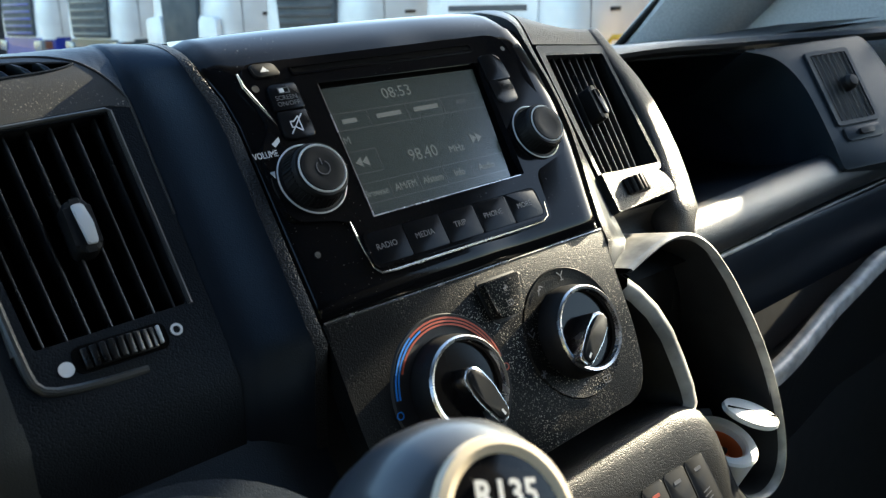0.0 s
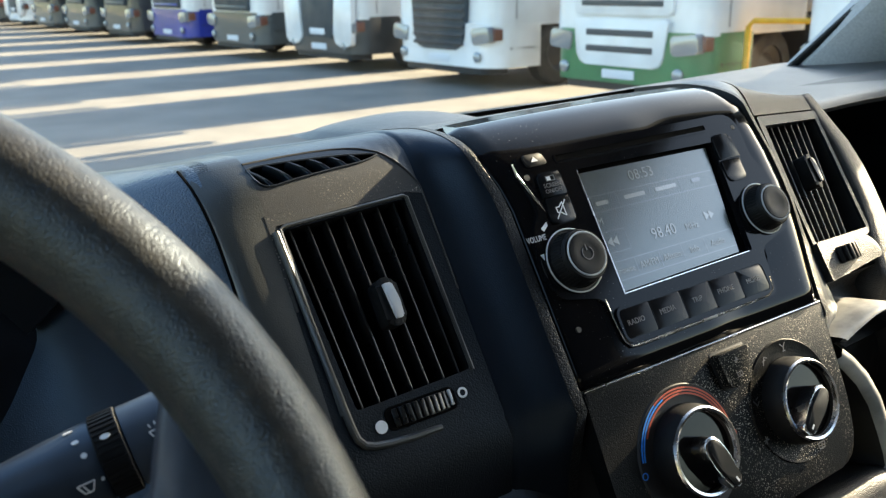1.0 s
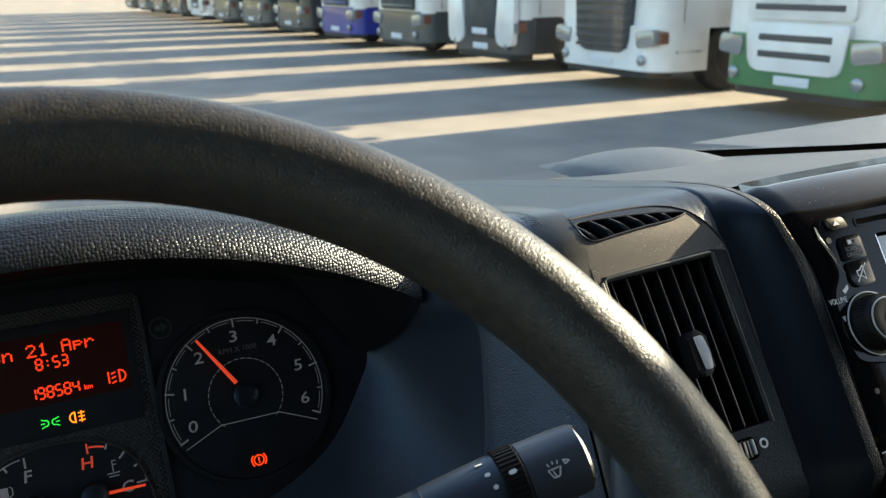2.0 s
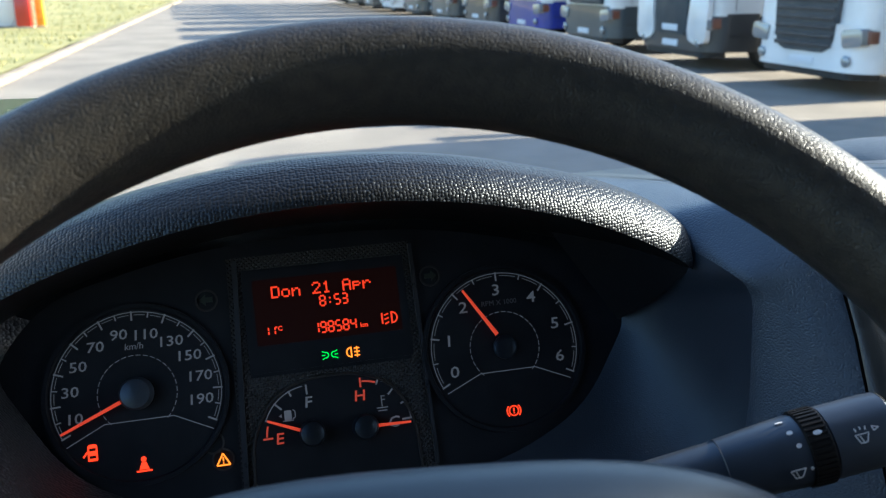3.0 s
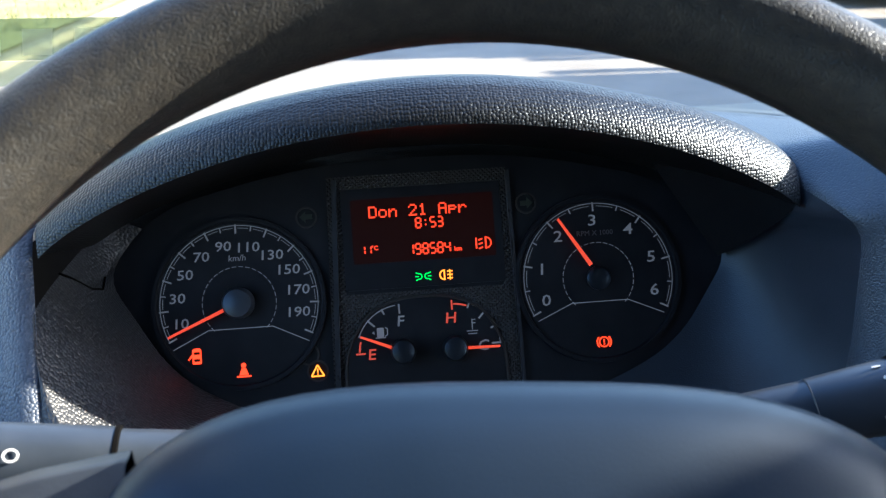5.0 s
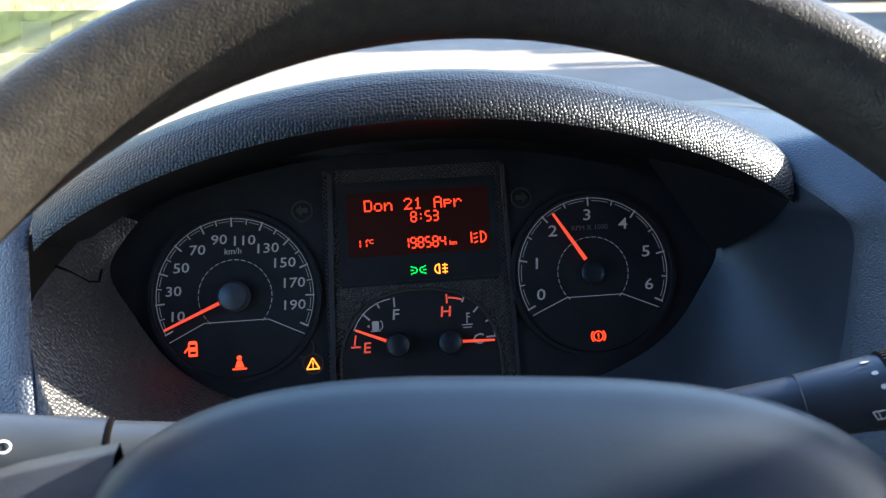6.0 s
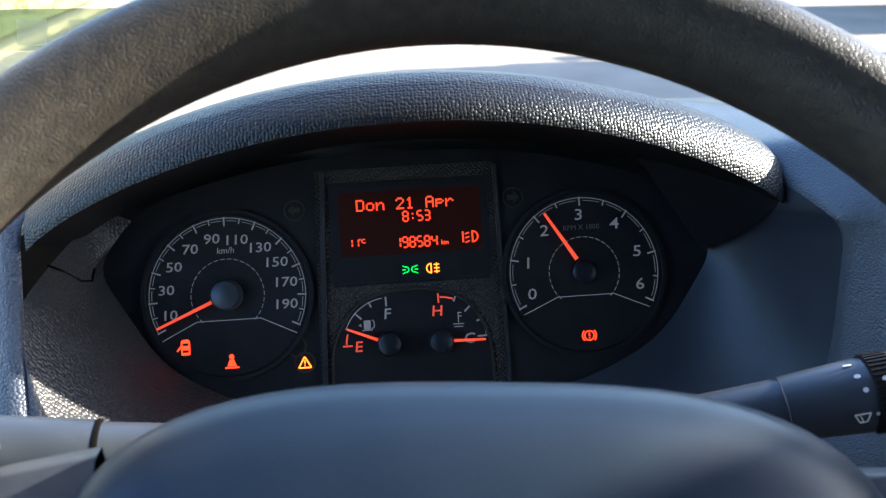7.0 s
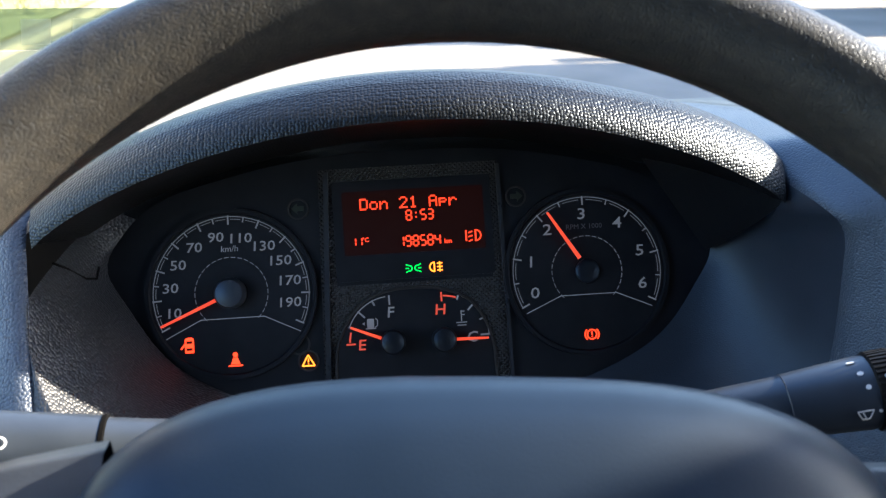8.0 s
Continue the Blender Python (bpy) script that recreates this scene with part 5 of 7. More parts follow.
# textured centre column between the dials, with bright rails
part("centre_column", ring(k([(-50, 78), (54, 78), (56, -60), (-53, -60)]), k([(-42, 70.5), (50, 70.5), (48.5, 10), (-42.5, 10)]), -0.0025, -0.0012), MESHED, CLUSTER)
part("rail", bar((-0.0455, 0.076), (-0.0505, -0.05), 0.0028, -0.002, 0.0012), RAIL, CLUSTER)
part("rail", bar((0.0545, 0.076), (0.0555, -0.05), 0.0022, -0.002, 0.001), RAIL, CLUSTER)
for _u, _v in ((-62.5, 56), (64.6, 56), (-61.3, -31.6), (-66, -22)):
    part("lamp_well", ring(k(circle(6.2, _u, _v, 24)), k(circle(5.2, _u, _v, 24)), -0.0022, -0.001), MATT, CLUSTER)

# ---- binnacle bowl round the cluster, and its hood ----
BIN_C = (-0.2425, 0.0)


def lens_edge(t):
    """The lens outline, in metres about CO, in the direction t."""
    d, o = Vector((math.cos(t), math.sin(t))), Vector((0.003, 0.018))
    best = 0.1
    for i in range(len(_lens)):
        a, b = Vector(_lens[i - 1]) / 1000 - o, Vector(_lens[i]) / 1000 - o
        s = b - a
        den = d.x * s.y - d.y * s.x
        if abs(den) > 1e-12:
            r, q = (a.x * s.y - a.y * s.x) / den, (a.x * d.y - a.y * d.x) / den
            if r > 0 and -1e-6 <= q <= 1 + 1e-6:
                best = r
    return o + d * best * 0.985


def cheek_edge(z):
    """Where the rounded edge of the left cheek stands at the height z."""
    y = 0.449 + 0.9 * max(0.0, z - 1.412)
    return -0.4235 - 0.2 * (y - 0.449), y


def bowl(t):
    """Inner and outer edge of the bowl at the angle t."""
    c, s = math.cos(t), math.sin(t)
    e = lambda v, p: math.copysign(abs(v) ** p, v)
    g = lens_edge(math.atan2(0.075 * s, 0.18 * c))
    a = math.radians(24)
    inner = Vector((CO[0] + g.x, CO[1] + g.y * math.sin(a) - 0.001, CO[2] + g.y * math.cos(a)))
    up, left = max(0.0, s), max(0.0, -c)
    lf = ease(left * 1.8)
    drop = mix(0.045 + 0.015 * s * s, 0.03 + 0.03 * s * s, lf) if s > 0 else mix(0.135, 0.10, lf)
    z = 1.465 + drop * e(s, mix(0.6, 0.9, lf))
    xe, ye = cheek_edge(z)
    y = mix(0.49 + 0.085 * ease((up - 0.3) / 0.45), ye + 0.07 * ease(up * 2.5), lf) - 0.02 * max(0, -s) * (1 - lf)
    outer = Vector((BIN_C[0] + mix(0.212, BIN_C[0] - xe, lf) * e(c, mix(0.6, 0.9, lf)), y, z))
    return inner, outer


def bowl_skin(a0, a1, n):
    rows = []
    for j in range(13):
        t = j / 12
        r = []
        for i in range(n + 1):
            a, b = bowl(radians(mix(a0, a1, i / n)))
            lf = ease((BIN_C[0] - b.x) / 0.12)
            p = a.lerp(b, t)
            p.y = mix(p.y + math.sin(math.pi * t) * 0.012, mix(a.y, b.y, t ** 0.5), lf)
            r.append(p)
        rows.append(r)
    return loft(rows)


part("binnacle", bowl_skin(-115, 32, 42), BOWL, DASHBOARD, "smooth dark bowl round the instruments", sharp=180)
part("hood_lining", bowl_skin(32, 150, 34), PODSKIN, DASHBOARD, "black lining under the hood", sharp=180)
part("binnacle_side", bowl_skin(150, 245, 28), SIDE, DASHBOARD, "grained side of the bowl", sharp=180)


_rows = []
for _i in range(25):
    o = bowl(radians(mix(176, 246, _i / 24)))[1]
    xe, ye = cheek_edge(o.z)
    w_ = Vector((xe + 0.001, ye + 0.002, o.z))
    _rows.append([o.lerp(w_, t) + Vector((0, -0.001 * math.sin(math.pi * t), 0)) for t in (0, 0.25, 0.5, 0.75, 1)])
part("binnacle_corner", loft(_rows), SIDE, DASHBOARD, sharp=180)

part("side_seam", tube([(-0.4305, 0.5345, 1.4735), (-0.4275, 0.5405, 1.4685), (-0.4207, 0.5486, 1.4582), (-0.4180, 0.5572, 1.4545), (-0.4174, 0.5625, 1.4595)], 0.0007, 6), VOID, DASHBOARD, "dark seam under the hood's end")


def on_pod(z):
    """The point of the driver-side pod's profile at the height z."""
    pts = POD[2:N_TOP + 5]
    for a, b in zip(pts, pts[1:]):
        if a[1] <= z <= b[1]:
            return mix(a[0], b[0], (z - a[1]) / (b[1] - a[1]))
    return pts[-1][0]


# the pod's rounded flank, from the bowl's edge to the vent
_rows = []
for _i in range(33):
    o = bowl(radians(mix(-75, 38, _i / 32)))[1]
    z = mix(1.30, 1.5278, ease(mix(0.02, 0.98, _i / 32)) * 0.5 + 0.5 * _i / 32)
    f = Vector((0.028, on_pod(z), z))
    c_ = f + Vector((-0.036, 0.0005, 0))
    _rows.append([o * (1 - t) ** 2 + c_ * 2 * t * (1 - t) + f * t * t for t in [q / 10 for q in range(11)]])
_end = _rows[32][10]
for y, z in [p for p in POD if p[0] > _end.y + 0.004]:       # on along the pod's top
    _rows.append([p + Vector((0, y - _end.y, z - _end.z)) for p in _rows[32]])
_lip = []
for _i, r in enumerate(_rows):
    row = []
    for t, out in ((0.64, -0.003), (0.645, 0.0006), (0.67, 0.0018), (0.72, 0.0022), (0.8, 0.0019), (0.9, 0.001), (1.0, 0.0)):
        j = min(int(t * 10), 9)
        row.append(r[j].lerp(r[j + 1], t * 10 - j) + Vector((-0.25, -0.86, 0.45)) * out * (1 - ease((_i - 24) / 8)))
    _lip.append(row)
part("lip_seam", tube([q[1] for q in _lip[4:34]], 0.0008, 6), VOID, DASHBOARD, "dark seam beside the lip")
part("pod_lip", loft(_lip), LIP, DASHBOARD, "smooth rolled lip beside the vent", sharp=180)
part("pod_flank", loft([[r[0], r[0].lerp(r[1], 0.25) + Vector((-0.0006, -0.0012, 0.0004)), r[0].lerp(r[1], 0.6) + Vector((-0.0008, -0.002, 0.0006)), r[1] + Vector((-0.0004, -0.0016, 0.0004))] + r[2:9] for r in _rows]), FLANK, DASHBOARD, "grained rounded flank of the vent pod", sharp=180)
part("lower_fascia", loft([[(x, 0.468 + 0.0 * x, 1.335), (x, 0.452, 1.32), (x, 0.44, 1.28), (x, 0.44, 1.2), (x, 0.46, 1.02)] for x in [-0.66 + 0.66 * i / 20 for i in range(21)]]), DASH, DASHBOARD)
# textured cheek to the left of the bowl
_rows = []
for _z in (1.26, 1.32, 1.38, 1.412, 1.43, 1.45, 1.47, 1.488, 1.498, 1.503, 1.503, 1.497, 1.47):
    x, y = cheek_edge(min(_z, 1.49))
    y += (0.0 if len(_rows) < 8 else (0.006, 0.02, 0.05, 0.13, 0.33)[len(_rows) - 8])
    _rows.append([(x + dx, y + dy, _z) for dx, dy in ((0.0012, 0.0022), (0, 0), (-0.005, -0.0015), (-0.013, 0.0025), (-0.024, 0.0125), (-0.038, 0.032), (-0.056, 0.057), (-0.096, 0.078), (-0.235, 0.085))])
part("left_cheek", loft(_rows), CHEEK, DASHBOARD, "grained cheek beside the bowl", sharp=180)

_rows = []
for _i in range(61):
    s = -1 + 2 * _i / 60
    q = max(0.0, 1 - s * s)
    b = max(0.0, 1 - abs(s) ** 2)
    e = Vector((-0.2415 + 0.1905 * s, 0.516 - 0.0234 * q, 1.4885 + 0.0593 * b ** 0.8724))
    f = 1.14 + 0.3 * ease((s - 0.45) / 0.5)
    under = Vector((-0.2415 + 0.178 * s, 0.60, 1.468 + 0.045 * b ** 0.8))
    _rows.append([under, under.lerp(e, 0.5) + Vector((0, 0, 0.004 * q)), e + Vector((0, 0.006, -0.0015 * q)), e, e + Vector((0, 0.0005, 0.0035 * f)), e + Vector((0.0015 * s, 0.0065, 0.0085 * f)), e + Vector((0.003 * s, 0.0155, 0.0130 * f)),
                  e + Vector((0.003 * s, 0.027, 0.0150 * f)), e + Vector((0.006 * s, 0.045, 0.0135 * f)), e + Vector((0.012 * s, 0.08, 0.006 - 0.008 * q)),
                  Vector((-0.2415 + 0.205 * s, 0.68, 1.486 + 0.035 * q))])
part("instrument_hood", loft(_rows), HOOD, DASHBOARD, "pebbled arched hood over the instruments", sharp=60)

# side wall that closes the hood's end down to the instruments
_tip, _foot, _root = Vector((-0.048, 0.5215, 1.4885)), Vector((-0.0738, 0.5625, 1.4465)), Vector((-0.118, 0.578, 1.512))
_rows = []
for _i in range(9):
    t = _i / 8
    a, b = _tip.lerp(_root, t), _tip.lerp(_foot, t) + Vector((0, 0, -0.0025 * math.sin(math.pi * t)))
    _rows.append([a, a.lerp(b, 0.5) + Vector((0, 0.003 * t, 0)), b, b + Vector((0.0008, 0.0012, -0.0004)), b + Vector((0.001, 0.009, 0.001))])
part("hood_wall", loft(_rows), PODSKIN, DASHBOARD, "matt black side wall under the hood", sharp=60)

# ---- steering wheel ----
WO, WT, WR = (-0.2398, 0.2643, 1.4624), 38.2, 0.1928
HO, HT = (-0.2355, 0.2688, 1.4658), 40.4          # the hub and its spokes, a little dished
WHEEL = thing("steering_wheel", tilted(WO, WT, -1.13), "worn black leather van steering wheel with grey-blue sheen", "steering wheel")
_rows = []
for _i in range(121):
    a = 2 * math.pi * _i / 120
    r = []
    for _j in range(32):
        b = 2 * math.pi * _j / 32
        ra, rz = 0.0157 * math.cos(b), 0.0196 * math.sin(b)
        r.append(((WR + ra) * math.cos(a), (WR + ra) * math.sin(a), rz))
    _rows.append(r)
_bm = loft(_rows, close=True)
bmesh.ops.remove_doubles(_bm, verts=_bm.verts, dist=1e-6)
part("rim", _bm, LEATHER, WHEEL, "worn grained leather rim", sharp=180)
HUB = tilted(WO, WT, -1.13).inverted() @ tilted(HO, HT)
# padded hub: a soft dome, turned a little with the wheel


def pad_edge(c, s, f=1.0):
    x, y = 0.1155 * math.copysign(abs(c) ** 0.68, c) * f, (0.066 if s > 0 else 0.087) * math.copysign(abs(s) ** 0.68, s) * f
    a = radians(-4.4)
    return (x * math.cos(a) - y * math.sin(a), x * math.sin(a) + y * math.cos(a))


_rows = []
for _j in range(12):
    t = _j / 11
    f = max(0, math.cos(t * math.pi / 2)) ** 0.46 if _j < 11 else 0.0
    z = -0.02 + 0.046 * math.sin(t * math.pi / 2) ** 0.62
    r = []
    for _i in range(64):
        a = 2 * math.pi * _i / 64
        c, s = math.cos(a), math.sin(a)
        r.append(pad_edge(c, s, f) + (z,))
    _rows.append(r)
_bm = loft(_rows, close=True)
bmesh.ops.remove_doubles(_bm, verts=_bm.verts, dist=1e-6)
part("hub_pad", _bm, PAD, WHEEL, "smooth dark padded hub", HUB, 180)
for _a0, _a1 in ((150, 215), (-35, 22)):
    part("pad_gap", tube([pad_edge(math.cos(radians(a)), math.sin(radians(a)), 0.985) + (-0.004,) for a in [mix(_a0, _a1, i / 24) for i in range(25)]], 0.0028, 8), VOID, WHEEL, "dark gap beside the pad", HUB)
for _s in (1, -1):
    _rows = []
    for _i in range(31):
        t = _i / 30
        x = mix(0.1 if _s < 0 else 0.1035, 0.19, t)
        top = knots(x, [(0.085, 0.036 - 0.0108 * (_s - 1)), (0.125, 0.033 - 0.0098 * (_s - 1)), (0.145, 0.029 - 0.0095 * (_s - 1)), (0.155, 0.034 - 0.007 * (_s - 1)), (0.160, 0.047), (0.165, 0.058), (0.169, 0.0625), (0.174, 0.0645), (0.182, 0.06), (0.19, 0.05)])
        low = mix(-0.055, -0.095, ease(t))
        w, y0 = (top - low) / 2, (top + low) / 2
        _rows.append([(_s * x, y0 + w * math.cos(b), -0.006 + 0.0125 * math.sin(b)) for b in [2 * math.pi * j / 16 for j in range(16)]])
    part("spoke", loft(_rows, close=True), SPOKE, WHEEL, "smooth satin spoke cover", HUB, 180)
    part("spoke_trim", tube([(_s * x, y, 0.006) for x, y in ((0.175, 0.0565), (0.180, 0.052), (0.186, 0.042), (0.189, 0.02), (0.189, -0.03))], 0.0012, 8), RUBBER, WHEEL, m=HUB)
for _s in (1, -1):
    part("lower_spoke", loft([[(_s * mix(0.03, 0.075, t) + 0.018 * math.cos(b), mix(-0.06, -0.178, t), -0.008 + 0.011 * math.sin(b)) for b in [2 * math.pi * j / 12 for j in range(12)]] for t in (0, 0.5, 1)], close=True), LEATHER, WHEEL, m=HUB, sharp=180)
COLUMN = thing("steering_column", tilted(HO, HT), "black plastic steering column cowl behind the wheel", "steering column")
part("cowl", loft([[(w * math.copysign(abs(math.cos(b)) ** 0.6, math.cos(b)), 0.004 + h * math.copysign(abs(math.sin(b)) ** 0.6, math.sin(b)), z) for b in [2 * math.pi * j / 32 for j in range(32)]]
                   for z, w, h in ((-0.034, 0.02, 0.02), (-0.035, 0.052, 0.044), (-0.045, 0.058, 0.05), (-0.10, 0.066, 0.058), (-0.20, 0.075, 0.065))], close=True), SOFT, COLUMN)


def wiper_shaft(st, turn_x, ln):
    """Sleeve, ribbed collar and tapering body of the wiper stalk."""
    part("end_sleeve", lathe([(0, -0.009), (0.0118, -0.009), (0.0138, -0.0106), (0.0142, -0.015), (0.0143, -0.0345), (0.0128, -0.035)], 40, m=turn_x), STALK, st)
    part("end_edge", lathe([(0.0122, -0.0089), (0.0131, -0.0093), (0.0139, -0.0105), (0.0135, -0.0104), (0.0122, -0.0089)], 40, m=turn_x), SATIN, st, "worn bright edge")
    bm = lathe([(0.0138, -0.035), (0.0146, -0.0355), (0.0146, -0.0440), (0.0138, -0.0445)], 40, m=turn_x)
    part("collar", bm, RUBBER, st)
    bm = bmesh.new()
    for i in range(44):
        a = 2 * math.pi * i / 44
        box((-0.0398, 0.0147 * math.cos(a), 0.0147 * math.sin(a)), (0.0082, 0.0009, 0.0009), bm=bm, m=Matrix.Rotation(a, 4, "X"))
    part("collar_ribs", bm, RUBBER, st)
    part("body", lathe([(0.0138, -0.0445), (0.0141, -0.0465), (0.0132, -0.062), (0.0122, -0.0755), (0.0119, -0.0758), (0.0112, -0.1), (0.0102, -ln)], 40, m=turn_x), STALK, st)
    part("groove", lathe([(0.0143, -0.0352), (0.0149, -0.0354), (0.0149, -0.0359), (0.0143, -0.0361)], 40, m=turn_x), MATT, st, "dark seam ring")
    part("groove", lathe([(0.0119, -0.0753), (0.01235, -0.0755), (0.0119, -0.0757)], 40, m=turn_x), GREYMARK, st, "worn bright seam ring")


def stalk(tip, base, label, wiper):
    """A column stalk with ribbed collar and printed end; its local x runs out along it, z faces the driver."""
    tip, base = Vector(tip), Vector(base)
    x = (tip - base).normalized()
    z = Vector((0, -0.72, 0.69))
    z = (z - x * z.dot(x)).normalized()
    y = z.cross(x)
    m = Matrix((x, y, z)).transposed().to_4x4()
    m.translation = tip
    st = thing("wiper_stalk" if wiper else "light_stalk", VAN @ m, label, "column stalk", "column stalks")
    ln = (tip - base).length
    turn_x = Matrix.Rotation(math.pi / 2, 4, "Y")
    if not wiper:
        part("sleeve", lathe([(0, -0.004), (0.0110, -0.005), (0.0132, -0.008), (0.0140, -0.02), (0.0134, -0.06), (0.0122, -0.0955), (0.0114, -0.0962), (0.0102, -ln)], 40, m=turn_x), STALK, st)
        part("groove", lathe([(0.0120, -0.0943), (0.01265, -0.0948), (0.01265, -0.0962), (0.0110, -0.0968)], 40, m=turn_x), VOID, st, "dark seam ring")
    else:
        wiper_shaft(st, turn_x, ln)

    def on_skin(strokes, cx, ang, r, s=1.0, dots=()):
        bm = bmesh.new()
        for a, b, w in strokes:
            bar(Vector(a) * s / 1000, Vector(b) * s / 1000, w * s / 1000, 0, 0.0003, bm)
        for dx, dy, rx, ry in dots:
            poly([(dx * s / 1000 + rx * s / 1000 * math.cos(t), dy * s / 1000 + ry * s / 1000 * math.sin(t)) for t in [2 * math.pi * j / 14 for j in range(14)]], 0, 0.0003, bm=bm)
        for v in bm.verts:
            a = math.radians(ang) + v.co.y / r
            rr = r + 0.0001 + v.co.z
            v.co = Vector((cx + v.co.x, -rr * math.cos(a) * -1 * 0 + rr * math.sin(a), rr * math.cos(a)))
        return part("print", bm, MARK, st)

    fan_ = [((-3, 1.2), (3, 1.2), 0.45), ((-3, 1.2), (-1.4, -2.4), 0.45), ((3, 1.2), (1.4, -2.4), 0.45), ((-1.4, -2.4), (1.4, -2.4), 0.45), ((0.2, -2.8), (-1, 0.6), 0.45)]
    if not wiper:
        on_skin([((0, -2.2), (0, 2.2), 0.6), ((0, 2.2), (2, 1.6), 0.6), ((2, 1.6), (2.8, 0), 0.6), ((2.8, 0), (2, -1.6), 0.6), ((2, -1.6), (0, -2.2), 0.6), ((-1, 1.6), (-3, 1.6), 0.6), ((-1, 0), (-3, 0), 0.6), ((-1, -1.6), (-3, -1.6), 0.6)], -0.022, -10, 0.0143)
        on_skin([((2.4 * math.cos(math.pi * j / 8), 2.0 * math.sin(math.pi * j / 8)), (2.4 * math.cos(math.pi * (j + 1) / 8), 2.0 * math.sin(math.pi * (j + 1) / 8)), 0.75) for j in range(16)], -0.0625, 4, 0.0139)
        return st
    on_skin(fan_ + [((-2, 2.6), (-2.4, 4), 0.5), ((0, 3), (0, 4.4), 0.5), ((2, 2.6), (2.4, 4), 0.5), ((5, 3.4), (7.4, 2.4), 0.45), ((5.4, 1.4), (7.8, 2.4), 0.45), ((5, 3.4), (5.4, 1.4), 0.45)], -0.0245, -14, 0.0143, 0.88)
    on_skin(fan_, -0.0508, -42, 0.0139, 0.95, [(5.6, 0.3, 0.7, 0.7)])
    on_skin([], -0.0492, 20, 0.0140, 1.0, [(0, 0, 1.2, 0.8), (1.2, -5.5, 1.0, 0.9), (-1.5, 6, 1.6, 0.5)])
    on_skin([], -0.0400, 8, 0.0153, 1.0, [(0, 0, 1.7, 0.9)])
    return st


stalk((-0.0345, 0.371, 1.469), (-0.19, 0.392, 1.436), "dark blue-black wiper stalk with ribbed collar and white symbols", True)
stalk((-0.460, 0.374, 1.4705), (-0.29, 0.392, 1.4425), "dark light stalk with white symbols", False)

# ---- passenger side of the dashboard: open bin, roll, glove box, ledge, end vent ----
# bin: back, floor, ends
part("bin_liner", loft([[(x, 0.565, 1.476), (x, 0.70, 1.47), (x, 0.735, 1.45), (x, 0.735, 1.38), (x, 0.71, 1.35), (x, 0.56, 1.345), (x, 0.47, 1.362)] for x in [0.49 + 0.62 * i / 12 for i in range(13)]]), PODSKIN, DASHBOARD, "dark open storage bin")
part("bin_end", poly([(0.43, 1.33), (0.75, 1.33), (0.75, 1.455), (0.53, 1.468)], 0, 0.008), MATT, DASHBOARD, m=Matrix(((0, 0, 1, 0.484), (1, 0, 0, 0), (0, 1, 0, 0), (0, 0, 0, 1))))
part("bin_end", poly([(0.50, 1.33), (0.74, 1.33), (0.74, 1.45), (0.56, 1.462)], 0, 0.008), SOFT, DASHBOARD, m=Matrix(((0, 0, 1, 0.80), (1, 0, 0, 0), (0, 1, 0, 0), (0, 0, 0, 1))))
# padded roll below the bin, then the glove box lid with its seam
_rows = []
for _i in range(25):
    x = mix(0.478, 1.0, _i / 24)
    d = 0.012 * ease((x - 0.5) / 0.3)
    _rows.append([(x, 0.47 + d, 1.362), (x, 0.458 + d, 1.3685), (x, 0.446 + d, 1.3665), (x, 0.4375 + d, 1.358), (x, 0.434 + d, 1.345), (x, 0.437 + d, 1.333), (x, 0.446 + d, 1.3265), (x, 0.462 + d, 1.325)])
part("dash_roll", loft(_rows), ROLL, DASHBOARD, "rounded grained roll under the bin", sharp=180)
part("glove_box_lid", loft([[(x, 0.462, 1.3245), (x, 0.449, 1.3235), (x, 0.447, 1.318), (x, 0.455, 1.28), (x, 0.468, 1.242)] for x in [0.50 + 0.47 * i / 8 for i in range(9)]]), SOFT, DASHBOARD, "dark glove box lid")
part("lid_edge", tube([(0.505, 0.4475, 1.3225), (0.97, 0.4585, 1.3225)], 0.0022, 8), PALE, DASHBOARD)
_rows = []
for _i in range(25):
    x = mix(0.49, 0.98, _i / 24)
    z = 1.217 + 0.0052 * min(2.7, max(0.0, (x - 0.58) / 0.1)) ** 2
    d = 0.02 * ease((x - 0.58) / 0.2)
    _rows.append([(x, 0.485, z - 0.045), (x, 0.434 + d, z - 0.012), (x, 0.429 + d, z + 0.0005), (x, 0.421 + d, z - 0.001), (x, 0.4165 + d, z - 0.006), (x, 0.4165 + d, z - 0.015), (x, 0.43 + d, z - 0.03), (x, 0.48, z - 0.16)])
part("ledge_lip", loft([q[1:6] for q in _rows]), PALE, DASHBOARD, "worn lip of the knee ledge coloured sunlit pale", sharp=180)
part("knee_ledge", loft([q[5:] for q in _rows]), DASH, DASHBOARD, "grained knee ledge", sharp=180)
part("ledge_back", loft([q[:2] for q in _rows]), DASH, DASHBOARD, sharp=180)
# sill with its roller, and the hollow under the passenger-side vent
_m = VAN.inverted() @ RIGHT_VENT
part("vent_sill", poly(k(round_poly([(-42.4, 13.4), (19, 12.4), (36, 3), (38, -8), (-42.4, -13.5)], [1, 3, 5, 3, 1])), -0.014, 0.0035, 0.0035, seg=3), DASH, DASHBOARD, "light-worn sill under the vent", m=_m)
_r = part("sill_roller", lathe([(0, -0.004), (0.0105, -0.004), (0.011, 0), (0.0105, 0.004), (0, 0.004)], 32), RUBBER, DASHBOARD, "ribbed vent roller", m=_m @ Matrix.Translation((-0.011, 0.001, -0.0062)) @ pose(0, 0, 0, 90) @ Matrix.Scale(1.42, 4))
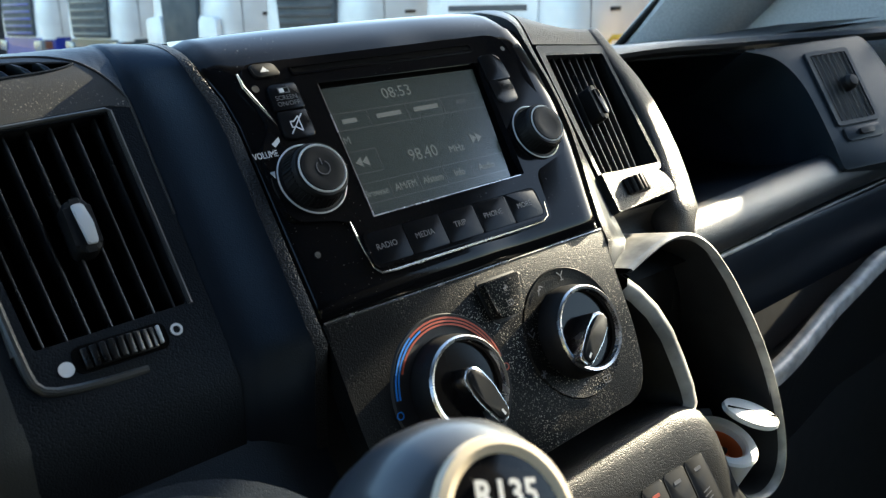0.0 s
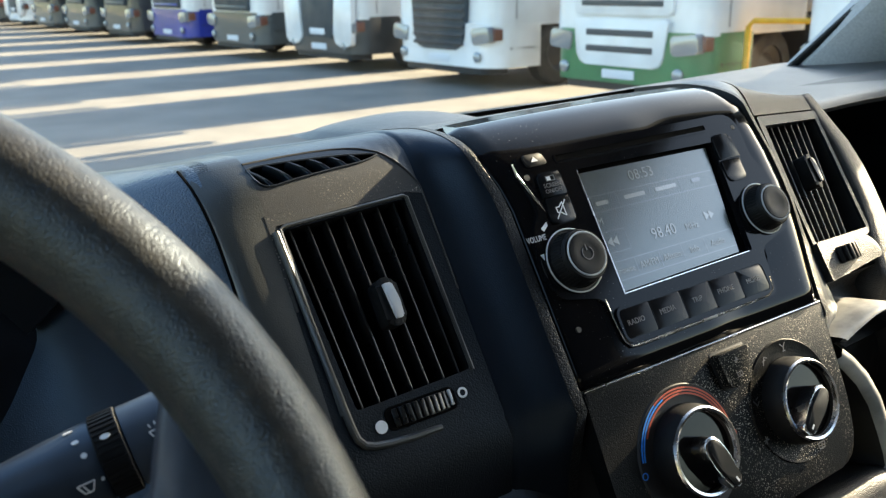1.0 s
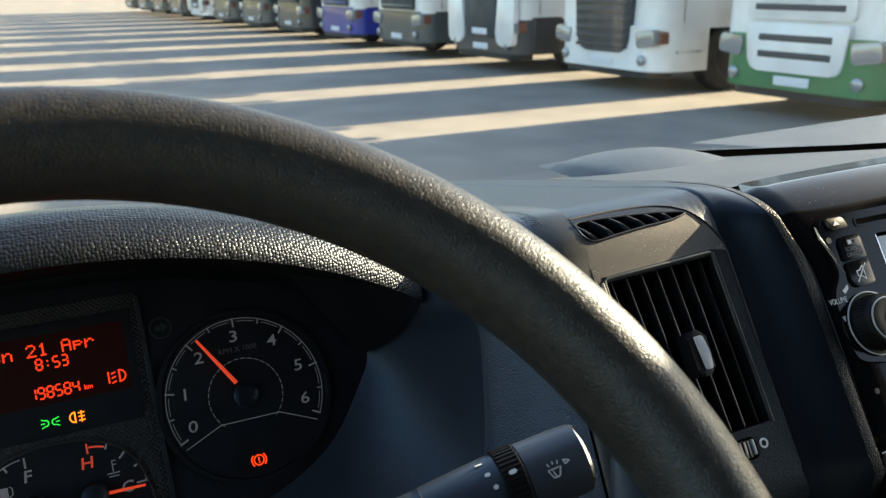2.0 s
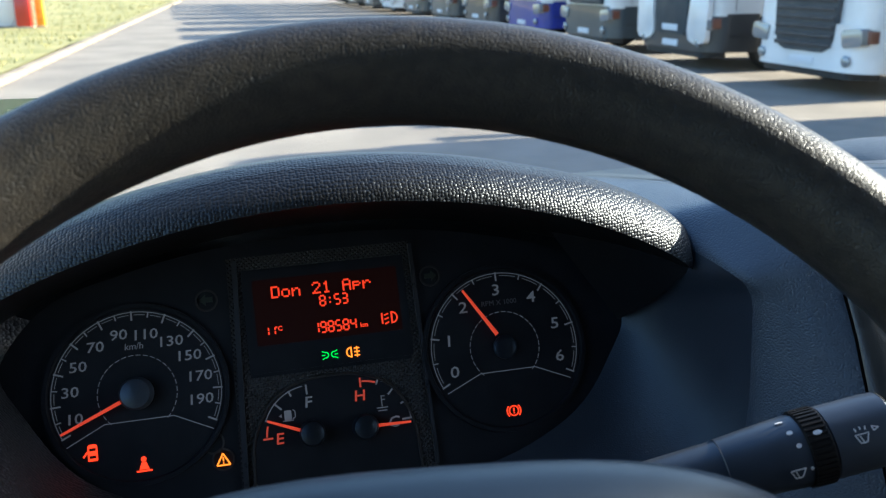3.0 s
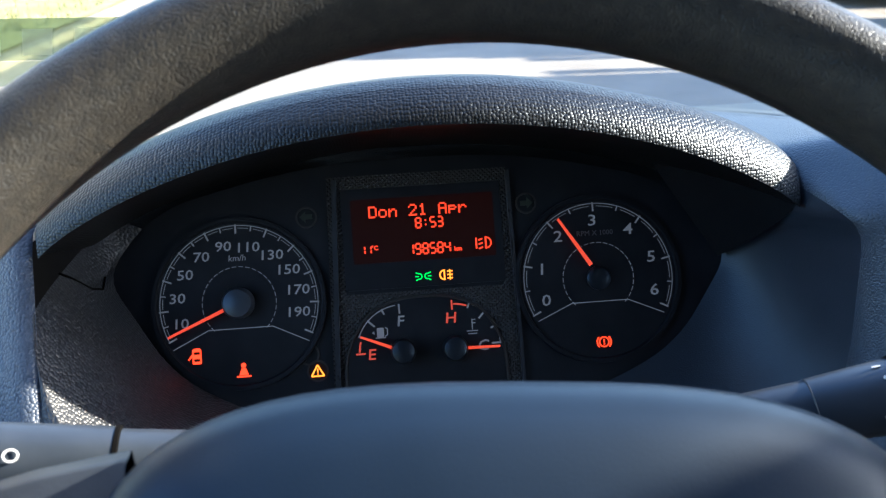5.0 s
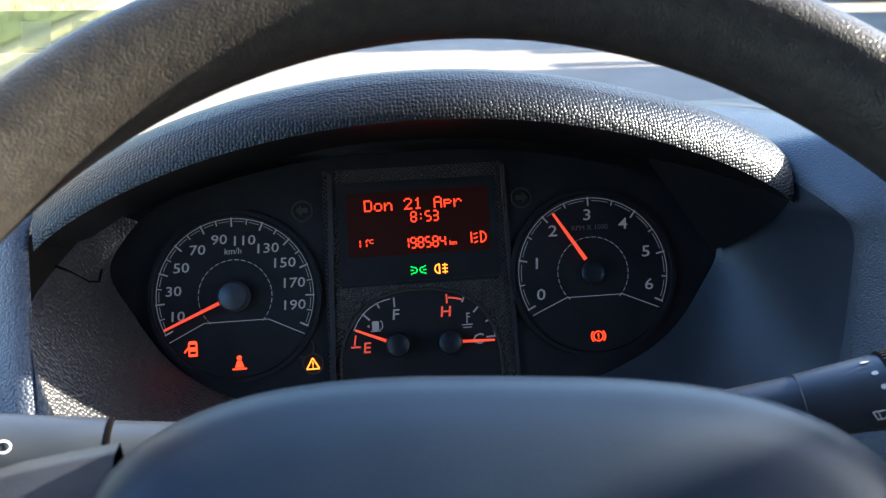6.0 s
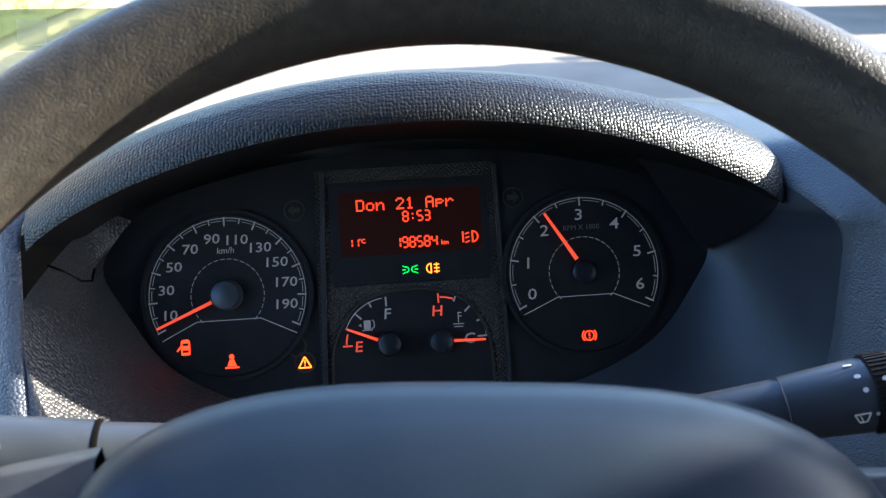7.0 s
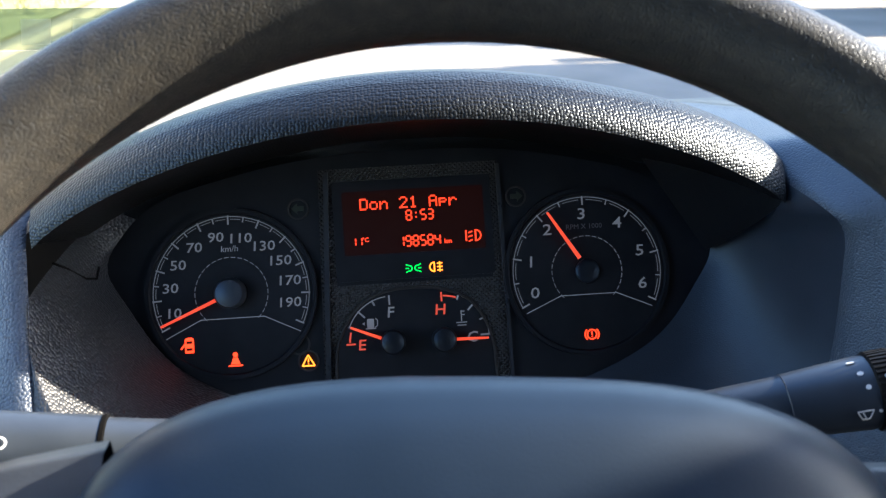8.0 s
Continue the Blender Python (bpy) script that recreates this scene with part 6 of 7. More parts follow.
for _i in range(7):
    _a = -0.8 + 1.6 * _i / 6
    part("rib", box((0.0113 * math.sin(_a), 0.0113 * math.cos(_a), 0), (0.002, 0.0016, 0.0076), 0.0004, m=pose(0, 0, 0, 0, 0, -math.degrees(_a))), RUBBER, _r)
part("hollow", loft([[(x, y, z) for y, z in ((-0.0125, -0.003), (-0.0145, -0.016), (-0.02, -0.024), (-0.034, -0.022), (-0.046, -0.014), (-0.056, -0.008))] for x in [(-43 + 80 * i / 8) / 1000 for i in range(9)]]), DASH, DASHBOARD, "hollow under the vent sill", m=_m, sharp=180)

END_VENT = thing("air_vent", tilted((0.815, 0.478, 1.425), 31.5, -15), "dark slatted air vent at the dashboard's far end", "air vent")
part("housing", poly(k(round_poly([(-100, 50), (-62, 40), (-44, 12), (-39, -30), (-38, -82), (90, -82), (84, -20), (66, 40), (56, 52)], [4, 30, 24, 30, 4, 4, 20, 12, 6])), -0.10, 0.004, 0.006), ENDVENT, END_VENT)
part("frame", ring(k(round_poly([(-35, 46), (34, 47), (38, -45), (-30, -46)], 5)), k(round_poly([(-30, 41), (29, 42), (33, -40), (-25, -41)], 4)), 0.003, 0.0065), ENDVENT, END_VENT)
part("duct_back", poly(k([(-31, 42), (30, 43), (34, -41), (-26, -42)]), 0.0035, 0.0045), MATT, END_VENT)
vent_slats(END_VENT, (-30, 41), (29, 42), (33, -40), (-25, -41), 7, 0.0015)
for _ob in [o for o in END_VENT.children if o.name.startswith("slat")]:
    _ob.location.z = 0.0100
    _ob.data.materials[0] = DASH
part("tab", lathe([(0.009, 0.004), (0.0088, 0.012), (0.006, 0.0155), (0, 0.016)], 24, m=Matrix.Translation((0.010, 0.002, 0))), RUBBER, END_VENT)
part("roller_panel", poly(k(round_poly([(-26, -49), (32, -48), (35, -64), (-24, -65)], 4)), 0.003, 0.0065, 0.001), ENDVENT, END_VENT)
part("roller", poly(k(rrect(22, 7, 2, 6, -56.5)), 0.007, 0.010, 0.001), RUBBER, END_VENT)

for _ob in END_VENT.children:
    if not _ob.name.startswith("housing"):
        _ob.scale = (0.84, 0.86, 1)

# ---- lower centre console with switches, and the deep oddments tray ----
CONSOLE = thing("centre_console", VAN.copy(), "grained black lower console with switch bank and open pocket", "console")


def W(x, z, w=0.0):
    """A point on the console's upright face."""
    a = math.radians(10)
    return Vector((x, 0.381 + (z - 1.366) * math.tan(a) - w * math.cos(a), z + w * math.sin(a)))


# rounded rim that runs down beside the climate panel
_path = [(0.352, 1.372), (0.362, 1.364), (0.375, 1.350), (0.386, 1.332), (0.393, 1.312), (0.398, 1.294), (0.399, 1.282), (0.393, 1.275)]
_rows = []
for _i, (x, z) in enumerate(_path):
    a, b = Vector(_path[max(_i - 1, 0)]), Vector(_path[min(_i + 1, len(_path) - 1)])
    t = (b - a).normalized()
    n = Vector((-t.y, t.x)) * -1
    _rows.append([W(x - n.x * 0.006, z - n.y * 0.006, -0.05), W(x - n.x * 0.005, z - n.y * 0.005, -0.004), W(x - n.x * 0.002, z - n.y * 0.002, 0.0035), W(x + n.x * 0.003, z + n.y * 0.003, 0.0045), W(x + n.x * 0.008, z + n.y * 0.008, 0.0), W(x + n.x * 0.010, z + n.y * 0.010, -0.02), W(x + n.x * 0.010, z + n.y * 0.010, -0.06)])
part("pocket_rim", loft([q[1:5] for q in _rows]), PALE, CONSOLE, "worn grained pocket rim coloured sunlit pale", sharp=180)
part("pocket_wall", loft([q[:2] for q in _rows]), MATT, CONSOLE, sharp=180)
part("pocket_wall", loft([q[4:] for q in _rows]), MATT, CONSOLE, sharp=180)
part("pocket_back", loft([[W(x, z, -0.075) for z in (1.39, 1.33, 1.27)] for x in (0.16, 0.3, 0.40)]), MATT, CONSOLE)
# front block with its rounded upper ridge
_rows = []
for _i in range(45):
    x = mix(0.14, 0.468, _i / 44)
    z = knots(x, [(0.375, 1.287), (0.392, 1.2835), (0.402, 1.277), (0.410, 1.266), (0.420, 1.238), (0.432, 1.210), (0.448, 1.192), (0.47, 1.184)])
    y = 0.366 if x < 0.375 else min(0.366, W(x, z).y - 0.001)
    s_ = 1 - 0.5 * ease((x - 0.39) / 0.05)
    _rows.append([(x, y + 0.06, z - 0.012), (x, y + 0.02, z - 0.006), (x, y + 0.006, z - 0.001), (x, y - 0.003, z - 0.001), (x, y - 0.011 * s_, z - 0.008), (x, y - 0.021 * s_, z - 0.030), (x, y - 0.030 * s_, z - 0.06), (x, y - 0.036 * s_, z - 0.09), (x, y - 0.03, z - 0.2)])
part("front_block", loft(_rows), CONSOLESKIN, CONSOLE, "grained console front", sharp=180)
_sm = VAN.inverted() @ VAN @ Matrix.Translation((0.363, 0.3425, 1.2435)) @ pose(0, 0, 0, 60)
for _j, (_x, _w) in enumerate(((0.008, 0.019), (-0.0125, 0.020), (-0.0335, 0.020))):
    _b = part("switch", poly([(x + _x, y) for x, y in rrect(_w, 0.036, 0.002)], 0.0, 0.0055, 0.001), RUBBER, CONSOLE, "black rocker switch", _sm)
    part("switch_lamp", poly([(x + _x, y + 0.011) for x, y in rrect(0.0065, 0.002, 0.0006)], 0.0055, 0.0058), GREYMARK if _j < 2 else HOT, _b)
    bm = bmesh.new()
    for r in range(4):
        bar((_x - 0.0035, -0.003 - 0.0026 * r), (_x + 0.0035, -0.002 - 0.0026 * r), 0.0007, 0.0055, 0.0057, bm)
    part("switch_print", bm, GREYMARK, _b)
part("switch_frame", ring([(x - 0.0128, y) for x, y in rrect(0.066, 0.041, 0.003)], [(x - 0.0128, y) for x, y in rrect(0.0632, 0.0375, 0.002)], -0.004, 0.0035), MATT, CONSOLE, m=_sm)

TRAY = thing("oddments_tray", VAN.copy(), "tall open black oddments tray with a worn rim coloured sunlit pale", "tray")
_out = [(0.362, 1.376), (0.378, 1.3805), (0.395, 1.3845), (0.409, 1.3855), (0.420, 1.3842), (0.431, 1.3805), (0.441, 1.374), (0.449, 1.366), (0.456, 1.3565), (0.463, 1.346), (0.470, 1.333), (0.484, 1.305), (0.494, 1.277), (0.500, 1.245), (0.500, 1.215), (0.492, 1.196), (0.472, 1.188), (0.448, 1.194), (0.432, 1.212), (0.420, 1.240), (0.410, 1.268)]
for _n in range(2):              # round the outline off
    _out = _out[:1] + [(mix(a[0], b[0], f), mix(a[1], b[1], f)) for a, b in zip(_out, _out[1:]) for f in (0.25, 0.75)] + _out[-1:]
_rows = []
_c = Vector((0.43, 1.29))
for _x, _z in _out:
    n = (Vector((_x, _z)) - _c).normalized()
    _rows.append([W(_x + n.x * 0.0022, _z + n.y * 0.0022, -0.12), W(_x + n.x * 0.0022, _z + n.y * 0.0022, -0.003), W(_x + n.x * 0.0016, _z + n.y * 0.0016, 0.0005), W(_x, _z, 0.0012), W(_x - n.x * 0.0018, _z - n.y * 0.0018, -0.001), W(_x - n.x * 0.0024, _z - n.y * 0.0024, -0.005)])
part("rim", loft(_rows), PALE, TRAY, "worn rim coloured sunlit pale", sharp=70)
part("wall", loft([[W(x - (x - 0.43) * 0.03, z - (z - 1.29) * 0.03, w) for w in (-0.004, -0.03, -0.12)] for x, z in _out]), MATT, TRAY, sharp=70)
part("back", poly([(x, z) for x, z in _out], 0, 0.003), MATT, TRAY, m=Matrix(((1, 0, 0, 0), (0, 0, -1, 0.475), (0, 1, 0, 0), (0, 0, 0, 1))))
part("tray_floor", loft([[W(x, z, w) for w in (-0.002, -0.04, -0.11)] for x, z in ((0.404, 1.205), (0.43, 1.192), (0.47, 1.186), (0.498, 1.20))]), SOFT, TRAY)
# white ashtray pot with its lid tipped up, standing in the tray
POT = thing("ashtray_pot", VAN @ Matrix.Translation(W(0.444, 1.213, -0.028)) @ pose(0, 0, 0, 24, 0, 6), "white plastic ashtray pot with open lid and orange inside", "ashtray")
part("pot", lathe([(0, -0.004), (0.019, -0.004), (0.022, 0.0), (0.0235, 0.026), (0.024, 0.0285), (0.0225, 0.030), (0.0165, 0.0298), (0.0152, 0.0285), (0.0145, 0.02)], 40), WHITE, POT)
part("burnt_inside", lathe([(0.0146, 0.024), (0.013, 0.012), (0, 0.010)], 32), ORANGE, POT, "scorched orange inside")
part("stub_rest", box((0.003, 0.001, 0.0155), (0.003, 0.011, 0.010), 0.001, m=pose(0, 0, 0, 0, 0, 28)), MATT, POT)
_lid = part("lid", lathe([(0, 0.0), (0.0235, 0.0), (0.0245, 0.002), (0.0235, 0.006), (0.016, 0.0085), (0, 0.0092)], 40), WHITE, POT, "white tipped-up lid", Matrix.Translation((0.017, -0.003, 0.0455)) @ pose(0, 0, 0, -8, 12, -24) @ Matrix.Diagonal((0.98, 0.7, 0.6, 1)))
part("lid_slit", bar((-0.023, 0.004), (0.021, -0.008), 0.0011, 0.0078, 0.0094), VOID, _lid)
part("lid_hinge", box((0.008, 0.026, 0.028), (0.022, 0.008, 0.006), 0.002, m=pose(0, 0, 0, 20, 0, -30)), MATT, POT)

# ---- gear lever ----
GEAR = thing("gear_lever", VAN @ Matrix.Translation((0.075, 0.226, 1.409)) @ pose(0, 0, 0, 56, 18, -10), "dark glossy gear lever knob with pale ring and shift pattern", "gear lever")
part("knob", lathe([(0.011, -0.062), (0.0135, -0.05), (0.019, -0.034), (0.0255, -0.016), (0.0285, 0.0), (0.0285, 0.011), (0.0262, 0.021), (0.0215, 0.0275), (0.0185, 0.0292)], 56), KNOB, GEAR, sharp=180)
part("badge_ring", lathe([(0.0182, 0.0285), (0.0203, 0.0290), (0.0198, 0.0312), (0.0178, 0.0316), (0.0158, 0.0306), (0.0156, 0.0292)], 48), BEIGE, GEAR, "pale beige ring")
part("badge", lathe([(0.0160, 0.0294), (0.0158, 0.0304), (0.010, 0.0310), (0, 0.0312)], 40), PIANO, GEAR)
part("shift_print", lettering("R135", 0.0088, 0.0003, 0.0, 0.0062, 0.0312, bold=0.0002), SILVER, GEAR)
part("shift_print", lettering("246", 0.0088, 0.0003, 0.003, -0.0062, 0.0312, bold=0.0002), MARK, GEAR)
part("lever", tube([(0, 0, -0.05), (0.002, 0.02, -0.11)], 0.0075, 12), MATT, GEAR)
BOOT = thing("gear_gaiter", VAN @ Matrix.Translation((0.045, 0.30, 1.335)) @ pose(0, 0, 0, 50, 0, 4), "black folded leather gear lever gaiter", "gaiter")
_rows = []
for _j in range(15):
    t = _j / 14
    fold = 0.0035 * math.sin(t * math.pi * 5)
    r = []
    for _i in range(48):
        a = 2 * math.pi * _i / 48
        rr = mix(0.062, 0.016, ease(t) ** 0.8) + fold + 0.0025 * math.sin(5 * a + 6 * t)
        r.append((rr * math.cos(a) * 1.05, rr * math.sin(a), -0.01 + 0.066 * t))
    _rows.append(r)
part("leather", loft(_rows, close=True), LEATHER, BOOT, sharp=180)
part("gaiter_frame", ring([(x * 1.06, y) for x, y in circle(0.070, n=48)], [(x * 1.05, y) for x, y in circle(0.061, n=48)], -0.016, -0.006), SOFT, BOOT)
part("gaiter_seat", loft([[(x, 0.408, 1.36), (x, 0.39, 1.33), (x, 0.36, 1.30), (x, 0.33, 1.27), (x, 0.325, 1.22), (x, 0.36, 1.10)] for x in [-0.02 + 0.17 * i / 8 for i in range(9)]]), SOFT, DASHBOARD)

# ---- cab shell ----
def cab(name, bm, mat, label=""):
    ob = link(name, bm, mat)
    ob.matrix_world = VAN
    return tagged(ob, label, name.split("_")[0], kind="structure")


RIGHT, LEFT, SILL = 1.16, -0.66, 1.395
SCREEN_FOOT, SCREEN_HEAD = Vector((0, 0.96, 1.445)), Vector((0, 0.28, 2.03))   # the windscreen's line in side view


def screen_pt(x, t):
    p = SCREEN_FOOT.lerp(SCREEN_HEAD, t)
    bow = 0.03 * ((x - MID) / 0.92) ** 2
    return (x, p.y - bow, p.z)


ws = cab("windscreen", loft([[screen_pt(mix(LEFT + 0.04, RIGHT - 0.06, i / 20), t) for t in (0, 0.25, 0.5, 0.75, 1)] for i in range(21)]), GLASS, "clear raked windscreen")
ws.visible_shadow = False
# green film in the screen's lower corner with plain pale bars on it
FILM = thing("windscreen_sticker", VAN.copy(), "green film strip with pale characters in the windscreen corner", "sticker")
_foot = lambda x: 0.177 - 0.073 * (x + 0.46)
_st = []
for _i in range(13):
    x = mix(-0.615, -0.36, _i / 12)
    _st.append([tuple(Vector(screen_pt(x, _foot(x) + t)) + Vector((0, -0.004, -0.004))) for t in (0.0, 0.02, 0.04, 0.06)])
part("film", loft(_st), STICKER, FILM)
part("film_edge", loft([[tuple(Vector(screen_pt(x, _foot(x) + t)) + Vector((0, -0.004, -0.004))) for t in (-0.04, -0.02, -0.0005)] for x in [mix(-0.615, -0.36, i / 12) for i in range(13)]]), STICKPALE, FILM, "paler lower part of the film")
for _i in range(6):
    x0 = -0.602 + 0.036 * _i
    part("bar", loft([[tuple(Vector(screen_pt(x + 0.33 * t, _foot(x) + t)) + Vector((0, -0.006, -0.006))) for t in (0.012, 0.025, 0.037, 0.049)] for x in (x0, x0 + 0.007, x0 + 0.014, x0 + 0.021)]), STICKBAR, FILM)


def pillar(name, x0_, side):
    """The windscreen pillar with a rounded inner trim."""
    rows = []
    for i in range(15):
        t = mix(-0.12, 1.02, i / 14)
        y, z = screen_pt(x0_, t)[1:]
        x_in = x0_ - side * 0.085 * max(0.0, t)
        rows.append([(x_in - side * 0.028, y + 0.004, z + 0.004), (x_in - side * 0.032, y - 0.006, z - 0.006), (x_in - side * 0.022, y - 0.035, z - 0.016), (x_in + side * 0.005, y - 0.062, z - 0.028),
                     (x_in + side * 0.04, y - 0.09, z - 0.032), (x_in + side * 0.07, y - 0.10, z - 0.032), (x_in + side * 0.08, y - 0.02, z + 0.01), (x_in, y + 0.02, z + 0.015)])
    cab(name, loft(rows, close=True), LIGHTGREY, "grey cloth-lined windscreen pillar")


pillar("pillar_right", RIGHT - 0.06, 1)
pillar("pillar_left", LEFT + 0.04, -1)
cab("screen_edge_seal", tube([tuple(Vector(screen_pt(RIGHT - 0.095, t)) + Vector((0, 0.0, 0.002))) for t in [-0.05 + 0.11 * i for i in range(10)]], 0.006, 8), RUBBER, "black windscreen edge seal")
# passenger door: card below the window, frame round it
cab("door_card_right", box((RIGHT + 0.04, -0.1, 0.5 * (0.55 + SILL)), (0.08, 1.56, SILL - 0.55), 0.015), LINING, "grey lined passenger door below the window")
cab("door_mirror_panel", shift(poly(round_poly([(0.475, 1.392), (0.86, 1.392), (0.86, 1.60), (0.62, 1.70), (0.535, 1.635), (0.505, 1.58), (0.475, 1.573)], 0.012), 0, 0.06, 0.006), Matrix(((0, 0, -1, RIGHT + 0.06), (1, 0, 0, 0), (0, 1, 0, 0), (0, 0, 0, 1)))), LIGHTGREY, "grey mirror mounting panel in the door window")
cab("door_post_right", box((RIGHT + 0.04, 0.64, 1.62), (0.04, 0.04, 0.18), 0.008, m=pose(0, 0, 0, 30)), MATT, "black window division bar")
cab("door_frame_right", box((RIGHT + 0.04, -0.30, 2.23), (0.08, 1.15, 0.10), 0.015), LINING, "grey upper door frame")
cab("wall_rear", box((MID, -0.92, 1.4), (1.98, 0.06, 1.75), 0.01), LINING, "grey cab rear wall")
cab("header", box((MID, 0.285, 2.15), (1.98, 0.05, 0.2), 0.01), LINING, "grey header panel above the windscreen")
cab("ceiling", box((MID, -0.31, 2.28), (1.98, 1.24, 0.06), 0.01), HEADLINER, "dark grey cab roof lining")
cab("floor", box((MID, 0.1, 0.52), (1.98, 2.0, 0.05), 0.01), RUBBER, "black rubber cab floor")
cab("kick_panel", box((MID, 0.49, 0.91), (1.8, 0.02, 0.76), 0.005), MATT, "dark kick panel under the dashboard")
cab("wall_bulkhead", box((MID, 1.03, 0.95), (1.98, 0.05, 0.92), 0.01), MATT, "dark bulkhead under the dashboard")
cab("wall_left", box((LEFT - 0.05, -0.62, 1.84), (0.08, 0.6, 0.9), 0.01), LINING, "grey side wall behind the driver window")
cab("door_frame_left", box((LEFT - 0.05, -0.02, 2.2), (0.08, 0.62, 0.14), 0.015), LINING, "grey upper door frame")
cab("sill_left", box((LEFT - 0.03, 0.62, 0.98), (0.06, 0.75, 0.95), 0.01), LINING, "grey door pillar by the open driver door")

# ---- yard ----
def sheet(name, x0, x1, y0, y1, nx, ny, z, mat, label, kind="structure", wob=0.0):
    bm = loft([[(mix(x0, x1, i / nx), mix(y0, y1, j / ny), z + wob * noise.noise(Vector((mix(x0, x1, i / nx), mix(y0, y1, j / ny), 0)) * 0.3)) for j in range(ny + 1)] for i in range(nx + 1)])
    return tagged(link(name, bm, mat), label, name, kind=kind)


KERB = -4.05
sheet("ground", -1500, 1500, -1500, 1500, 2, 2, -0.03, GRASS, "green grass land to the horizon")
sheet("road", KERB, 60, -60, 260, 2, 2, 0.0, ASPHALT, "grey asphalt lorry yard with long morning shadows")
sheet("verge", KERB - 60, KERB - 0.21, -60, 260, 120, 160, 0.1, GRASS, "sunlit mown grass verge", wob=0.05)
for _i in range(40):
    kb = link("kerb_stone", box((KERB - 0.11, -20 + _i * 2.0, 0.03), (0.22, 1.985, 0.12), 0.02), CONCRETE)
    tagged(kb, "pale concrete kerb stone along the verge", "kerb stone", "kerb stones")


def blades():
    """Short grass tufts on the verge within sight."""
    bm = bmesh.new()
    rnd = random.Random(4)
    for _ in range(5000):
        y = 12 + 45 * rnd.random() ** 1.6
        x = KERB - 0.4 - 9 * rnd.random() ** 1.3
        h, a = rnd.uniform(0.04, 0.11), rnd.uniform(0, 6.28)
        dx, dy = 0.02 * math.cos(a), 0.02 * math.sin(a)
        v = [bm.verts.new(p) for p in ((x - dx, y - dy, 0.08), (x + dx, y + dy, 0.08), (x + rnd.uniform(-0.04, 0.04), y + rnd.uniform(-0.04, 0.04), 0.1 + h))]
        bm.faces.new(v)
    me = bpy.data.meshes.new("grass_tufts")
    bm.to_mesh(me)
    bm.free()
    me.materials.append(GRASS)
    return tagged(new("grass_tufts", me), "short uneven grass tufts on the verge", "grass", kind="stuff")


blades()


def marker(x, y, mat, label, h=0.9, r=0.16):
    t = thing("marker_post", Matrix.Translation((x, y, 0.1)), label, "marker post", "marker posts")
    part("post", box((0, 0, h / 2), (r * 2, r * 1.6, h), 0.05), mat, t)
    part("cap", box((0, 0, h + 0.02), (r * 2.1, r * 1.7, 0.05), 0.02), mat, t)
    part("foot", box((0, 0, 0.02), (r * 2.5, r * 2.1, 0.06), 0.02), CONCRETE, t)


marker(-7.35, 30.0, WHITE, "white marker block on the grass verge", 1.1, 0.34)
marker(-6.75, 29.6, PAINT["red"], "red marker post on the grass verge", 1.1, 0.22)
marker(-6.35, 29.9, YELLOW, "yellow marker post on the grass verge", 1.0, 0.12)
marker(-9.4, 30.4, YELLOW, "small yellow marker post on the grass verge", 0.8, 0.16)
_m = thing("molehill", Matrix.Translation((-8.2, 29.0, 0.1)), "small brown heap on the grass verge", "heap")
part("earth", shift(lathe([(0, 0.34), (0.07, 0.31), (0.14, 0.2), (0.2, 0.08), (0.26, -0.02)], 16), Matrix.Diagonal((0.9, 1.2, 1, 1))), material("earth", (0.16, 0.1, 0.06), 0.9), _m)


# ---- lorries: local x forward out of the grille, y to the lorry's left, z up ----
def wheel(parent, x, y):
    s = 1 if y > 0 else -1
    m = Matrix.Translation((x, y, 0.5)) @ pose(0, 0, 0, 90)
    w = part("wheel", lathe([(0.29, -0.16), (0.46, -0.15), (0.495, -0.11), (0.5, 0), (0.495, 0.11), (0.46, 0.15), (0.29, 0.16)], 28), TYRE, parent, "dark lorry wheel", m)
    part("rim", lathe([(0.29, -0.13), (0.2, -0.08), (0.1, -0.1), (0, -0.1)], 20), STEEL, w)
    part("rim", lathe([(0.29, 0.13), (0.2, 0.08), (0.1, 0.1), (0, 0.1)], 20), STEEL, w)


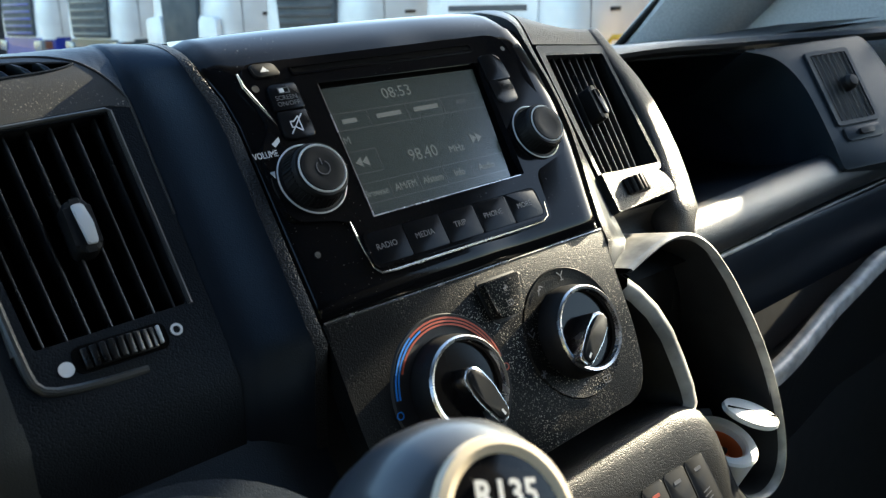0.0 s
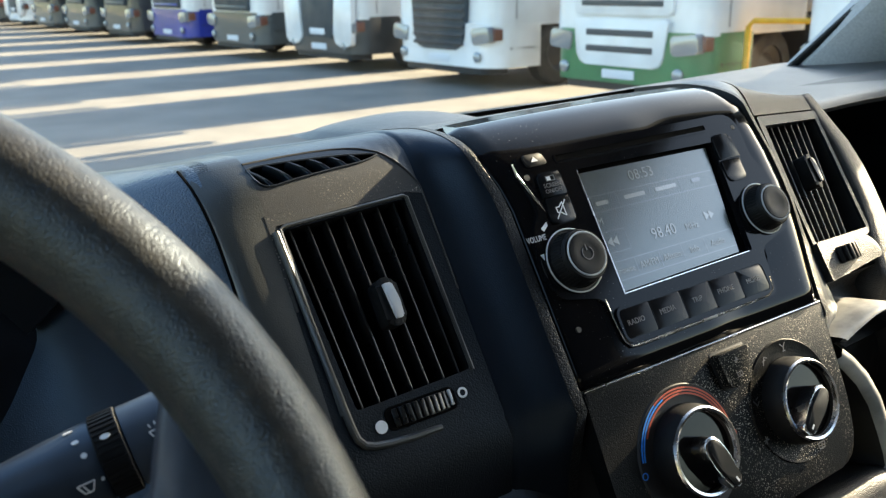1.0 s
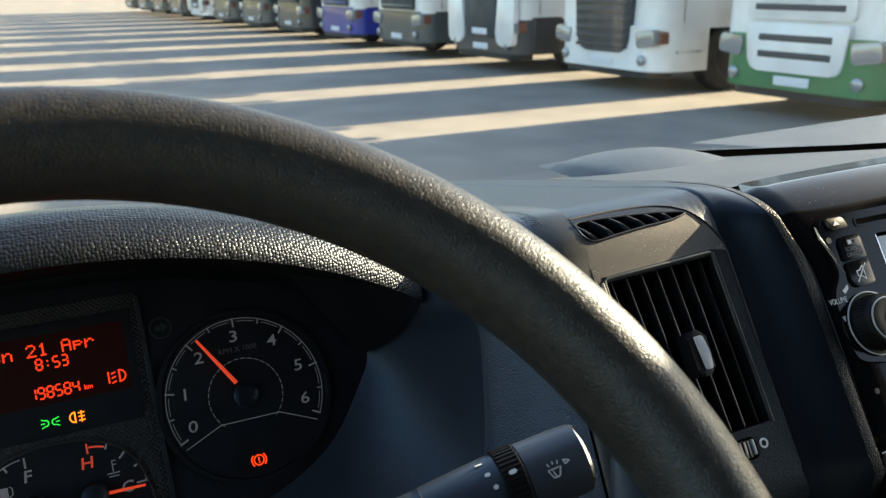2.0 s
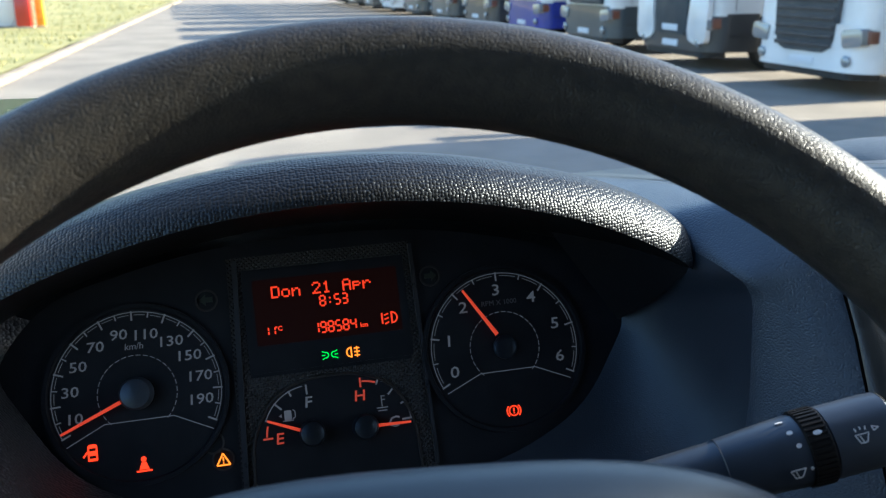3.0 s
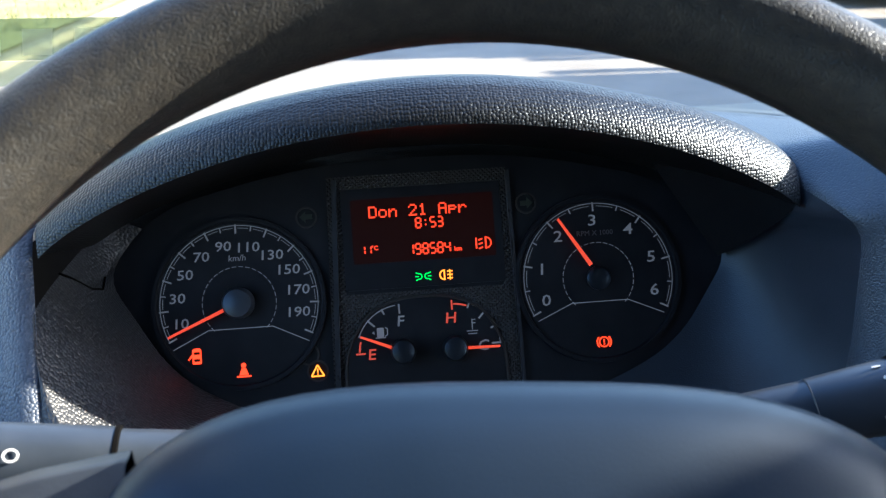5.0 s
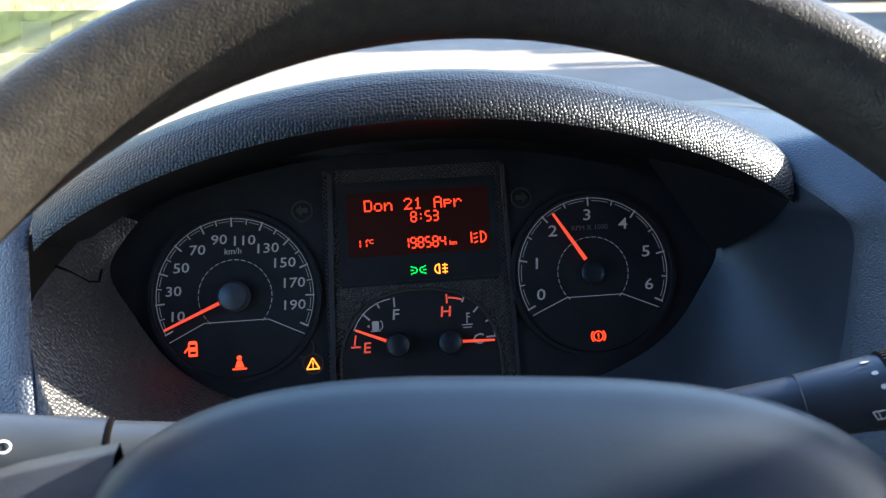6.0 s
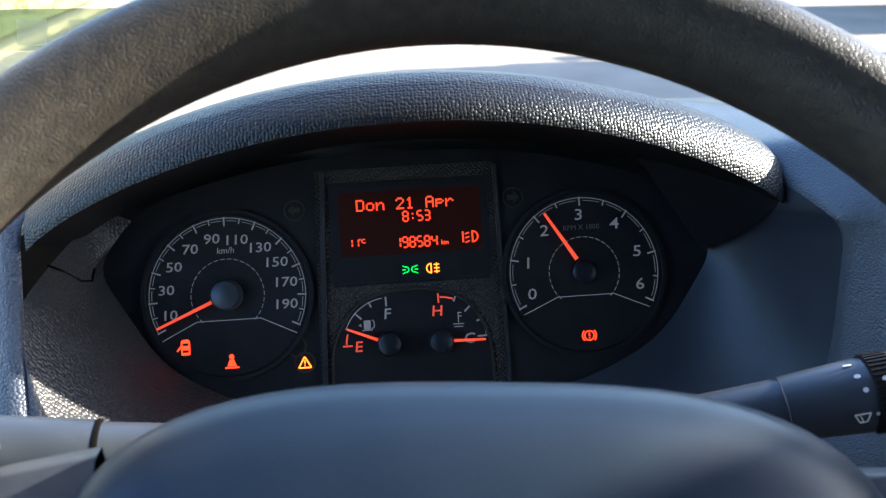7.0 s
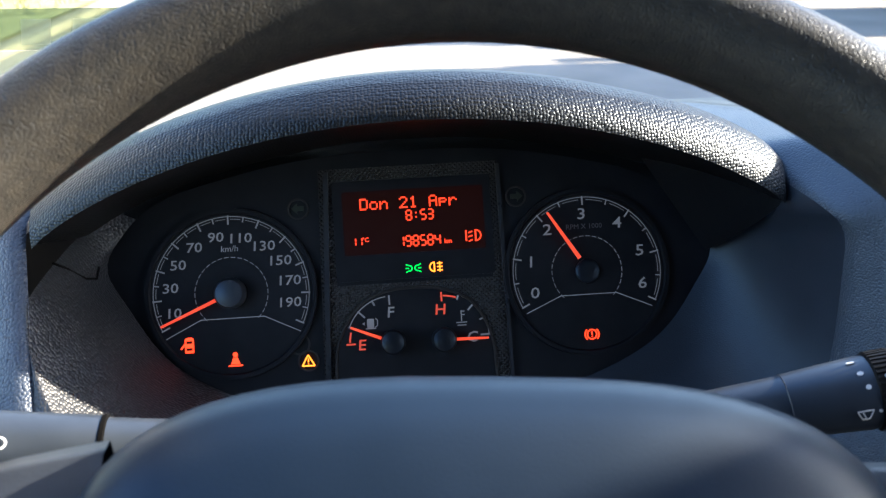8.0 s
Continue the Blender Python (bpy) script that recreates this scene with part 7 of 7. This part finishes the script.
def lorry(m, upper, lower, grille, style, label, height=3.55):
    t = thing("lorry", m, label, "lorry", "parked lorries")
    W2 = 1.245

    def front(name, outline, x0, x1, mat, lab="", bev=0.03, round_to=None):
        """A plate on the cab's nose; outline in (y, z)."""
        bm = poly([(y, z) for y, z in outline], x0, x1, bev)
        mm = Matrix(((0, 0, 1, 0), (1, 0, 0, 0), (0, 1, 0, 0), (0, 0, 0, 1)))
        return part(name, bm, mat, t, lab, mm)

    # cab shell, softly rounded in plan
    rows = []
    for z, inset, back in ((0.95, 0.0, 0.0), (1.4, 0.0, 0.0), (1.95, 0.015, 0.03), (2.3, 0.03, 0.10), (2.9, 0.07, 0.30), (height - 0.25, 0.13, 0.55), (height, 0.22, 0.9)):
        rows.append([(x - (back if x > -0.8 else 0), y * (1 - inset / W2), z) for x, y in round_poly([(0, -W2), (0, W2), (-2.1, W2), (-2.1, -W2)], [0.28, 0.28, 0.05, 0.05], 5)])
    bm = loft(rows, close=True)
    part("cab", bm, upper, t)
    part("roof", poly([(p[0], p[1]) for p in rows[-1]], height - 0.01, height + 0.04, 0.02), upper, t)
    # bumper with chamfered corners
    part("bumper", poly(round_poly([(0.06, -1.0), (0.06, 1.0), (-0.18, 1.25), (-0.95, 1.25), (-0.95, -1.25), (-0.18, -1.25)], [0.25, 0.25, 0.15, 0.05, 0.05, 0.15], 5), 0.34, 0.99, 0.03), lower, t, "painted bumper")
    part("chin", poly(round_poly([(0.02, -0.95), (0.02, 0.95), (-0.4, 1.15), (-0.4, -1.15)], 0.1), 0.24, 0.35), MATT, t)
    if style == "big":       # one tall dark grille with horizontal bars, white cheeks
        g = front("grille", round_poly([(-0.72, 1.95), (0.72, 1.95), (0.62, 0.72), (0.45, 0.58), (-0.45, 0.58), (-0.62, 0.72)], 0.08), 0.0, 0.085, grille, "tall dark grille")
        for i in range(10):
            part("grille_bar", box((0, 0.68 + i * 0.125, 0.095), (1.22 + 0.012 * i, 0.06, 0.03), 0.012), STEEL, g)
        front("badge", rrect(0.34, 0.09, 0.02, 0, 1.98), 0.08, 0.1, SATIN)
    elif style == "split":   # white upper and lower grille panels with dark slots
        g = front("grille", round_poly([(-0.8, 2.0), (0.8, 2.0), (0.78, 1.18), (-0.78, 1.18)], 0.06), 0.0, 0.06, upper, "pale upper grille")
        for i in range(4):
            part("grille_slot", box((0, 1.32 + 0.17 * i, 0.055), (1.3, 0.075, 0.03), 0.01), GRILLE, g)
        g2 = front("lower_grille", round_poly([(-0.76, 1.14), (0.76, 1.14), (0.68, 0.55), (-0.68, 0.55)], [0.05, 0.05, 0.14, 0.14]), 0.0, 0.085, upper, "pale lower grille")
        for i in range(2):
            part("grille_slot", box((0, 0.76 + 0.2 * i, 0.08), (1.08, 0.085, 0.03), 0.015), GRILLE, g2)
    elif style == "mask":    # dark tapering mask between white lamp cheeks
        front("grille", round_poly([(-0.62, 1.95), (0.62, 1.95), (0.5, 0.6), (-0.5, 0.6)], 0.06), 0.0, 0.09, grille, "dark tapering grille mask")
        for s in (1, -1):
            front("cheek", round_poly([(s * 0.66, 1.45), (s * 1.2, 1.4), (s * 1.16, 0.5), (s * 0.74, 0.46), (s * 0.56, 0.6)][::s], 0.08), 0.0, 0.1, PAINT["white"], "white lamp cheek")
        front("plate_holder", rrect(0.52, 0.11, 0.01, 0, 0.72), 0.09, 0.1, MARK)
    else:                    # plain ribbed grille
        g = front("grille", round_poly([(-0.85, 1.9), (0.85, 1.9), (0.8, 1.02), (-0.8, 1.02)], 0.05), 0.0, 0.06, grille, "ribbed grille")
        for i in range(5):
            part("grille_bar", box((0, 1.1 + i * 0.16, 0.065), (1.5, 0.05, 0.03), 0.012), lower, g)
    for s in (1, -1):
        zc = 0.78 if style != "split" else 0.82
        h = front("headlamp", round_poly([(s * 0.78, zc + 0.13), (s * 1.17, zc + 0.17), (s * 1.2, zc - 0.06), (s * 0.82, zc - 0.11)][::s], 0.04), -0.05, 0.085, LIGHTGLASS, "clear headlamp")
        front("turn_lamp", round_poly([(s * 1.12, zc + 0.15), (s * 1.235, zc + 0.13), (s * 1.235, zc - 0.03), (s * 1.14, zc - 0.05)][::s], 0.02), -0.16, -0.01, AMBERGLASS, "amber turn lamp")
        part("fog_lamp", lathe([(0.075, 0), (0.08, 0.03), (0.06, 0.045), (0, 0.05)], 18, m=Matrix.Translation((0.055, s * 0.92, 0.5)) @ pose(0, 0, 0, 0, 90)), LIGHTGLASS, t)
        wheel(t, -1.4, s * 1.05)
        part("mirror", box((-0.05, s * 1.42, 2.35), (0.12, 0.22, 0.6), 0.05), MATT, t)
        part("mirror_arm", tube([(-0.1, s * 1.2, 2.6), (-0.05, s * 1.4, 2.62)], 0.025, 8), MATT, t)
        part("step", box((-0.55, s * 1.2, 0.62), (0.5, 0.1, 0.06), 0.01), STEEL, t)
        part("door_seam", box((-0.42, s * 1.243, 1.7), (0.012, 0.012, 1.3)), MATT, t)
        part("door_handle", box((-0.95, s * 1.25, 1.45), (0.22, 0.02, 0.05), 0.008), MATT, t)
        part("side_window", poly(round_poly([(-0.45, 2.0), (-0.62, 2.75), (-1.35, 2.75), (-1.35, 1.95)], 0.05), -0.01, 0.012), PIANO, t, m=Matrix(((1, 0, 0, 0), (0, 0, s, s * 1.205), (0, 1, 0, 0), (0, 0, 0, 1))))
    front("windscreen", round_poly([(-1.08, 2.86), (1.08, 2.86), (1.12, 2.05), (-1.12, 2.05)], 0.08), 0, 0.02, PIANO, "dark cab windscreen").matrix_local = Matrix(((0, -0.26, 1, 0.53), (1, 0, 0, 0), (0, 1, 0.26, 0), (0, 0, 0, 1)))
    front("plate", rrect(0.52, 0.11, 0.01, 0, 0.45), 0.05, 0.075, MARK, "pale plate with plain bar")
    # chassis and trailer
    part("chassis", box((-5.5, 0, 0.85), (7.5, 0.9, 0.25), 0.02), STEEL, t)
    part("trailer", box((-9.2, 0, 2.55), (13.2, 2.5, 2.8), 0.04), CURTAIN, t, "pale box trailer")
    for x in (-4.9, -12.2, -13.5):
        for s in (1, -1):
            wheel(t, x, s * 1.0)
    part("tank", lathe([(0, -0.6), (0.3, -0.6), (0.34, -0.55), (0.34, 0.55), (0.3, 0.6), (0, 0.6)], 20, m=Matrix.Translation((-3.2, 0.9, 0.75)) @ pose(0, 0, 0, 0, 90)), STEEL, t)
    return t


P_ = PAINT
FLEET = [("white", "white", "big", "white tractor lorry with tall dark grille", 3.75), ("white", "green", "split", "green and white tractor lorry with slotted white grille", 3.85),
         ("white", "white", "big", "white tractor lorry with tall blue-grey barred grille", 3.95), ("white", "dark", "mask", "white tractor lorry with dark tapering grille mask", 3.95),
         ("white", "slate", "plain", "white lorry with slate grey bumper", 3.85), ("white", "blue", "plain", "white lorry with bright blue bumper", 3.85),
         ("dark", "dark", "plain", "dark grey tractor lorry with ribbed grille", 3.85), ("slate", "slate", "plain", "slate grey tractor lorry with ribbed grille", 3.85), ("dark", "slate", "plain", "dark tractor lorry with slate grey bumper", 3.75),
         ("white", "white", "mask", "white tractor lorry far down the row", 3.85), ("red", "dark", "plain", "red tractor lorry far down the row", 3.85), ("grey", "dark", "plain", "grey tractor lorry far down the row", 3.85),
         ("white", "grey", "plain", "pale tractor lorry far down the row", 3.85), ("blue", "dark", "plain", "blue tractor lorry far down the row", 3.85)]
for _i, (_u, _l, _s, _lab, _h) in enumerate(FLEET):
    kk = _i - 1
    lorry(Matrix.Translation((8.05 - 0.088 * 3.62 * kk, 8.35 + 3.62 * kk, 0)) @ pose(0, 0, 0, 0, 0, 180 + 5), P_[_u], P_[_l], GRILLE, _s, _lab, _h)

# yellow hoop guard between two lorries
HOOP = thing("hoop_guard", Matrix.Translation((8.97, 6.7, 0)) @ pose(0, 0, 0, 0, 0, 35), "yellow tubular hoop guard with low yellow box", "guard rail")
part("hoop", tube([(0, -0.38, 0), (0, -0.38, 1.05), (0, -0.33, 1.12), (0, 0.33, 1.12), (0, 0.38, 1.05), (0, 0.38, 0)], 0.035, 10), YELLOW, HOOP)
part("cross_bar", tube([(0, -0.38, 0.55), (0, 0.38, 0.55)], 0.03, 10), YELLOW, HOOP)
part("foot_box", box((0.05, -0.05, 0.23), (0.45, 0.72, 0.46), 0.03), YELLOW, HOOP)
